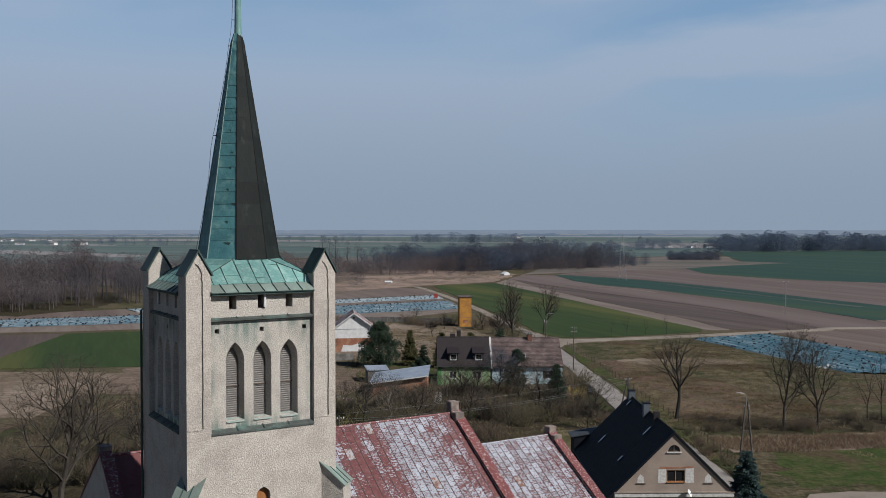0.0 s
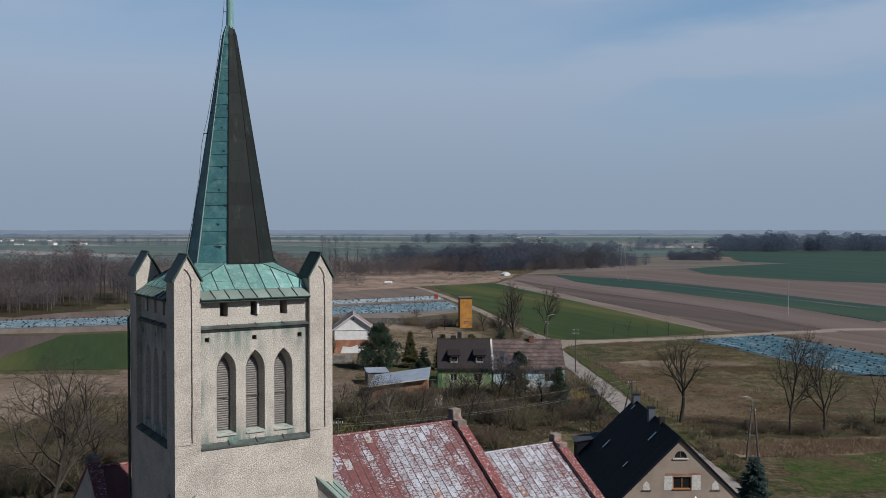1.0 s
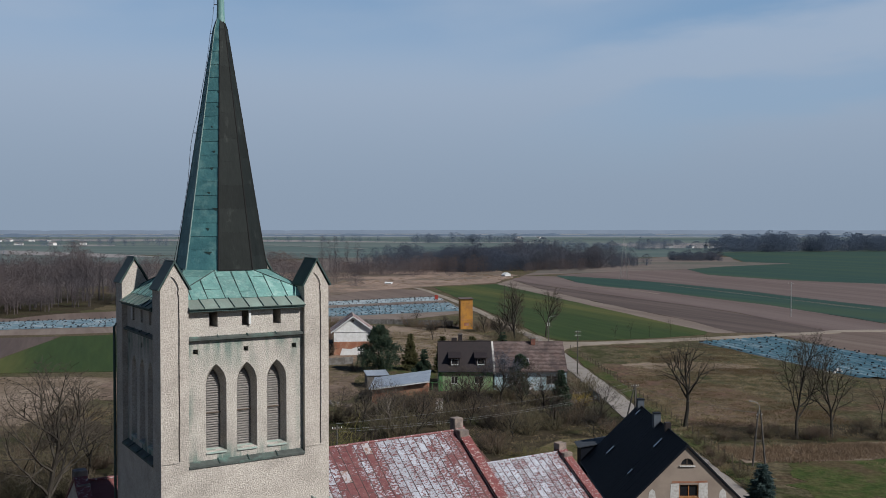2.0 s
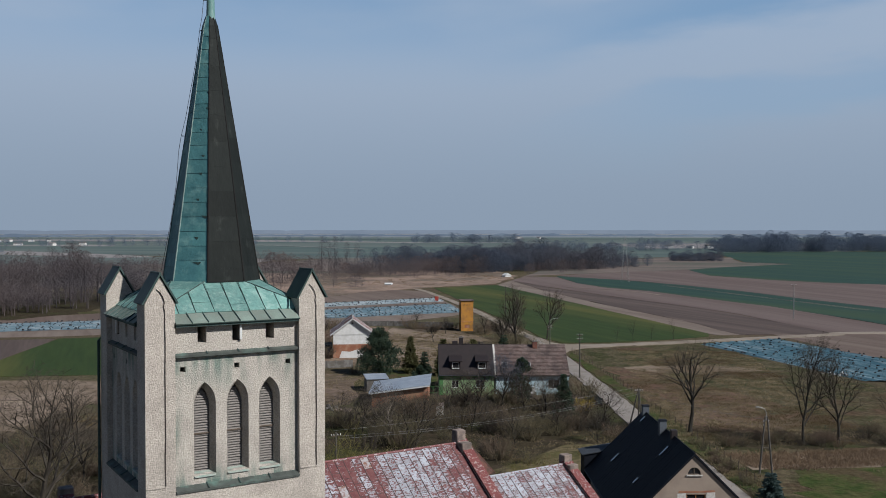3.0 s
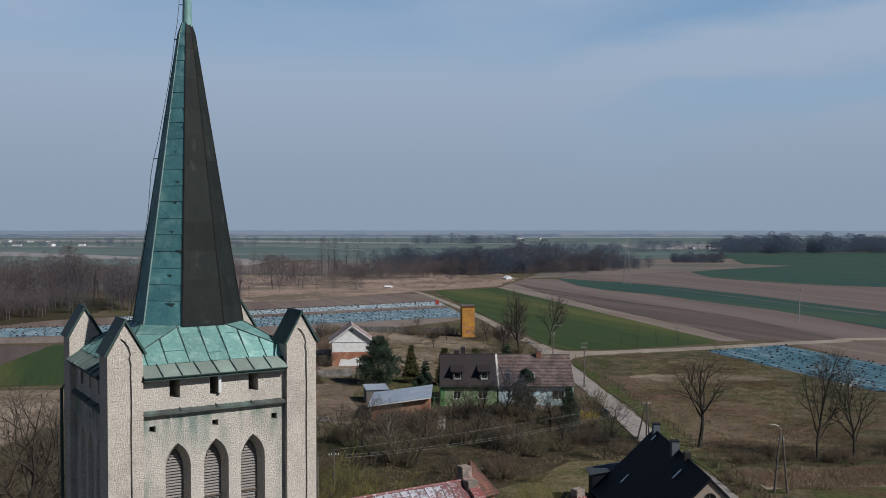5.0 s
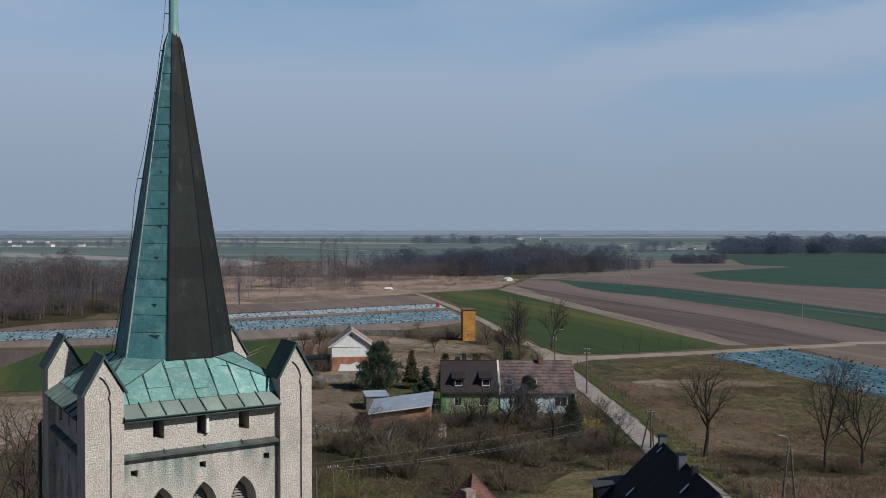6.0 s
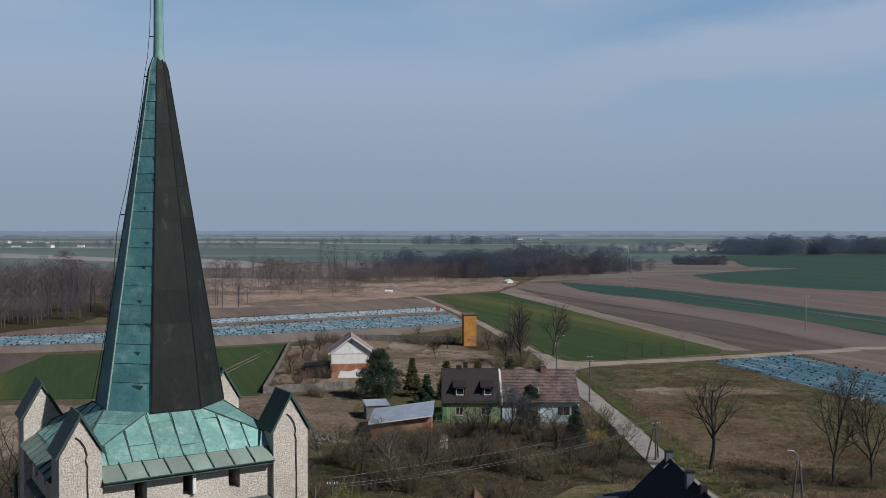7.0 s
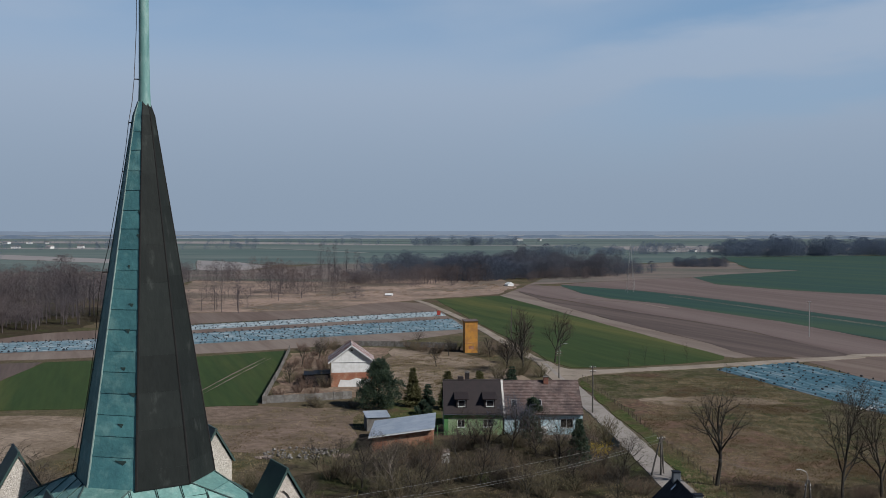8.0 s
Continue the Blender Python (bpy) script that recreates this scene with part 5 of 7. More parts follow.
# ---------------------------------------------------------------- houses
def window(parent, x0, x1, z0, z1, y, mullions=1, frame_mat=None, sill=True, depth=0.14):
    """A window in a wall opening that looks towards -y; y is the wall's outer face."""
    fm = frame_mat or FRAME_WHITE
    t = 0.08
    w = part("window", boxed((x0 + 0.01, y + depth + 0.02, z0 + 0.01), (x1 - 0.01, y + depth + 0.05, z1 - 0.01)), GLASS, parent)
    bm = bmesh.new()
    for a, b in (((x0, z0), (x1, z0 + t)), ((x0, z1 - t), (x1, z1)), ((x0, z0 + t), (x0 + t, z1 - t)), ((x1 - t, z0 + t), (x1, z1 - t))):
        box(bm, (a[0], y + depth - 0.05, a[1]), (b[0], y + depth + 0.015, b[1]))
    for k in range(mullions):
        x = x0 + (x1 - x0) * (k + 1) / (mullions + 1)
        box(bm, (x - 0.04, y + depth - 0.04, z0 + t), (x + 0.04, y + depth + 0.01, z1 - t))
    part("window_frame", bm, fm, w)
    if sill:
        part("window_sill", boxed((x0 - 0.06, y - 0.10, z0 - 0.07), (x1 + 0.06, y + 0.1, z0 - 0.005)), fm, w)
    return w


def chimney(parent, x, y, z0, z1, wx, wy, mat, cap=True, label=""):
    c = part("chimney", boxed((x - wx / 2, y - wy / 2, z0), (x + wx / 2, y + wy / 2, z1), 0.02), mat, parent, label)
    if cap:
        part("chimney_cap", boxed((x - wx / 2 - 0.08, y - wy / 2 - 0.08, z1), (x + wx / 2 + 0.08, y + wy / 2 + 0.08, z1 + 0.12), 0.02), CONCRETE, c)
        for k in (-0.2, 0.2):
            part("flue", tube(bmesh.new(), [(x + k * wx, y, z1 + 0.1), (x + k * wx, y, z1 + 0.35)], 0.1, 8), CONCRETE, c)
    return c


def tile_courses(name, p0, along, down, width, length, pitch, piece, mat, parent, rng, lift=0.05):
    """Overlapping courses of tiles on a slope: from p0 along the eave direction and down the slope."""
    a, d = Vector(along).normalized(), Vector(down).normalized()
    n = a.cross(d)
    if n.z < 0:
        n = -n
    verts, faces = [], []
    s, row = 0.0, 0
    while s < length - 0.01:
        e = min(s + pitch, length)
        x = -(row % 2) * piece * 0.5
        while x < width:
            x0, x1 = max(x, 0), min(x + piece, width)
            if x1 - x0 > 0.02:
                j = rng.uniform(0, 0.015)
                q = [Vector(p0) + a * x0 + d * s + n * 0.0, Vector(p0) + a * x1 + d * s, Vector(p0) + a * x1 + d * (e + 0.03) + n * (lift + j), Vector(p0) + a * x0 + d * (e + 0.03) + n * (lift + j)]
                r = [q[3] - n * (lift + j), q[2] - n * (lift + j)]
                o = len(verts)
                verts += [tuple(v) for v in q + r]
                faces += [(o, o + 1, o + 2, o + 3), (o + 3, o + 2, o + 5, o + 4)]
            x += piece
        s = e
        row += 1
    ob = raw(name, verts, faces, mat, parent)
    return tagged(ob, kind="stuff")


def gable_front_house(name, m, label, w, d, eave, ridge, wall, roof, holes, over=0.4, front_over=0.5):
    """A house whose gable looks towards -y, with its ridge along y. x is 0 at the middle."""
    h = thing(name, m, label, "house")
    front = [(-w / 2, -0.3), (w / 2, -0.3), (w / 2, eave), (0, ridge), (-w / 2, eave)]
    part("front_wall", pierced(bmesh.new(), front, holes, 0, 0.35), wall, h)
    part("back_wall", prism(bmesh.new(), front, "y", d - 0.35, d), wall, h)
    for s in (-1, 1):
        x0, x1 = sorted((s * w / 2, s * (w / 2 - 0.35)))
        part("side_wall", boxed((x0, 0.35, -0.3), (x1, d - 0.35, eave + 0.2)), wall, h)
    slope = (ridge - eave) / (w / 2)
    r = part("roof", slab_roof(w / 2 + over, slope, ridge, -front_over, d + 0.3, 0.2), roof, h)
    part("ridge_cap", tube(bmesh.new(), [(0, -front_over, ridge + 0.33), (0, d + 0.3, ridge + 0.33)], 0.09, 6), roof, r)
    return h, r, slope


def slab_roof(half, slope, ridge, y0, y1, thick):
    bm = bmesh.new()
    z = ridge + 0.12
    out = [(0, z + thick), (half, z + thick - slope * half), (half, z - slope * half), (0, z), (-half, z - slope * half), (-half, z + thick - slope * half)]
    return prism(bm, out, "y", y0, y1)


# the dark-roofed house beside the lane
def dark_house():
    arch = [(-0.65, 6.95), (0.65, 6.95)] + [(0.65 * math.cos(t), 6.95 + 0.72 * math.sin(t)) for t in (math.pi * k / 8 for k in range(1, 8))]
    holes = [rect(-0.78, 1.12, 3.75, 5.0), arch]
    h, r, slope = gable_front_house("dark_house", pose(24.4, 98.65, 0, 0, 0, 1.0), "beige gabled house with an anthracite metal roof", 12.9, 21.5, 2.35, 8.75, BEIGE, BLACK_ROOF, holes, 0.75, 0.12)
    window(h, -0.78, 1.12, 3.75, 5.0, 0, 1, ORANGE_WOOD)
    w = part("window", prism(bmesh.new(), arch, "y", 0.16, 0.2), GLASS, h, "half-round attic window")
    bm = bmesh.new()
    box(bm, (-0.04, 0.10, 6.95), (0.04, 0.15, 7.62))
    box(bm, (-0.65, 0.10, 6.95), (0.65, 0.15, 7.02))
    part("window_frame", bm, TIMBER, w)
    part("window_sill", boxed((-0.8, -0.12, 6.83), (0.8, 0.08, 6.94)), BARE_WHITE, w)
    # bare plaster where shutters hung, and stripped niches
    for x0, x1, z0, z1 in ((-1.72, -0.82, 3.62, 5.15), (1.16, 2.1, 3.62, 5.3)):
        part("bare_plaster", slab(bmesh.new(), [(x0, -0.006, z0), (x1, -0.006, z0 + 0.05), (x1 - 0.04, -0.006, z1), (x0 + 0.05, -0.006, z1 - 0.08)], 0.02), BARE_WHITE, h, "flaked white plaster beside the window")
    part("bare_lintel", slab(bmesh.new(), [(-1.6, -0.008, 5.14), (2.1, -0.008, 5.2), (2.0, -0.008, 5.42), (0.6, -0.008, 5.34), (-1.5, -0.008, 5.38)], 0.02), BRICK, h, "bared brick lintel")
    for x in (-3.55, 3.6):
        part("bare_plaster", slab(bmesh.new(), [(x - 0.38, -0.006, 3.65), (x + 0.38, -0.006, 3.65), (x + 0.30, -0.006, 4.3), (x, -0.006, 4.6), (x - 0.3, -0.006, 4.25)], 0.02), BARE_WHITE, h, "small flaked white niche")
        part("niche_sill", boxed((x - 0.5, -0.08, 3.55), (x + 0.5, 0.02, 3.63)), TIMBER, h)
    part("plaster_ledge", boxed((-6.35, -0.14, 2.15), (6.35, 0.0, 2.62), 0.04), BARE_WHITE, h, "pale plaster ledge under the gable")
    part("gable_cornice", boxed((-6.4, -0.2, 2.62), (6.4, 0.0, 2.72)), BEIGE, h)
    # satellite dish
    dish = bmesh.new()
    bmesh.ops.create_uvsphere(dish, u_segments=14, v_segments=10, radius=0.75)
    bmesh.ops.delete(dish, geom=[v for v in dish.verts if v.co.z > -0.5], context="VERTS")
    bmesh.ops.translate(dish, vec=(0, 0, 0.75), verts=dish.verts)
    bmesh.ops.solidify(dish, geom=dish.faces[:], thickness=0.02)
    turned(dish, Matrix.Translation((1.35, -0.7, 2.7)) @ Matrix.Rotation(radians(62), 4, "Y") @ Matrix.Rotation(radians(25), 4, "X"))
    dd = part("satellite_dish", dish, WHITE_PLASTIC, h, "white satellite dish on the gable", smooth=True)
    part("dish_arm", tube(bmesh.new(), [(1.35, 0, 2.5), (1.35, -0.6, 2.6), (1.6, -0.7, 2.7)], 0.03, 6), GALV, dd)
    # skylights on the left slope
    ang = math.atan(slope)
    for run, y in ((4.5, 16.3), (1.35, 6.3), (4.4, 6.0), (0.6, 19.2)):
        m = Matrix.Translation((-run, y, 9.08 - run * slope)) @ Matrix.Rotation(-ang, 4, "Y")
        big = 0.6 if (run > 4 and y < 10) or run < 1 else 1.0
        f = part("skylight", turned(boxed((-0.62 * big, -0.06, 0.0), (0.62 * big, 0.42, 0.08)), m), SKYLIGHT, r, "small pale roof light")
        bm = bmesh.new()
        for a, b in (((-0.68 * big, -0.12), (0.68 * big, -0.06)), ((-0.68 * big, 0.42), (0.68 * big, 0.48)), ((-0.68 * big, -0.06), (-0.62 * big, 0.42)), ((0.62 * big, -0.06), (0.68 * big, 0.42))):
            box(bm, (a[0], a[1], 0.0), (b[0], b[1], 0.11))
        part("skylight_frame", turned(bm, m), GREY_ROOF, f)
    chimney(h, -0.35, 11.3, 8.0, 10.0, 0.78, 0.75, CHIMNEY_SHEET, False, "broad grey chimney")
    chimney(h, -0.05, 20.6, 8.0, 9.85, 0.78, 0.75, CHIMNEY_SHEET, False, "broad grey chimney")
    chimney(h, -0.05, 7.6, 7.6, 9.75, 0.66, 0.6, BROWN_ROOF, False, "dark brown chimney")
    for x, y, z in ((-0.35, 11.3, 10.0), (-0.05, 20.6, 9.85)):
        part("chimney_cap", boxed((x - 0.46, y - 0.44, z), (x + 0.46, y + 0.44, z + 0.1), 0.02), BLACK_ROOF, h)
    # roof ribs running down the slope
    bm = bmesh.new()
    half = 12.9 / 2 + 0.75
    for k in range(30):
        y = -0.08 + k * 0.745
        slab(bm, [(-0.1, y, 9.07), (-0.1, y + 0.04, 9.07), (-half, y + 0.04, 9.07 - slope * half), (-half, y, 9.07 - slope * half)], 0.015)
    tagged(part("roof_ribs", bm, BLACK_ROOF, r), kind="stuff")
    bm = bmesh.new()
    for s in (-1, 1):
        slab(bm, [(0, -0.16, 9.10), (s * half, -0.16, 9.08 - slope * half), (s * half, -0.16, 8.84 - slope * half), (0, -0.16, 8.86)], 0.05)
    part("barge_board", bm, BLACK_ROOF, r)
    bm = bmesh.new()
    tube(bm, [(-half, -0.1, 9.0 - slope * half), (-half, 21.7, 9.0 - slope * half)], 0.09, 6)
    part("gutter", bm, GREY_ROOF, r)
    # lean-to annexe behind the rear gable
    part("annexe_wall", prism(bmesh.new(), [(-7.15, -0.3), (-2.9, -0.3), (-2.9, 4.36), (-7.15, 3.64)], "y", 21.9, 24.6), BLACK_ROOF, h, "dark grey annexe wall")
    part("annexe_roof", slab(bmesh.new(), [(-7.5, 21.72, 3.66), (-2.7, 21.72, 4.48), (-2.7, 24.95, 4.48), (-7.5, 24.95, 3.66)], 0.1), GREY_ROOF, h, "grey felt annexe roof")


dark_house()


# the white and brick barn-like house
def white_house():
    h, r, slope = gable_front_house("white_house", pose(-22.0, 231.5, 0, 0, 0, 7), "small house with a limewashed gable over orange brick", 9.2, 11.0, 5.8, 9.15, WHITE_WALL, WHITE_TILE,
                                    [rect(-0.22, 0.22, 8.1, 8.5)], 0.75, 0.6)
    # black panel added behind the hole for the darkness of the attic
    part("attic_opening", boxed((-0.21, 0.2, 8.11), (0.21, 0.25, 8.49)), BLACK, h)
    part("brick_wall", boxed((-4.65, -0.05, -0.3), (4.65, 0.0, 3.3)), BRICK, h, "bare orange brick lower wall")
    part("brick_wall", boxed((-4.65, 0.0, -0.3), (-4.6, 11.0, 3.3)), BRICK, h)
    part("plaster_patch", slab(bmesh.new(), [(-3.2, -0.07, 0), (4.4, -0.07, 0), (4.4, -0.07, 1.9), (3.0, -0.07, 1.6), (1.0, -0.07, 2.0), (-0.5, -0.07, 1.5), (-2.6, -0.07, 1.7)], 0.03), WHITE_WALL, h, "flaked white patch over the brick")
    part("gable_ledge", boxed((-4.65, -0.12, 5.62), (4.65, 0.0, 5.76)), WHITE_WALL, h)
    rng = random.Random(31)
    half = 9.2 / 2 + 0.75
    z = 9.15 + 0.32
    for s in (-1, 1):
        tile_courses("roof_tiles", (0, -0.6, z), (0, 1, 0), (s, 0, -slope), 11.8, half * math.hypot(1, slope), 0.34, 0.5, WHITE_TILE, r, rng)
        bm = slab(bmesh.new(), [(0, -0.66, z + 0.1), (s * half, -0.66, z + 0.1 - slope * half), (s * half, -0.66, z - 0.2 - slope * half), (0, -0.66, z - 0.2)], 0.06)
        part("barge_board", bm, FRAME_WHITE, r)
    part("finial", tube(bmesh.new(), [(0, -0.4, z), (0, -0.4, z + 0.9)], [0.09, 0.04], 6), FRAME_WHITE, r)
    # dark wall colour stands in for the shade of an open front
    part("lean_to_wall", boxed((-10.6, 0.6, -0.3), (-4.9, 6.0, 2.7)), BROWN_ROOF, h, "dark lean-to")
    part("lean_to_roof", slab(bmesh.new(), [(-10.9, 0.4, 2.8), (-4.85, 0.4, 3.1), (-4.85, 6.3, 3.1), (-10.9, 6.3, 2.8)], 0.12), BLACK_ROOF, h)


white_house()


# two joined houses: green and pale blue
def eave_house(name, m, label, w, d, eave, ridge, wall, roof, holes, over=0.45):
    """A house with its ridge along x, seen at the eaves; x from 0 to w, front at y 0."""
    h = thing(name, m, label, "house")
    part("front_wall", pierced(bmesh.new(), rect(0, w, -0.3, eave + 0.1), holes, 0, 0.35), wall, h)
    part("back_wall", boxed((0, d - 0.35, -0.3), (w, d, eave + 0.1)), wall, h)
    gable = [(0.35, -0.3), (d - 0.35, -0.3), (d - 0.35, eave), (d / 2, ridge - 0.15), (0.35, eave)]
    part("gable_wall", prism(bmesh.new(), gable, "x", 0, 0.35), wall, h)
    part("gable_wall", prism(bmesh.new(), gable, "x", w - 0.35, w), wall, h)
    slope = (ridge - eave) / (d / 2)
    z = ridge + 0.1
    half = d / 2 + over
    out = [(d / 2, z + 0.18), (d / 2 + half, z + 0.18 - slope * half), (d / 2 + half, z - slope * half), (d / 2, z), (d / 2 - half, z - slope * half), (d / 2 - half, z + 0.18 - slope * half)]
    r = part("roof", prism(bmesh.new(), out, "x", -0.15, w + 0.12), roof, h)
    part("ridge_cap", tube(bmesh.new(), [(-0.15, d / 2, z + 0.2), (w + 0.12, d / 2, z + 0.2)], 0.11, 6), roof, r)
    part("gutter", tube(bmesh.new(), [(-0.1, d / 2 - half - 0.06, z - slope * half), (w + 0.1, d / 2 - half - 0.06, z - slope * half)], 0.08, 6), GREY_ROOF, r)
    return h, r, slope, z, half


def twin_houses():
    g_holes = [rect(2.3, 3.6, 1.35, 2.75), rect(6.8, 8.4, 1.35, 2.75)]
    h, r, slope, z, half = eave_house("green_house", pose(-1.0, 181.6, 0, 0, 0, 1.5), "green rendered house with a dark brown dormered roof", 10.2, 11.5, 3.95, 8.45, GREEN_WALL, BROWN_ROOF, g_holes)
    for x0, x1, z0, z1 in ((2.3, 3.6, 1.35, 2.75), (6.8, 8.4, 1.35, 2.75)):
        window(h, x0, x1, z0, z1, 0, 1)
    part("wall_band", boxed((-0.02, -0.05, 3.05), (10.22, 0.0, 3.95)), GREEN_BAND, h, "brighter green band under the eaves")
    part("corner_band", boxed((-0.02, -0.04, -0.3), (0.7, 0.0, 3.05)), GREEN_BAND, h)
    for x in (2.15, 7.1):
        # dormer with a low-pitched roof of its own
        y = 0.55
        zf = z + 0.18 - slope * (11.5 / 2 - y)
        holes = [rect(x + 0.25, x + 1.55, zf + 0.22, zf + 1.35)]
        d = part("dormer_wall", pierced(bmesh.new(), rect(x, x + 1.8, zf - 0.6, zf + 1.55), holes, y, y + 0.2), BROWN_ROOF, h, "dark brown dormer")
        part("dormer_cheek", prism(bmesh.new(), [(y + 0.2, zf - 0.4), (y + 0.2, zf + 1.55), (y + 3.0, zf + 2.1)], "x", x, x + 0.15), BROWN_ROOF, d)
        part("dormer_cheek", prism(bmesh.new(), [(y + 0.2, zf - 0.4), (y + 0.2, zf + 1.55), (y + 3.0, zf + 2.1)], "x", x + 1.65, x + 1.8), BROWN_ROOF, d)
        part("dormer_roof", slab(bmesh.new(), [(x - 0.35, y - 0.35, zf + 1.55), (x + 2.15, y - 0.35, zf + 1.55), (x + 2.15, y + 3.4, zf + 2.35), (x - 0.35, y + 3.4, zf + 2.35)], 0.14), BROWN_ROOF, d)
        window(h, x + 0.25, x + 1.55, zf + 0.22, zf + 1.35, y, 0, depth=0.08)
    chimney(h, 4.3, 6.2, 8.0, 10.0, 0.8, 0.6, BROWN_ROOF, True)
    chimney(h, 3.1, 5.9, 8.0, 9.4, 1.0, 0.6, BROWN_ROOF, False)
    # fence-like metal frame at the left corner
    bm = bmesh.new()
    for zz in (0.5, 1.7):
        tube(bm, [(-2.4, -0.4, zz), (0, -0.4, zz)], 0.04, 5)
    for x in (-2.4, -1.2, -0.05):
        tube(bm, [(x, -0.4, -0.1), (x, -0.4, 1.8)], 0.05, 5)
    part("side_rail", bm, GREEN_BAND, h, "thin green rail at the house corner")

    b_holes = [rect(9.8, 12.0, 1.15, 2.75), rect(3.2, 4.6, 1.25, 2.75)]
    h2, r2, slope, z, half = eave_house("blue_house", pose(9.55, 181.9, 0, 0, 0, 1.5), "pale blue house under an old brown tiled roof", 13.7, 11.5, 3.75, 8.3, BLUE_WALL, OLD_TILE, b_holes)
    window(h2, 9.8, 12.0, 1.15, 2.75, 0, 1)
    window(h2, 3.2, 4.6, 1.25, 2.75, 0, 1)
    rng = random.Random(41)
    tile_courses("roof_tiles", (-0.15, 11.5 / 2, z + 0.2), (1, 0, 0), (0, -1, -slope), 13.97, half * math.hypot(1, slope), 0.36, 0.6, OLD_TILE, r2, rng, 0.06)
    ang = math.atan(slope)
    for x in (1.8, 6.2):
        s = 5.4
        m = Matrix.Translation((x, 11.5 / 2 - s * math.cos(ang), z + 0.26 - s * math.sin(ang))) @ Matrix.Rotation(ang, 4, "X")
        f = part("roof_window", turned(boxed((-0.4, -0.6, 0), (0.4, 0.6, 0.1)), m), GLASS, r2, "small blue roof window")
        bm = bmesh.new()
        for a, b in (((-0.5, -0.7), (0.5, -0.6)), ((-0.5, 0.6), (0.5, 0.7)), ((-0.5, -0.6), (-0.4, 0.6)), ((0.4, -0.6), (0.5, 0.6))):
            box(bm, (*a, 0), (*b, 0.14))
        part("roof_window_frame", turned(bm, m), GALV, f)
    chimney(h2, 7.9, 5.2, 7.2, 9.3, 0.9, 0.6, RED_TILE, True, "short red brick chimney")
    part("party_parapet", slab(bmesh.new(), [(-0.05, 11.5 / 2, z + 0.35), (-0.05, -0.5, z + 0.35 - slope * 6.25), (-0.05, -0.5, z - 0.2 - slope * 6.25), (-0.05, 11.5 / 2, z - 0.2)], 0.35), BARE_WHITE, h2, "pale parapet between the two roofs")
    part("doorstep", boxed((5.2, -1.3, -0.1), (7.4, 0.0, 0.35), 0.03), CONCRETE, h2)
    part("porch_box", boxed((5.9, -0.9, 0.35), (7.3, -0.02, 1.5), 0.03), WHITE_WALL, h2)


twin_houses()


def shed():
    s = thing("metal_roofed_shed", pose(-13.2, 168.4, 0, 0, 0, -0.5), "low brick shed with a galvanised mono-pitch roof", "shed")
    w, d, z0, z1 = 10.6, 12.6, 2.6, 4.05
    part("front_wall", prism(bmesh.new(), [(0.5, -0.3), (w - 0.3, -0.3), (w - 0.3, z1 - 0.12), (0.5, z0 - 0.06)], "y", 0.6, 0.9), BRICK, s)
    part("back_wall", prism(bmesh.new(), [(0.5, -0.3), (w - 0.3, -0.3), (w - 0.3, z1 - 0.12), (0.5, z0 - 0.06)], "y", d - 0.7, d - 0.4), BRICK, s)
    part("side_wall", boxed((0.5, 0.9, -0.3), (0.8, d - 0.7, z0 - 0.06)), BRICK, s)
    part("side_wall", boxed((w - 0.6, 0.9, -0.3), (w - 0.3, d - 0.7, z1 - 0.2)), BRICK, s)
    roof = part("roof", slab(bmesh.new(), [(0, 0, z0), (w, 0, z1), (w, d, z1), (0, d, z0)], 0.06), TIN, s)
    n = 14
    for i in range(n):
        a, b = d * i / n + 0.01, d * (i + 1) / n - 0.01
        part("roof_panel", slab(bmesh.new(), [(-0.05, a, z0 + 0.06), (w + 0.05, a, z1 + 0.07), (w + 0.05, b, z1 + 0.07), (-0.05, b, z0 + 0.06)], 0.03), TIN, roof)
    part("fascia", slab(bmesh.new(), [(0, -0.03, z0 + 0.02), (w, -0.03, z1 + 0.02), (w, -0.03, z1 - 0.2), (0, -0.03, z0 - 0.2)], 0.05), FRAME_WHITE, s)
    t = thing("small_shed", pose(-14.9, 184.4, 0, 0, 0, 12), "small grey shed with a flat metal roof", "shed")
    part("shed_wall", boxed((0.2, 0.2, -0.2), (4.2, 4.4, 2.35)), CONCRETE, t)
    rf = part("roof", slab(bmesh.new(), [(0, 0, 2.45), (4.4, 0, 2.45), (4.4, 4.8, 2.75), (0, 4.8, 2.75)], 0.1), TIN, t)
    for i in range(6):
        part("seam", slab(bmesh.new(), [(i * 0.8 + 0.1, 0, 2.52), (i * 0.8 + 0.15, 0, 2.52), (i * 0.8 + 0.15, 4.8, 2.82), (i * 0.8 + 0.1, 4.8, 2.82)], 0.04), TIN, rf)
    part("shed_door", boxed((2.4, 0.14, 0), (3.4, 0.2, 1.95), 0.01), TIMBER, t)


shed()


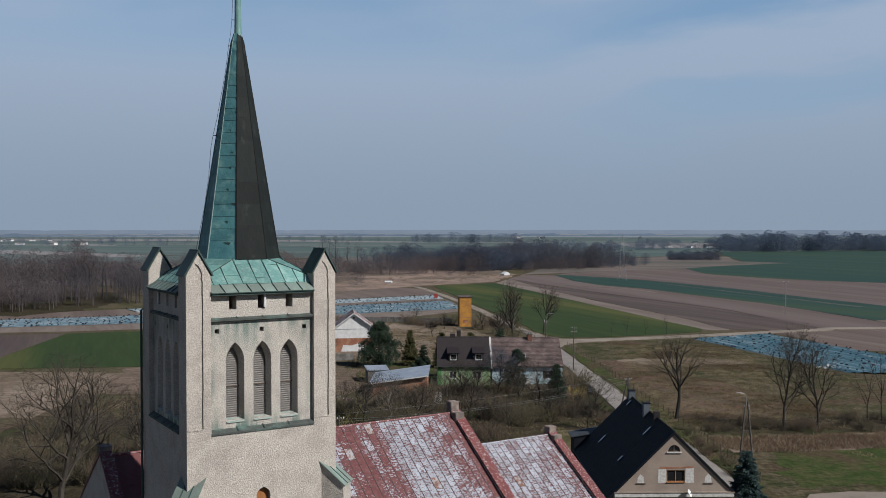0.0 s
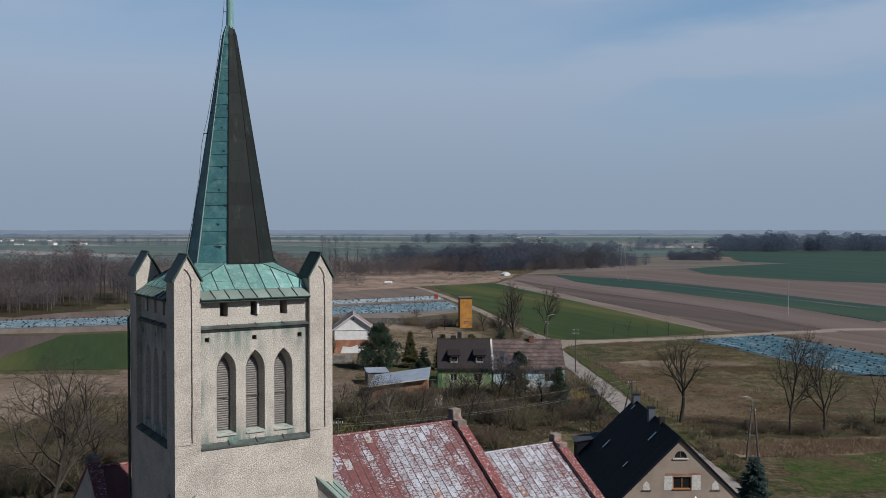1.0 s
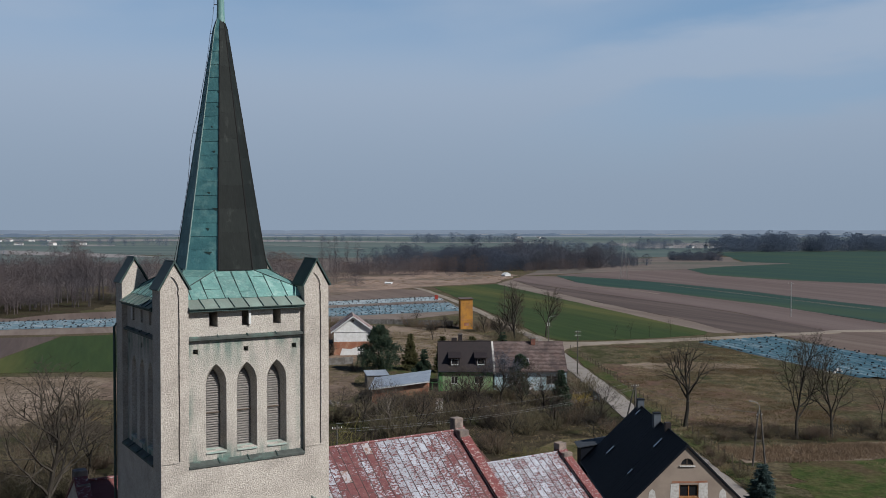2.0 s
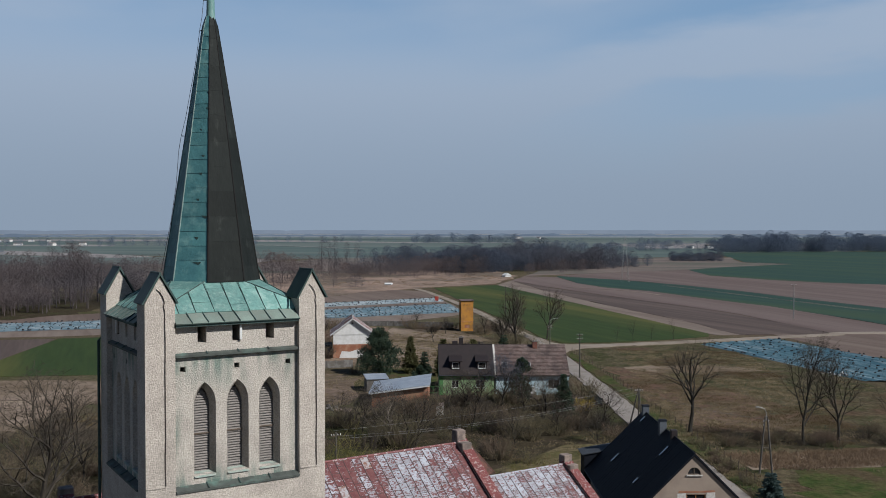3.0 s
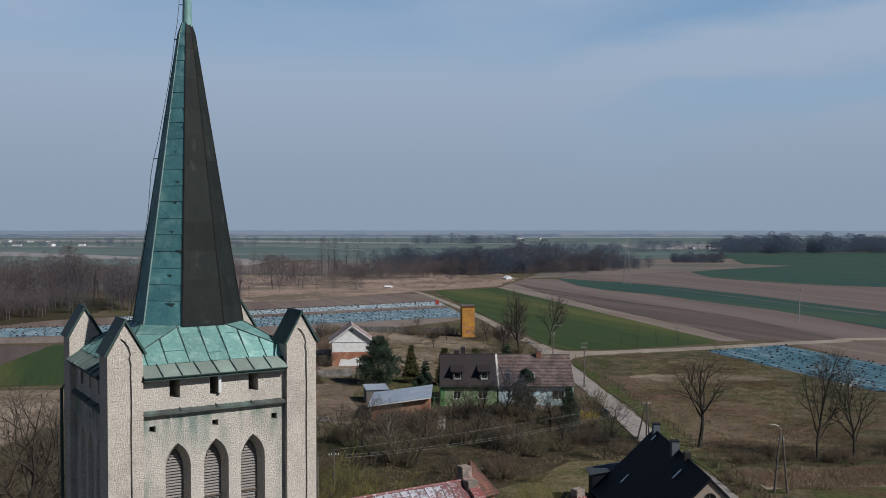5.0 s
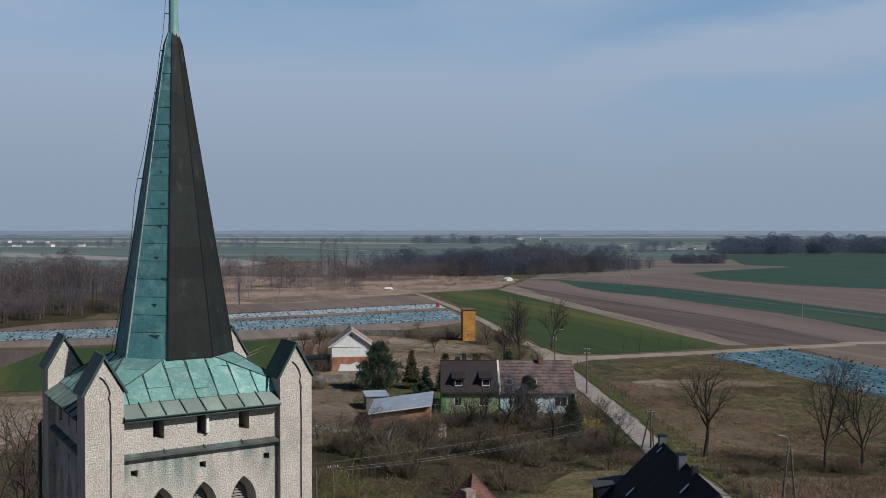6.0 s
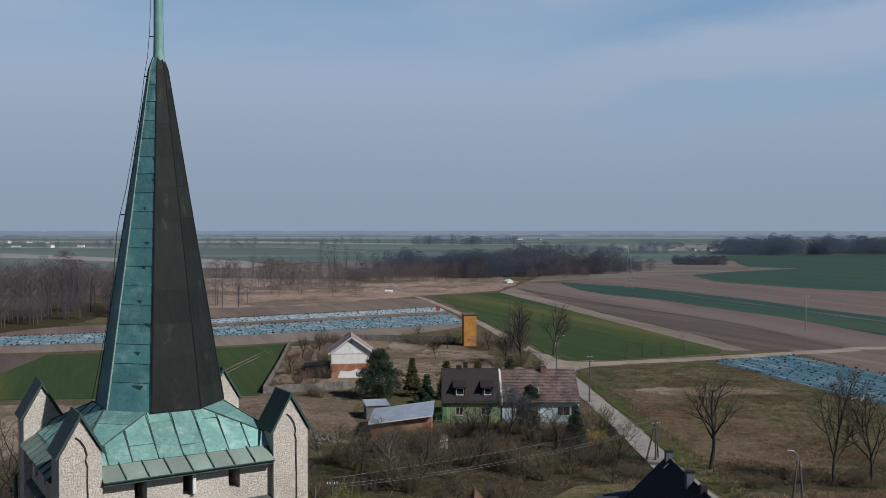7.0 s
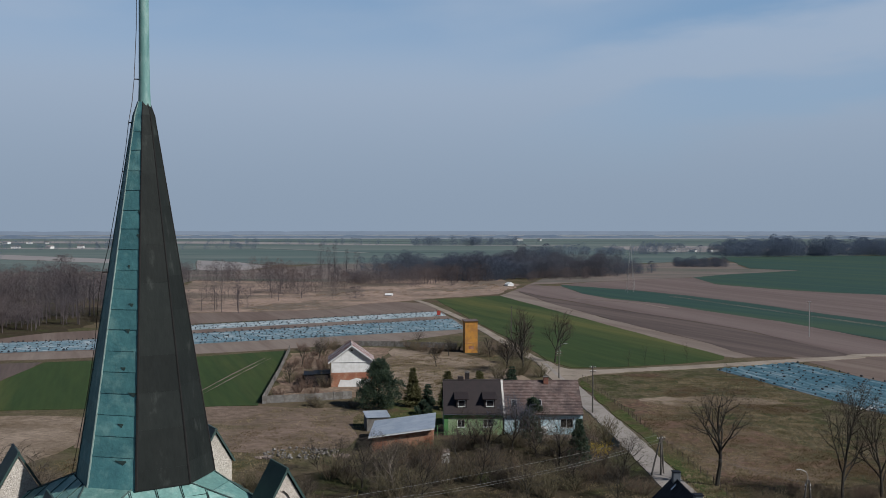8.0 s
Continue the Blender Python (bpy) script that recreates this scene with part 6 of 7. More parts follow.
def transformer_tower():
    t = thing("transformer_tower", pose(6.7, 291.6, 0, 0, 0, 8), "tall narrow ochre transformer tower in dry grass", "transformer tower")
    w = 1.85
    part("tower_wall", pierced(bmesh.new(), rect(-w, w, -0.2, 8.9), [rect(-0.8, 0.8, 1.0, 2.0)], -w, -w + 0.3), YELLOW, t)
    part("tower_body", boxed((-w, -w + 0.3, -0.2), (w, w, 8.9)), YELLOW, t)
    part("grille", boxed((-0.8, -w + 0.1, 1.0), (0.8, -w + 0.16, 2.0)), BRICK, t)
    part("band", boxed((-w - 0.06, -w - 0.06, 2.75), (w + 0.06, w + 0.06, 2.9), 0.02), BRICK, t)
    part("cornice", boxed((-w - 0.15, -w - 0.15, 8.9), (w + 0.15, w + 0.15, 9.15), 0.03), YELLOW, t)
    part("roof", slab(bmesh.new(), [(-w - 0.3, -w - 0.3, 9.2), (w + 0.3, -w - 0.3, 9.2), (w + 0.3, w + 0.3, 9.35), (-w - 0.3, w + 0.3, 9.35)], 0.16), OLD_TILE, t)
    for x in (-0.8, 0, 0.8):
        part("insulator", tube(bmesh.new(), [(x, -w - 0.02, 8.0), (x, -w - 0.3, 8.05)], 0.07, 6), OLD_TILE, t)


transformer_tower()


def garden_pavilion():
    """A small square hut with a steep tiled pyramid roof."""
    h = thing("garden_pavilion", pose(2.7, 122.5, 0, 0, 0, 36), "small garden hut with a red-tiled pyramid roof", "hut")
    r, zb, za = 2.4, 0.95, 4.65
    part("hut_wall", boxed((-2.05, -2.05, -0.2), (2.05, 2.05, zb + 0.2)), BRICK, h)
    for k in range(4):
        m = Matrix.Rotation(math.pi / 2 * k, 4, "Z")
        slope = part("roof_slope", slab(bmesh.new(), [m @ Vector(p) for p in ((-r, -r, zb - 0.06), (r, -r, zb - 0.06), (0.02, -0.02, za - 0.06), (-0.02, -0.02, za - 0.06))], 0.05), TIMBER, h, "red clay tiles")
        n = 12
        for i in range(n):
            t0, t1 = i / n, (i + 1) / n
            a, b = r * (1 - t0) + 0.05, r * (1 - t1)
            z0, z1 = zb + (za - zb) * t0, zb + (za - zb) * t1
            part("tile_course", slab(bmesh.new(), [m @ Vector(p) for p in ((-a, -a, z0 + 0.04), (a, -a, z0 + 0.04), (b, -b, z1), (-b, -b, z1))], 0.06), RED_TILE, slope)
        part("hip_cap", tube(bmesh.new(), [m @ Vector((-r, -r, zb + 0.08)), Vector((0, 0, za + 0.06))], 0.1, 6), RED_TILE, h)


garden_pavilion()

# ---------------------------------------------------------------- poles, wires, fences
def street_lamp(m, height, arm, label, frame_legs=0.0, crossarm=False):
    p = thing("street_lamp", m, label, "street lamp", "street lamps")
    if frame_legs:
        for s in (-1, 1):
            part("leg", tube(bmesh.new(), [(s * frame_legs, 0, -0.3), (s * 0.14, 0, height)], [0.15, 0.10], 8), POLE, p)
        part("brace", tube(bmesh.new(), [(-frame_legs * 0.55, 0, height * 0.45), (frame_legs * 0.55, 0, height * 0.45)], 0.06, 6), POLE, p)
    else:
        part("pole", tube(bmesh.new(), [(0, 0, -0.3), (0, 0, height)], [0.15, 0.10], 8), POLE, p)
    a = arm
    pts = [(0, 0, height - 0.5), (0, 0, height + 0.5), (a * 0.25, 0, height + 0.95), (a * 0.7, 0, height + 1.15), (a, 0, height + 1.2)]
    part("lamp_arm", tube(bmesh.new(), pts, 0.035, 6), GALV, p)
    x0, x1 = sorted((a * 0.92, a * 1.36))
    part("lamp_head", boxed((x0, -0.10, height + 1.14), (x1, 0.10, height + 1.25), 0.03), GALV, p, "pale lamp head")
    if crossarm:
        part("crossarm", boxed((-0.9, -0.06, height - 0.9), (0.9, 0.06, height - 0.78)), TIMBER, p)
        part("crossarm", boxed((-0.9, -0.06, height - 1.6), (0.9, 0.06, height - 1.48)), TIMBER, p)
    for k in range(4):
        s = -1 if k % 2 else 1
        part("insulator", tube(bmesh.new(), [(s * 0.3, 0, height - 0.7 - 0.5 * (k // 2)), (s * 0.3, 0, height - 0.45 - 0.5 * (k // 2))], 0.06, 6), WHITE_PLASTIC, p)
    return p


street_lamp(pose(40.7, 125.5, 0, 0, 0, 2), 7.3, -1.0, "street lamp on two leaning poles by the lane", 0.85)
street_lamp(pose(26.6, 243, 0, 0, 0, 10), 7.2, 1.5, "street lamp on a pole at the crossroads", 0.0, True)


def utility_pole(m, height, label, crossarm=0.9, two=False, mat=None, arms=1):
    p = thing("utility_pole", m, label, "utility pole", "utility poles")
    part("pole", tube(bmesh.new(), [(0, 0, -0.3), (0, 0, height)], [0.15, 0.10], 8), mat or POLE, p)
    if two:
        part("strut", tube(bmesh.new(), [(-1.5, 0.3, -0.3), (-0.1, 0, height - 0.3)], [0.14, 0.10], 8), POLE, p)
        part("strut", tube(bmesh.new(), [(0.9, 0.6, -0.3), (0.1, 0, height - 0.5)], [0.13, 0.10], 8), POLE, p)
    for k in range(arms if crossarm else 0):
        z = height - 0.38 - 0.8 * k
        part("crossarm", boxed((-crossarm, -0.06, z - 0.12), (crossarm, 0.06, z)), TIMBER, p)
        for x in (-crossarm * 0.9, -crossarm * 0.4, crossarm * 0.4, crossarm * 0.9):
            part("insulator", tube(bmesh.new(), [(x, 0, z), (x, 0, z + 0.2)], 0.05, 6), WHITE_PLASTIC, p)
    return p


utility_pole(pose(30.6, 154.7, 0, 0, 0, 20), 5.9, "braced wooden utility pole beside the lane", 0.7, True)
utility_pole(pose(-13.2, 119, 0, 0, 0, 15), 6.7, "wooden utility pole among shrubs", 0.6)
utility_pole(pose(28.0, 201, 0), 9.4, "tall wooden pole beside the blue house and the lane", 0.6, arms=2)
utility_pole(pose(18.6, 290, 0), 13.5, "tall pale pole beside the field track", 0.0)
utility_pole(pose(120, 328.6, 0), 12.0, "slim pole in the ploughed field", 0.9, mat=GALV)
utility_pole(pose(-13.6, 108, 0), 9.0, "thin bare pole behind the church", 0.0)


def wires():
    """Overhead wires sagging between the two poles, and on to the lamp."""
    w = thing("overhead_wires", pose(0, 0, 0), "grey overhead wires sagging between poles", "wires")
    a, b = Vector((-13.2, 119, 6.45)), Vector((30.4, 154.7, 5.55))
    side = Vector((-(b - a).y, (b - a).x, 0)).normalized()
    for off, dz, sag in ((-0.5, -0.45, 1.0), (0.1, -0.25, 1.1), (0.5, 0.35, 0.5)):
        pts = [a.lerp(b, t) + side * off + Vector((0, 0, dz - 4 * sag * t * (1 - t))) for t in (k / 16 for k in range(17))]
        part("wire", tube(bmesh.new(), pts, 0.013, 4), WIRE, w)
    c = Vector((40.7, 125.5, 6.9))
    for off in (-0.3, 0.3):
        pts = [b.lerp(c, t) + Vector((off, 0, -4 * 0.5 * t * (1 - t))) for t in (k / 10 for k in range(11))]
        part("wire", tube(bmesh.new(), pts, 0.012, 4), WIRE, w)


wires()


def concrete_fence(points, label):
    f = thing("concrete_fence", pose(*points[0], 0), label, "fence")
    o = Vector((*points[0], 0))
    panel = None
    for p, q in zip(points, points[1:]):
        a, b = Vector((*p, 0)) - o, Vector((*q, 0)) - o
        n = max(1, round((b - a).length / 2.1))
        ang = math.degrees(math.atan2((b - a).y, (b - a).x))
        step = (b - a).length / n
        for k in range(n):
            m = Matrix.Translation(a.lerp(b, k / n)) @ Matrix.Rotation(radians(ang), 4, "Z")
            part("post", turned(boxed((-0.08, -0.08, -0.2), (0.08, 0.08, 1.75)), m), CONCRETE, f)
            part("panel", turned(boxed((0.09, -0.03, 0.0), (step - 0.09, 0.03, 1.6), 0.01), m), CONCRETE, f)


concrete_fence([(-46.3, 294), (-42, 252), (-38.4, 211), (-28, 214), (-20.5, 217)], "grey concrete panel fence along the green field")
concrete_fence([(-30, 305), (-16, 304), (3, 300)], "low concrete fence behind the dry plot")


def post_fence():
    f = thing("meadow_fence", pose(37, 112, 0), "leaning wooden post-and-wire fence along the meadow", "fence")
    rng = random.Random(6)
    prev = None
    for k in range(46):
        y = k * 2.9
        x = 1.0 + 0.6 * math.sin(y / 40) - y * 0.044
        h = rng.uniform(1.1, 1.4)
        top = (x + rng.uniform(-0.1, 0.1), y + rng.uniform(-0.1, 0.1), h)
        part("post", tube(bmesh.new(), [(x, y, -0.2), top], 0.07, 5), TIMBER, f)
        if prev:
            for z in (0.5, 0.95):
                part("fence_wire", tube(bmesh.new(), [(prev[0], prev[1], z), (x, y, z)], 0.012, 3), CABLE, f)
        prev = (x, y)


post_fence()


def garden_fence():
    f = thing("garden_fence", pose(26.9, 181.5, 0, 0, 0, -86), "dark teal board fence at the garden edge", "fence")
    rng = random.Random(16)
    for k in range(7):
        part("post", boxed((k * 1.8 - 0.06, -0.06, -0.2), (k * 1.8 + 0.06, 0.06, 1.35)), TIMBER, f)
        if k < 6:
            for j in range(8):
                x = k * 1.8 + 0.1 + j * 0.2
                part("board", boxed((x, -0.03, 0.08), (x + 0.17, 0.01, rng.uniform(1.1, 1.3))), FENCE_TEAL, f)


garden_fence()


def outhouse():
    o = thing("outhouse", pose(-0.9, 162.5, 0, 0, 0, 6), "tiny limewashed outhouse among garden shrubs", "outhouse")
    part("wall", boxed((-0.6, -0.6, -0.2), (0.6, 0.6, 1.7), 0.02), BARE_WHITE, o)
    part("door", boxed((0.6, -0.3, 0.0), (0.65, 0.35, 1.5)), TIMBER, o)
    part("roof", slab(bmesh.new(), [(-0.7, -0.7, 1.72), (0.7, -0.7, 1.72), (0.7, 0.75, 1.95), (-0.7, 0.75, 1.95)], 0.06), STONE, o)


outhouse()


def pylon():
    """A far lattice mast in the fields."""
    p = thing("lattice_mast", pose(104, 545, 0), "thin grey lattice power mast in the fields", "power mast")
    h = 27
    for sx in (-1, 1):
        for sy in (-1, 1):
            part("leg", tube(bmesh.new(), [(sx * 2.2, sy * 2.2, -0.3), (sx * 0.5, sy * 0.5, h * 0.8), (0, 0, h)], 0.045, 4), GALV, p)
    bm = bmesh.new()
    n = 9
    for k in range(n):
        z0, z1 = h * 0.8 * k / n, h * 0.8 * (k + 1) / n
        r0, r1 = 2.2 - 1.7 * k / n, 2.2 - 1.7 * (k + 1) / n
        for a, b in (((-r0, -r0), (r1, -r1)), ((r0, -r0), (-r1, -r1)), ((-r0, r0), (-r1, -r1)), ((r0, r0), (r1, -r1))):
            tube(bm, [(*a, z0), (*b, z1)], 0.02, 3)
    part("lattice", bm, GALV, p)
    for z, w in ((h * 0.8, 3.6), (h * 0.9, 2.6)):
        part("crossarm", tube(bmesh.new(), [(-w, 0, z), (w, 0, z)], 0.05, 4), GALV, p)


pylon()


# small far things: white tents or sheds by the reeds, rubble, hut
def far_shelter(m, w, d, h, label):
    s = thing("field_shelter", m, label, "shelter")
    part("shelter_roof", prism(bmesh.new(), [(-w / 2, h * 0.45), (0, h), (w / 2, h * 0.45)], "y", 0, d), WHITE_PLASTIC, s)
    part("shelter_wall", boxed((-w / 2 + 0.2, 0.2, -0.2), (w / 2 - 0.2, d - 0.2, h * 0.45)), WHITE_WALL, s)


far_shelter(pose(41, 600, 0, 0, 0, 30), 5.0, 4.0, 2.4, "white tent-like field shelter by the track")
far_shelter(pose(-28, 517, 0, 0, 0, 80), 3.0, 4.0, 1.3, "low white shelter before the reeds")


def sign_post():
    s = thing("marker_board", pose(-3.0, 402, 0), "small red marker board at the crop edge", "sign")
    part("board", boxed((-0.75, -0.05, 0.5), (0.75, 0.05, 2.3), 0.02), BRIGHT_RED, s)
    part("post", tube(bmesh.new(), [(0, 0.08, -0.2), (0, 0.08, 2.4)], 0.06, 6), TIMBER, s)


BRIGHT_RED = material("red_paint", (0.42, 0.06, 0.04), (0.34, 0.05, 0.035), 2.0, 0.6)
sign_post()


def rubble(name, m, n, r, mat, label, seed):
    rng = random.Random(seed)
    bm = bmesh.new()
    for k in range(n):
        a, d = rng.uniform(0, 6.28), r * math.sqrt(rng.random())
        s = rng.uniform(0.08, 0.30)
        box(bm, (-s, -s * 0.6, -0.05), (s, s * 0.6, s * 0.7), m=Matrix.Translation((d * math.cos(a), 0.6 * d * math.sin(a), rng.uniform(0, 0.25))) @ Euler((rng.uniform(-.5, .5), rng.uniform(-.5, .5), rng.uniform(0, 3))).to_matrix().to_4x4())
    ob = part(name, bm, mat)
    ob.matrix_world = m
    return tagged(ob, label, "rubble", kind="stuff")


rubble("rubble_heap", pose(-24, 168, 0), 130, 6.0, CONCRETE, "heap of broken concrete and stones", 1)
rubble("rubble_heap", pose(5.0, 108, 0), 40, 2.6, BARE_WHITE, "pale stones heaped in the garden", 2)
rubble("earth_heap", pose(-29.5, 165, 0), 30, 1.6, STONE, "heap of brown bricks", 3)
rubble("earth_heap", pose(-17.5, 166, 0), 30, 1.4, STONE, "heap of brown bricks", 4)
rubble("stone_row", pose(84, 205, 0), 30, 4.0, BARE_WHITE, "white stones at the end of the crop film", 5)


def tree_house():
    t = thing("garden_hutch", pose(-2.6, 107.5, 0, 0, 0, 8), "small old wooden hutch on legs among shrubs", "hutch")
    for x in (-0.8, 0.8):
        for y in (-0.5, 0.5):
            part("leg", boxed((x - 0.06, y - 0.06, -0.1), (x + 0.06, y + 0.06, 1.0)), TIMBER, t)
    part("body", boxed((-0.95, -0.65, 1.0), (0.95, 0.65, 2.0), 0.02), TIMBER, t)
    part("roof", slab(bmesh.new(), [(-1.2, -0.9, 2.1), (1.2, -0.9, 2.1), (1.2, 0.9, 2.35), (-1.2, 0.9, 2.35)], 0.08), GREY_ROOF, t)


tree_house()

# ---------------------------------------------------------------- trees and shrubs
class Plant:
    """Collects tapered limbs and slivers as plain lists."""

    def __init__(self, seed):
        self.rng = random.Random(seed)
        self.v, self.f = [], []

    def limb(self, pts, r0, r1, sides):
        o, n = len(self.v), len(pts)
        for i, p in enumerate(pts):
            d = (pts[min(i + 1, n - 1)] - pts[max(i - 1, 0)]).normalized()
            x = d.cross(Vector((0, 0, 1)) if abs(d.z) < 0.9 else Vector((1, 0, 0))).normalized()
            y = d.cross(x)
            r = r0 + (r1 - r0) * i / (n - 1)
            for k in range(sides):
                a = 2 * math.pi * k / sides
                self.v.append(tuple(p + (x * math.cos(a) + y * math.sin(a)) * r))
        for i in range(n - 1):
            for k in range(sides):
                a, b = o + i * sides + k, o + i * sides + (k + 1) % sides
                self.f.append((a, b, b + sides, a + sides))

    def sliver(self, p, q, w):
        d = (q - p)
        s = Vector((self.rng.uniform(-1, 1), self.rng.uniform(-1, 1), self.rng.uniform(-0.4, 0.4))).cross(d)
        if s.length < 1e-6:
            return
        s = s.normalized() * w / 2
        o = len(self.v)
        self.v += [tuple(p - s), tuple(p + s), tuple(q)]
        self.f.append((o, o + 1, o + 2))

    def path(self, p, d, length, n, wander, lift):
        rng, pts = self.rng, [p.copy()]
        d = d.normalized()
        for _ in range(n):
            d = (d + Vector((rng.uniform(-wander, wander), rng.uniform(-wander, wander), rng.uniform(-wander, wander) * 0.7 + lift))).normalized()
            p = p + d * (length / n)
            pts.append(p)
        return pts


def bare_tree(name, seed, height, spread, label, m, trunk_h=0.28, limbs=7, lean=0.0, forks=4, bark=None, thick=0.018, group="bare trees", fine=3, twig=None):
    """A leafless deciduous tree that forks again and again; height and crown radius in metres."""
    t = thing(name, m, label, "tree", group)
    wood, crown = Plant(seed), Plant(seed + 1)
    rng = wood.rng
    r0 = height * thick

    def grow(p, d, length, radius, level):
        n = 5 if level < 2 else (4 if level == 2 else 2)
        plant = wood if level < 3 else crown
        pts = plant.path(p, d, length, n, 0.20 if level < 3 else 0.28, 0.05 if level < 3 else 0.02)
        plant.limb(pts, radius, max(radius * 0.42, 0.010), (7, 5, 4, 3, 3)[level])
        if level == 4:
            for k in range(fine):
                a = pts[0].lerp(pts[2], 0.15 + 0.85 * rng.random())
                e = a + (d.normalized() * 0.8 + Vector((rng.uniform(-1, 1), rng.uniform(-1, 1), rng.uniform(-0.7, 0.7)))) * length * rng.uniform(0.35, 0.75)
                crown.sliver(a, e, 0.026)
            return
        kids = (limbs, forks, forks, forks - 1)[level]
        for k in range(kids):
            g = (trunk_h if level == 0 else 0.30) + (1 - (trunk_h if level == 0 else 0.30)) * (k + 0.25 + 0.7 * rng.random()) / kids
            g = min(g, 0.99)
            i = min(int(g * n), n - 1)
            q = pts[i].lerp(pts[i + 1], g * n - i)
            ahead = (pts[i + 1] - pts[i]).normalized()
            a = k * 2.4 + rng.uniform(-0.7, 0.7)
            side = ahead.orthogonal().normalized()
            side.rotate(Matrix.Rotation(a, 3, ahead))
            open_up = (0.95 - 0.35 * g, 0.85, 0.9, 1.0)[level] * rng.uniform(0.75, 1.25)
            way = ahead + side * open_up
            grow(q, way, length * (0.78 - 0.28 * g if level == 0 else rng.uniform(0.42, 0.66)), radius * (0.60 - 0.22 * g if level == 0 else 0.50), level + 1)
        if level < 3:
            grow(pts[-1], pts[-1] - pts[-2], length * 0.5, max(radius * 0.42, 0.02), level + 1)

    grow(Vector((0, 0, 0)), Vector((lean, 0, 1)), 10.0, r0 * 1.5, 0)
    top = max(v[2] for v in crown.v)
    reach = sorted(math.hypot(v[0], v[1]) for v in crown.v)[int(len(crown.v) * 0.93)]
    sx, sz = spread / reach, height / top
    for plant in (wood, crown):
        plant.v = [(x * sx, y * sx, z * sz - 0.3) for x, y, z in plant.v]
    raw("trunk", wood.v, wood.f, bark or BARK, t)
    raw("crown", crown.v, crown.f, twig or TWIG, t)
    return t


def shrub(name, seed, height, spread, mat, label, m, stems=38, group="shrubs", up=0.9, extra=9):
    """A many-stemmed leafless shrub."""
    t = thing(name, m, label, "shrub", group)
    st, tw = Plant(seed), Plant(seed + 1)
    rng = st.rng
    for k in range(stems):
        a = rng.uniform(0, 6.28)
        r = spread * 0.35 * math.sqrt(rng.random())
        lean = rng.uniform(0.15, 0.9)
        p = Vector((r * math.cos(a), r * math.sin(a), -0.1))
        d = Vector((math.cos(a) * lean, math.sin(a) * lean, up))
        ln = height * rng.uniform(0.6, 1.15)
        pts = st.path(p, d, ln, 4, 0.22, 0.06)
        st.limb(pts, 0.05, 0.012, 3)
        for j in range(extra):
            g = 0.25 + 0.75 * rng.random()
            i = min(int(g * 4), 3)
            q = pts[i].lerp(pts[i + 1], g * 4 - i)
            e = q + ((pts[i + 1] - pts[i]).normalized() * 0.6 + Vector((rng.uniform(-1, 1), rng.uniform(-1, 1), rng.uniform(-0.3, 0.9)))) * ln * rng.uniform(0.14, 0.30)
            tw.sliver(q, e, 0.05)
            for s in range(3):
                u = q.lerp(e, rng.random())
                tw.sliver(u, u + ((e - q).normalized() + Vector((rng.uniform(-1, 1), rng.uniform(-1, 1), rng.uniform(-0.5, 0.7)))) * ln * 0.1, 0.03)
    raw("stem", st.v, st.f, mat, t)
    raw("spray", tw.v, tw.f, mat, t)
    return t


def conifer(name, seed, height, radius, mat, label, m, shape=1.0, group="conifers", density=1.0):
    """Whorls of drooping boughs set with needle sprays round a straight trunk."""
    t = thing(name, m, label, "conifer", group)
    wood, green = Plant(seed), Plant(seed + 1)
    rng = wood.rng
    wood.limb([Vector((0, 0, -0.2)), Vector((0, 0, height * 0.5)), Vector((0, 0, height * 0.98))], height * 0.022, 0.02, 6)
    levels = int(height * 3.0 * density)
    for k in range(levels):
        f = (k + rng.uniform(-0.3, 0.3)) / levels
        z = height * (0.05 + 0.93 * f)
        r = radius * ((1 - f) ** shape + 0.05) * rng.uniform(0.8, 1.12)
        for j in range(13):
            a = rng.uniform(0, 6.28)
            rr = r * rng.uniform(0.5, 1.05)
            p0 = Vector((0, 0, z))
            p1 = Vector((math.cos(a) * rr, math.sin(a) * rr, z + rr * rng.uniform(-0.22, 0.12)))
            wood.limb([p0, p0.lerp(p1, 0.9)], 0.035, 0.01, 3)
            n = max(14, int(rr * 26))
            for s in range(n):
                u = 0.15 + 0.85 * math.sqrt(rng.random())
                q = p0.lerp(p1, u)
                e = q + Vector((rng.uniform(-1, 1), rng.uniform(-1, 1), rng.uniform(-0.55, 0.35))) * (0.34 + 0.12 * rr) + (p1 - p0).normalized() * 0.22
                green.sliver(q, e, 0.20)
    raw("trunk", wood.v, wood.f, BARK, t)
    raw("needles", green.v, green.f, mat, t)
    return t


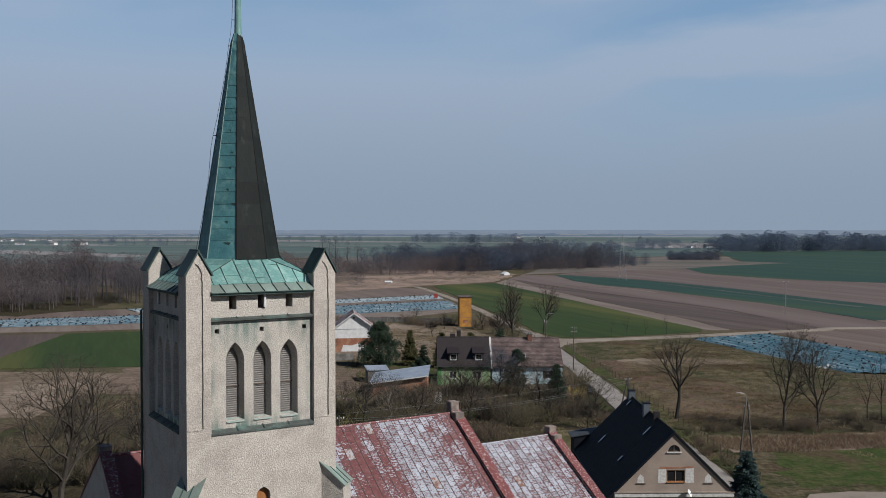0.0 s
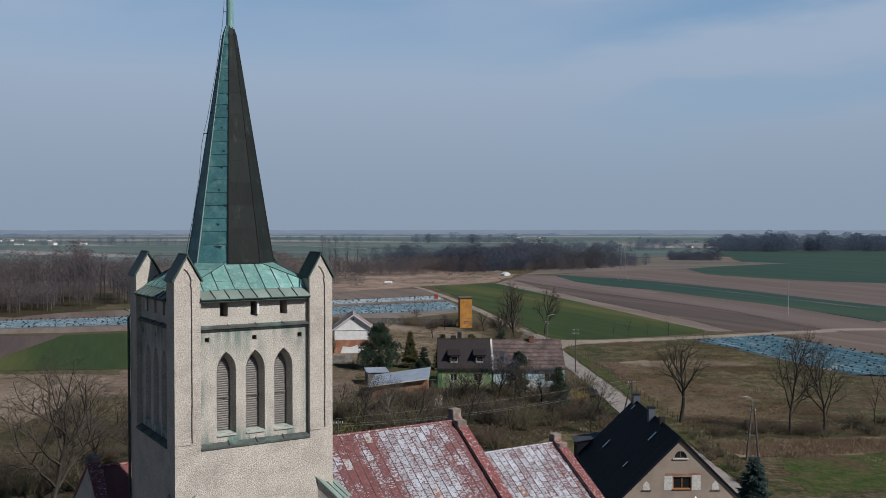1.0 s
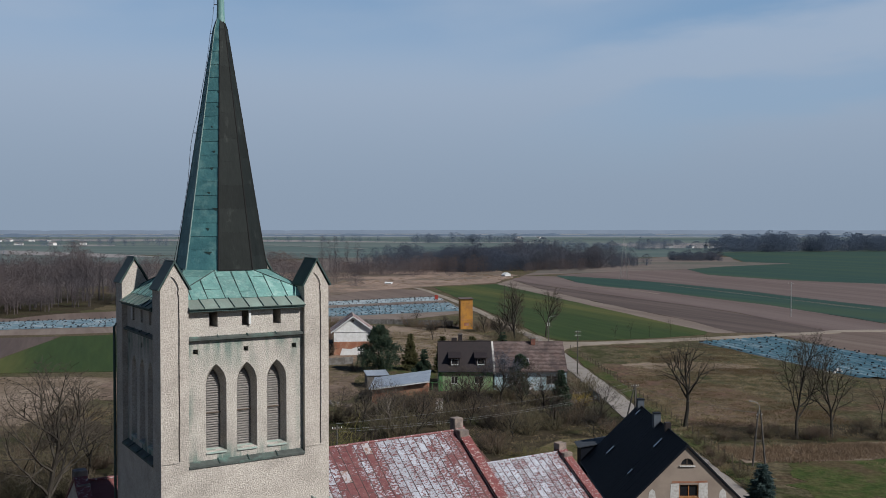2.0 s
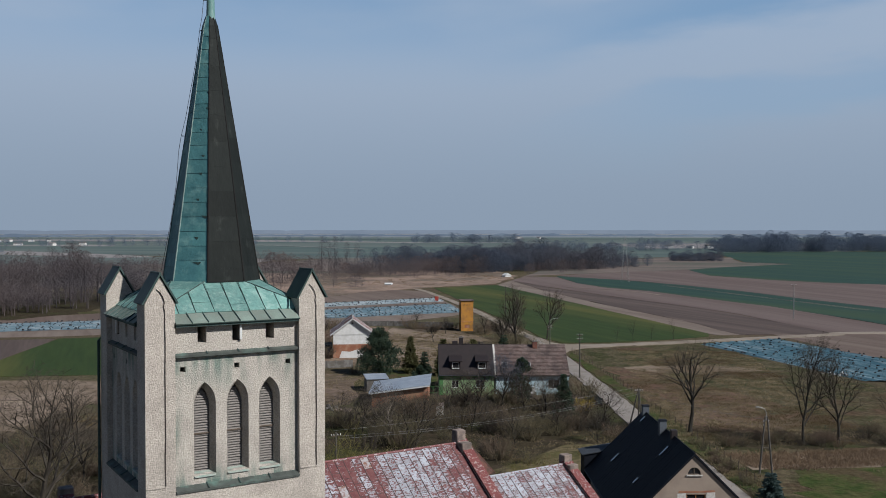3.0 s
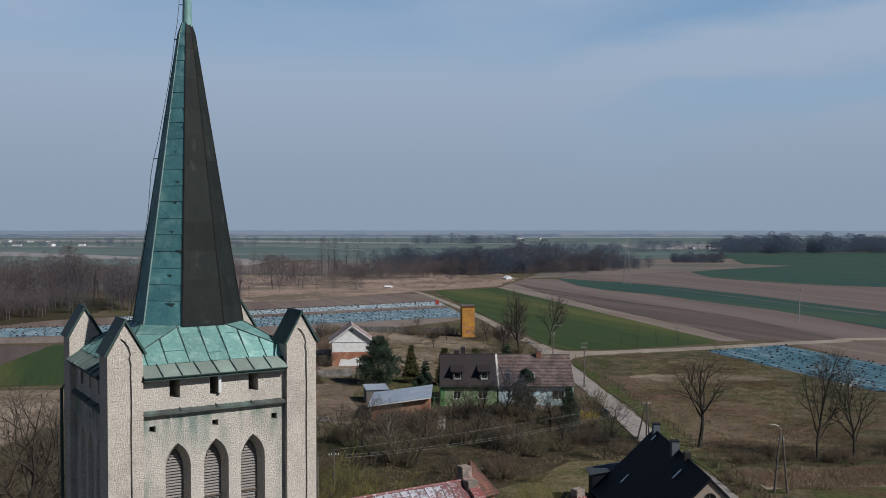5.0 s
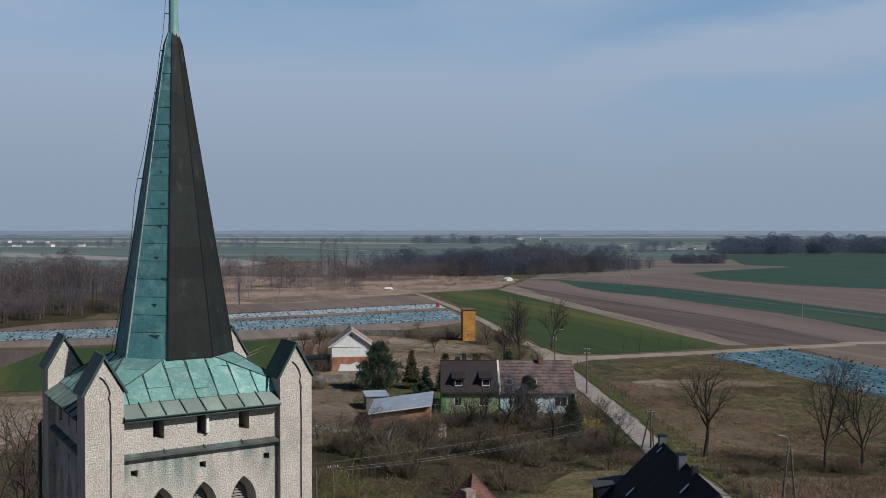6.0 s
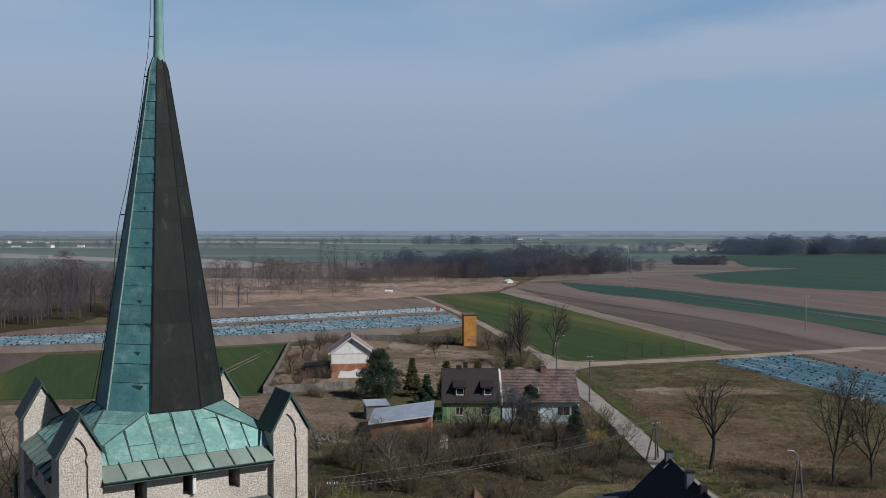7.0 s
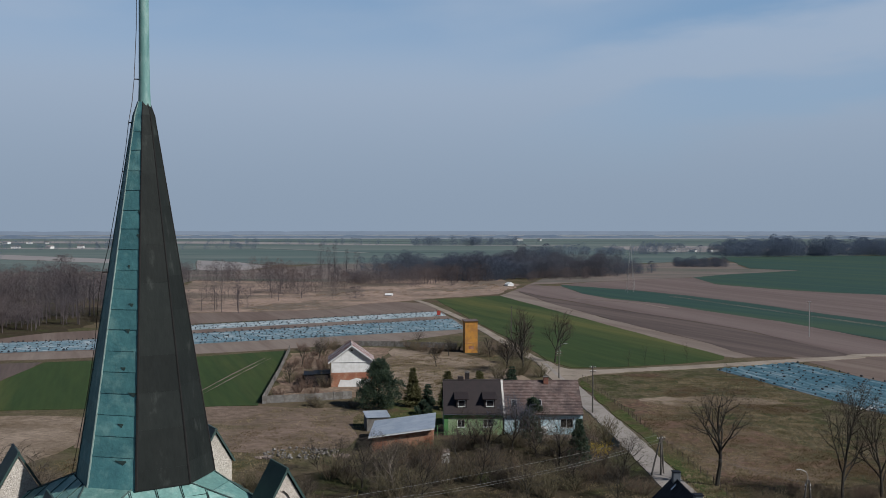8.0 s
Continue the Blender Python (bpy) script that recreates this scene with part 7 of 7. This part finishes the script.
def pine(name, seed, height, radius, mat, label, m, clumps=60, group="conifers"):
    """A broad, many-headed pine: limbs that carry separate cushions of needles."""
    t = thing(name, m, label, "conifer", group)
    wood, green = Plant(seed), Plant(seed + 1)
    rng = wood.rng
    trunk = wood.path(Vector((0, 0, -0.3)), Vector((0, 0, 1)), height * 0.85, 5, 0.08, 0.05)
    wood.limb(trunk, height * 0.03, 0.05, 7)
    for k in range(clumps):
        f = (k + rng.random()) / clumps
        z = height * (0.10 + 0.85 * f)
        r = radius * (min(1.0, 0.72 + 1.5 * f) * (1 - 0.86 * max(0.0, f - 0.18) / 0.82)) * rng.uniform(0.45, 1.05)
        a = rng.uniform(0, 6.28)
        c = Vector((math.cos(a) * r, math.sin(a) * r, z))
        wood.limb([Vector((0, 0, z * 0.85)), c], 0.06, 0.02, 4)
        s = radius * rng.uniform(0.20, 0.34) * (1 - 0.35 * f)
        for j in range(190):
            d = Vector((rng.gauss(0, 1), rng.gauss(0, 1), rng.gauss(0, 0.75))).normalized()
            p = c + d * s * rng.uniform(0.35, 0.9)
            green.sliver(p, p + (d + Vector((0, 0, 0.35))) * rng.uniform(0.22, 0.42), 0.17)
    raw("trunk", wood.v, wood.f, BARK, t)
    raw("needles", green.v, green.f, mat, t)
    return t


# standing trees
left = bare_tree("bare_tree", 101, 18.8, 7.6, "big bare deciduous tree with forked limbs beside the church", pose(-42.6, 104, 0, 0, 0, 40), 0.16, 10, forks=4, thick=0.012, fine=6, bark=BARK_LIT)
c = copy_thing(left, pose(-36.0, 116, 0, 0, 0, 250) @ Matrix.Diagonal((0.72, 0.72, 0.66, 1)))
tagged(c, "smaller bare tree in brown scrub beside the church")
mid = bare_tree("bare_tree", 111, 15.4, 5.4, "bare roadside tree with a straight trunk in the meadow", pose(37.2, 149.4, 0), 0.50, 7, forks=3, thick=0.018, fine=4)
r2 = bare_tree("bare_tree", 121, 17.0, 4.9, "bare leaning tree at the meadow edge", pose(51.6, 141.5, 0), 0.28, 8, 0.10, thick=0.013, fine=4)
bare_tree("bare_tree", 131, 15.6, 5.0, "bare forked tree at the meadow edge", pose(56.6, 141.3, 0), 0.26, 8, 0.14, thick=0.013, fine=4)
b1 = bare_tree("bare_tree", 141, 18.0, 4.6, "tall bare tree behind the blue house", pose(18.6, 250, 0), 0.32, 9)
b2 = bare_tree("bare_tree", 151, 15.0, 4.8, "bare tree at the crossroads", pose(28.9, 270, 0), 0.26, 8)
c = copy_thing(b1, pose(15.0, 258, 0, 0, 0, 100) @ Matrix.Diagonal((0.7, 0.7, 0.5, 1)))
tagged(c, "low bare tree behind the pale blue house")
c = copy_thing(b2, pose(20.0, 268, 0, 0, 0, 190) @ Matrix.Diagonal((0.7, 0.7, 0.6, 1)))
tagged(c, "low bare tree by the field track")
sapling = bare_tree("bare_tree", 171, 14.0, 3.6, "slim young bare tree in the scrub", pose(-36, 282, -6), 0.3, 4, forks=2, thick=0.010, fine=2)
for x, y, s, a in ((66.2, 146, 0.85, 40), (69.4, 148, 0.95, 120), (73, 151, 0.8, 200), (47, 262, 0.42, 10), (52.2, 266, 0.5, 70), (64.0, 268.5, 0.5, 140), (67.5, 245, 0.38, 200), (58, 269, 0.4, 260),
                   (-35, 272, 0.5, 30), (-38, 262, 0.42, 80), (-9, 300, 0.42, 130), (0.5, 283, 0.4, 220), (12, 281, 0.45, 260), (-3, 262, 0.35, 300),
                   (-37, 236, 0.4, 15), (-44, 120, 0.6, 10), (-33, 132, 0.55, 60), (-52, 128, 0.6, 110)):
    thin = x > 40
    c = copy_thing(sapling if thin else mid, pose(x, y, 0, 0, 0, a) @ Matrix.Diagonal((s, s, s * 0.9, 1)))
    tagged(c, "small bare tree in rough grass")
# garden trees in front of the twin houses
g1 = bare_tree("bare_tree", 161, 8.6, 4.8, "spreading bare fruit tree in the overgrown garden", pose(-4.2, 140, 0), 0.10, 9, fine=4)
for x, y, s, a in ((6, 168, 0.95, 40), (-12.5, 148, 1.0, 33), (16.5, 161, 1.0, 250), (24.5, 152, 0.85, 20), (1.0, 162, 0.8, 150), (13.5, 166, 0.85, 200), (-9, 152, 0.75, 20), (17, 150, 0.7, 260), (4, 150, 0.8, 310), (10, 141, 0.62, 120),
                   (14, 172.5, 0.9, 15), (3.5, 171.5, 0.9, 222), (19, 168, 0.8, 300), (-17.5, 160, 0.6, 10), (22, 142, 0.6, 70), (5.2, 112, 0.55, 30), (-20, 158, 0.6, 200), (-25, 150, 0.55, 100)):
    copy_thing(g1, pose(x, y, 0, 0, 0, a) @ Matrix.Diagonal((s, s, s, 1)))

bare_tree("bare_tree", 167, 10.4, 3.7, "dense dark bare tree before the twin houses", pose(9.9, 167.5, 0), 0.34, 10, thick=0.016, fine=9, twig=TWIG_DARK)
bare_tree("bare_tree", 165, 9.2, 5.6, "spreading fruit tree with pale sunlit limbs in the garden", pose(-7.2, 142.5, 0), 0.12, 10, bark=FRUIT_BARK_LIT, thick=0.016, fine=4)

# shrubs: a few kinds, set out in thickets
s_brown = shrub("shrub", 201, 3.4, 3.2, TWIG_OLIVE, "tangled leafless brown shrub", pose(8, 156, 0), 34)
s_red = shrub("shrub", 211, 2.6, 3.0, TWIG, "low reddish leafless shrub", pose(-4, 166, 0), 30)
s_yellow = shrub("willow_shrub", 221, 7.4, 5.2, TWIG_YELLOW, "yellow-green budding willow shrub", pose(-10.5, 110, 0), 46, "willows", 0.8)
copy_thing(s_yellow, pose(-14.6, 113, -0.2, 0, 0, 90))
copy_thing(s_yellow, pose(-7.0, 113, -1.2, 0, 0, 200))
copy_thing(s_yellow, pose(10.2, 117, 0, 0, 0, 130) @ Matrix.Diagonal((0.6, 0.6, 0.55, 1)))
rng = random.Random(77)
thickets = [((-12, 128), (13, 150), 26), ((-26, 104), (-2, 122), 22), ((-6, 150), (24, 176), 42), ((-32, 120), (-14, 150), 16), ((17, 143), (26, 168), 11), ((-24, 150), (-8, 166), 10), ((22, 172), (26, 180), 4),
            ((-40, 228), (-28, 300), 16), ((8, 275), (24, 292), 10), ((-60, 106), (-33, 140), 60), ((35.4, 114), (37.0, 150), 16, 0.4), ((58, 139), (84, 150), 26, 0.55), ((40, 139.5), (60, 147), 34, 0.5), ((-12, 284), (4, 298), 10),
            ((12, 236), (24, 262), 10), ((-30, 205), (-18, 212), 4), ((-13, 158), (-1, 167), 16), ((4, 172), (16, 177), 10)]
for (x0, y0), (x1, y1), n, *low in thickets:
    for k in range(n):
        src = s_brown if rng.random() < 0.62 else s_red
        s = rng.uniform(0.55, 1.15) * (low[0] if low else 1.0)
        copy_thing(src, pose(rng.uniform(x0, x1), rng.uniform(y0, y1), 0, 0, 0, rng.uniform(0, 360)) @ Matrix.Diagonal((s, s, s * rng.uniform(0.8, 1.15), 1)))
s_dead = shrub("dead_shrub", 241, 2.6, 2.8, TWIG_RED, "tan-red dead scrub with dry stems", pose(-33, 224, 0), 34, "dead shrubs")
for k in range(40):
    s = rng.uniform(0.45, 1.05)
    y = rng.uniform(218, 300)
    copy_thing(s_dead, pose(rng.uniform(-37 - (y - 214) * 0.085, -28), y, 0, 0, 0, rng.uniform(0, 360)) @ Matrix.Diagonal((s, s, s * rng.uniform(0.7, 1.1), 1)))
bloom = shrub("flowering_shrub", 231, 2.2, 2.6, YELLOW_BLOOM, "yellow-flowering shrub by the garden", pose(23.4, 165.5, 0), 30, "flowering shrubs")
copy_thing(bloom, pose(21.4, 166.5, -0.2, 0, 0, 90))

# conifers
pine("pine_tree", 301, 9.8, 5.3, NEEDLE, "broad dark green pine beside the white house", pose(-14.0, 206.5, 0), 85)
fir = conifer("fir_tree", 311, 8.2, 2.1, NEEDLE_OLIVE, "olive green fir in the garden", pose(-7.3, 208, 0), density=1.7)
conifer("fir_tree", 321, 4.6, 1.6, NEEDLE, "small dark fir in the garden", pose(-4.3, 209.5, 0), 0.8)
conifer("fir_tree", 331, 8.7, 2.5, NEEDLE, "dark fir behind the blue house", pose(12.6, 206, 0), 0.8)
conifer("fir_tree", 341, 7.9, 2.0, NEEDLE_OLIVE, "olive fir behind the green house", pose(-0.3, 205, 0), 0.6, density=1.5)
conifer("fir_tree", 351, 7.8, 2.0, NEEDLE_OLIVE, "olive fir behind the green house", pose(6.1, 206, 0), 0.6, density=1.5)
conifer("spruce_tree", 361, 7.6, 2.1, NEEDLE, "slim dark spruce in the overgrown garden", pose(19.4, 160, 0), density=1.5)
conifer("spruce_tree", 371, 6.4, 2.3, NEEDLE_BLUE, "blue-green spruce beside the lane", pose(33.2, 102.2, 0), 0.9, density=1.5)
pine("pine_tree", 381, 8.0, 3.1, NEEDLE, "bluish pine before the blue house", pose(13.7, 174.5, 0), 36)
pine("thuja", 391, 2.6, 1.8, NEEDLE, "low dark evergreen in the garden", pose(-5.2, 200, 0), 24)


# ---------------------------------------------------------------- woods and grass as stuff
def template(seed, height, spread, n, w, low=0.18, size=0.07):
    """One far tree as arrays of triangles: a trunk, a few limbs and a cloud of short twigs."""
    p = Plant(seed)
    rng = p.rng
    lean = rng.uniform(-0.6, 0.6)
    p.limb([Vector((0, 0, -0.2)), Vector((lean * 0.4, 0, height * 0.5)), Vector((lean, 0, height * 0.85))], height * 0.012, 0.05, 4)
    for k in range(7):
        a, z = rng.uniform(0, 6.28), height * rng.uniform(0.3, 0.6)
        p.sliver(Vector((0, 0, z)), Vector((math.cos(a) * spread * 0.7, math.sin(a) * spread * 0.7, z + height * 0.25)), height * 0.014)
    for k in range(n):
        f = rng.random() ** 0.8
        z = height * (low + (0.96 - low) * f)
        a = rng.uniform(0, 6.28)
        r = spread * math.sqrt(rng.random()) * math.sqrt(max(0.03, 1 - (1.85 * (f - 0.46)) ** 2))
        q = Vector((math.cos(a) * r, math.sin(a) * r, z))
        d = Vector((math.cos(a) * 0.5 + rng.uniform(-0.8, 0.8), math.sin(a) * 0.5 + rng.uniform(-0.8, 0.8), rng.uniform(-0.2, 0.9)))
        p.sliver(q, q + d * height * size * rng.uniform(0.6, 1.3), w * rng.uniform(0.6, 1.4))
    v = np.array(p.v)
    tri = []
    for f in p.f:
        tri.append(f[:3])
        if len(f) == 4:
            tri.append((f[0], f[2], f[3]))
    return v, np.array(tri)


def scatter(name, spots, kinds, mat, label, category, clump=45.0):
    """Merge many far trees into one mesh. spots: x, y, scale, height scale."""
    vs, fs, o = [], [], 0
    rng = np.random.RandomState(len(spots))
    for x, y, s, h in spots:
        v, f = kinds[rng.randint(len(kinds))]
        if clump:
            h *= 0.85 + 0.55 * noise.noise((x / clump, y / clump, 0.5))
        a = rng.uniform(0, 2 * np.pi)
        c, n = np.cos(a), np.sin(a)
        w = np.empty_like(v)
        w[:, 0] = (v[:, 0] * c - v[:, 1] * n) * s + x
        w[:, 1] = (v[:, 0] * n + v[:, 1] * c) * s + y
        w[:, 2] = v[:, 2] * s * h
        vs.append(w)
        fs.append(f + o)
        o += len(v)
    vs, fs = np.concatenate(vs), np.concatenate(fs)
    data = bpy.data.meshes.new(name)
    data.vertices.add(len(vs))
    data.vertices.foreach_set("co", vs.ravel())
    data.loops.add(len(fs) * 3)
    data.loops.foreach_set("vertex_index", fs.ravel())
    data.polygons.add(len(fs))
    data.polygons.foreach_set("loop_start", np.arange(0, len(fs) * 3, 3))
    data.update(calc_edges=True)
    return tagged(mesh_object(name, data, mat), label, category, kind="stuff")


def spots_in(a, b, width, n, rng, lo=0.8, hi=1.2):
    """Random spots in a band from a to b."""
    a, b = Vector(a), Vector(b)
    side = Vector((-(b - a).y, (b - a).x)).normalized()
    out = []
    for _ in range(n):
        p = a.lerp(b, rng.random()) + side * width * (rng.random() - 0.5)
        out.append((p.x, p.y, rng.uniform(lo, hi), rng.uniform(0.85, 1.15)))
    return out


rng = random.Random(501)
near_kinds = [template(510 + k, 17, 4.4, 800, 0.085, 0.24, 0.048) for k in range(5)]
far_kinds = [template(530 + k, 16, 6.0, 900, 0.19, 0.02, 0.041) for k in range(5)]
forest_kinds = [template(590 + k, 16, 7.0, 620, 0.58, 0.02, 0.046) for k in range(4)]
mist_kinds = [template(560 + k, 16, 7.0, 270, 0.48, 0.02, 0.05) for k in range(4)]
thin_kinds = [template(550 + k, 15, 4.6, 1500, 0.055, 0.10, 0.045) for k in range(4)]
scrub_kinds = [template(600 + k, 14, 5.6, 950, 0.10, 0.0, 0.05) for k in range(4)]
scatter("wood", spots_in((-230, 345), (-125, 395), 45, 180, rng) + spots_in((-220, 322), (-146, 356), 30, 110, rng, 0.8, 1.05) + spots_in((-300, 360), (-150, 460), 90, 220, rng), near_kinds, TWIG_GREY, "leafless wood beyond the film-covered field", "wood")
scatter("wood", spots_in((-130, 415), (-84, 442), 16, 12, rng, 0.6, 1.0) + spots_in((-110, 470), (-60, 520), 50, 12, rng, 0.5, 0.9), thin_kinds, TWIG_GREY, "thin row of leafless trees in the reeds", "trees")
scatter("wood", spots_in((-280, 600), (-80, 690), 60, 150, rng, 0.6, 0.95) + spots_in((-110, 540), (-40, 600), 60, 26, rng, 0.5, 0.9) + spots_in((-60, 625), (10, 670), 70, 130, rng, 0.7, 1.0), scrub_kinds, TWIG_GREY, "brown leafless wood behind the reed bed", "wood")
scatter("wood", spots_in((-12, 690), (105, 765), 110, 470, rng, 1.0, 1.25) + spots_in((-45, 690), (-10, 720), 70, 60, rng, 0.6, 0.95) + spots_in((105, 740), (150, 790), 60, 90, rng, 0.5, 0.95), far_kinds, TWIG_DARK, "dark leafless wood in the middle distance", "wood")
scatter("wood", spots_in((60, 690), (130, 730), 40, 60, rng, 0.4, 0.7) + spots_in((20, 660), (100, 700), 30, 50, rng, 0.35, 0.6), scrub_kinds, TWIG_GREY, "low scrub at the edge of the wood", "scrub")
round_kinds = [template(570 + k, 18, 8.0, 3000, 0.17, 0.0, 0.045) for k in range(3)]
scatter("round_trees", [(-90, 532, 1.0, 1.05), (-80, 528, 0.85, 0.95), (-98, 545, 0.9, 1.0), (-72, 540, 0.7, 0.9), (-46, 498, 0.66, 0.95), (-58, 560, 0.6, 1.0), (-18, 590, 0.6, 0.9), (4, 602, 0.55, 0.9),
                        (18, 612, 0.5, 1.0), (58, 640, 0.5, 0.8), (84, 664, 0.55, 0.9), (100, 680, 0.5, 0.9), (-130, 470, 0.6, 0.9), (-118, 440, 0.5, 0.9)], round_kinds, TWIG_GREY, "rounded leafless thickets in the reeds", "trees")
poplars = [template(580 + k, 25, 2.8, 480, 0.10, 0.16, 0.05) for k in range(3)]
scatter("poplars", [(-82, 640, 1.0, 1.05), (-78, 646, 0.95, 1.0), (-73, 638, 1.05, 1.0), (-66, 650, 0.9, 1.0), (-60, 660, 0.95, 0.9), (-104, 620, 0.7, 0.9), (-96, 420, 0.6, 1.0), (-90, 424, 0.55, 1.0), (-88, 416, 0.62, 1.0), (-101, 428, 0.58, 1.0)],
        poplars, TWIG_GREY, "slim bare poplars", "trees", 0)
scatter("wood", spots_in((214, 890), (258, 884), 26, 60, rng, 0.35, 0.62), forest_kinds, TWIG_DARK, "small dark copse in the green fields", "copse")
scatter("wood", spots_in((345, 1225), (900, 1330), 100, 420, rng, 1.15, 1.5), forest_kinds, TWIG_HAZED, "far leafless forest beyond the green field", "forest")
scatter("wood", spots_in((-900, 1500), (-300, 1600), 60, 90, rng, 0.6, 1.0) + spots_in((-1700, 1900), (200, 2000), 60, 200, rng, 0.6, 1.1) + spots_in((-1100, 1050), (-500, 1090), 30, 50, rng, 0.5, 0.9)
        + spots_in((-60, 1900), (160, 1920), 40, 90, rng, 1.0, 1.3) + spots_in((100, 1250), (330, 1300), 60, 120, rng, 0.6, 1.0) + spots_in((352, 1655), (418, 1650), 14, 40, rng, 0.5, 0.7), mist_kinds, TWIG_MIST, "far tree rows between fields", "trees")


def tuft(seed, n, height, spread, w):
    p = Plant(seed)
    r = p.rng
    for k in range(n):
        a, d = r.uniform(0, 6.28), spread * math.sqrt(r.random())
        q = Vector((d * math.cos(a), d * math.sin(a), -0.02))
        p.sliver(q, q + Vector((r.uniform(-.9, .9), r.uniform(-.9, .9), 1)) * height * r.uniform(0.5, 1.1), w)
    return np.array(p.v), np.array(p.f)


tufts = [tuft(601 + k, 34, 0.26, 1.1, 0.15) for k in range(5)]
sp = []
for a, b, width, n in (((47, 142), (60, 245), 30, 2300), ((37, 118), (38, 200), 4, 300), ((-5, 212), (0, 285), 28, 1000), ((-50, 150), (-16, 205), 30, 900), ((-8, 128), (24, 150), 20, 300), ((55, 120), (80, 200), 30, 150)):
    sp += spots_in(a, b, width, n, rng, 0.5, 1.3)
scatter("grass_tufts", sp, tufts, STRAW, "dry grass tufts over rough ground", "grass")
pale_tufts = [tuft(611 + k, 30, 0.5, 1.2, 0.16) for k in range(4)]
scatter("bleached_tufts", spots_in((39.5, 131), (84, 137), 8, 900, rng, 0.5, 1.2), pale_tufts, REED_BLADE, "tall bleached grass along the meadow", "grass")
reeds = [tuft(621 + k, 34, 1.8, 3.2, 0.25) for k in range(4)]
sp = spots_in((-100, 440), (40, 610), 60, 420, rng, 0.2, 0.5)
scatter("reeds", sp, reeds, REED_BLADE, "tawny dry reeds", "reeds")


# ---------------------------------------------------------------- far distance
def skyline(radius, base, swell, seed, mat, label, gap):
    """A low uneven wooded skyline far beyond everything, glowing in place of haze."""
    verts, faces = [], []
    n = 420
    for i in range(n + 1):
        a = radians(25 + 130 * i / n)
        h = base + swell * noise.noise((i * 0.16, seed, 0)) + swell * 0.7 * noise.noise((i * 0.37, seed + 5, 0)) + 2.0 * noise.noise((i * 1.3, seed, 2))
        h = max(gap, h)
        for r, z in ((radius, -2), (radius, h * 0.75), (radius + 15, h), (radius + 60, h), (radius + 60, -2)):
            verts.append((r * math.cos(a), 60 + r * math.sin(a), z))
    for i in range(n):
        for k in range(4):
            o = i * 5 + k
            faces.append((o, o + 5, o + 6, o + 1))
    return tagged(raw("backdrop", verts, faces, mat), label, "skyline", kind="structure")


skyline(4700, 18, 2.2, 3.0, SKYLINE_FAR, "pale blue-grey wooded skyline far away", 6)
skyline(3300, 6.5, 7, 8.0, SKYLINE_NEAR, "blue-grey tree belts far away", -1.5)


def far_farm(x, y, n, seed):
    rng = random.Random(seed)
    for k in range(n):
        w, d, h = rng.uniform(7, 14), rng.uniform(8, 12), rng.uniform(5, 7.5)
        f = thing("far_farmhouse", pose(x + rng.uniform(-60, 60), y + rng.uniform(-30, 30), 0, 0, 0, rng.uniform(-30, 30)), "white far farm building among trees", "house", "far farm buildings")
        part("wall", boxed((-w / 2, 0, -0.2), (w / 2, d, h * 0.62)), WHITE_WALL, f)
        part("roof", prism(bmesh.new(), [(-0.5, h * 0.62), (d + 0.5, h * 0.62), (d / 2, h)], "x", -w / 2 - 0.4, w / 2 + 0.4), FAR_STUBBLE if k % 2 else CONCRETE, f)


far_farm(372, 1420, 6, 1)
far_farm(-690, 1620, 3, 2)
far_farm(250, 2600, 3, 3)
far_farm(-930, 2080, 4, 4)
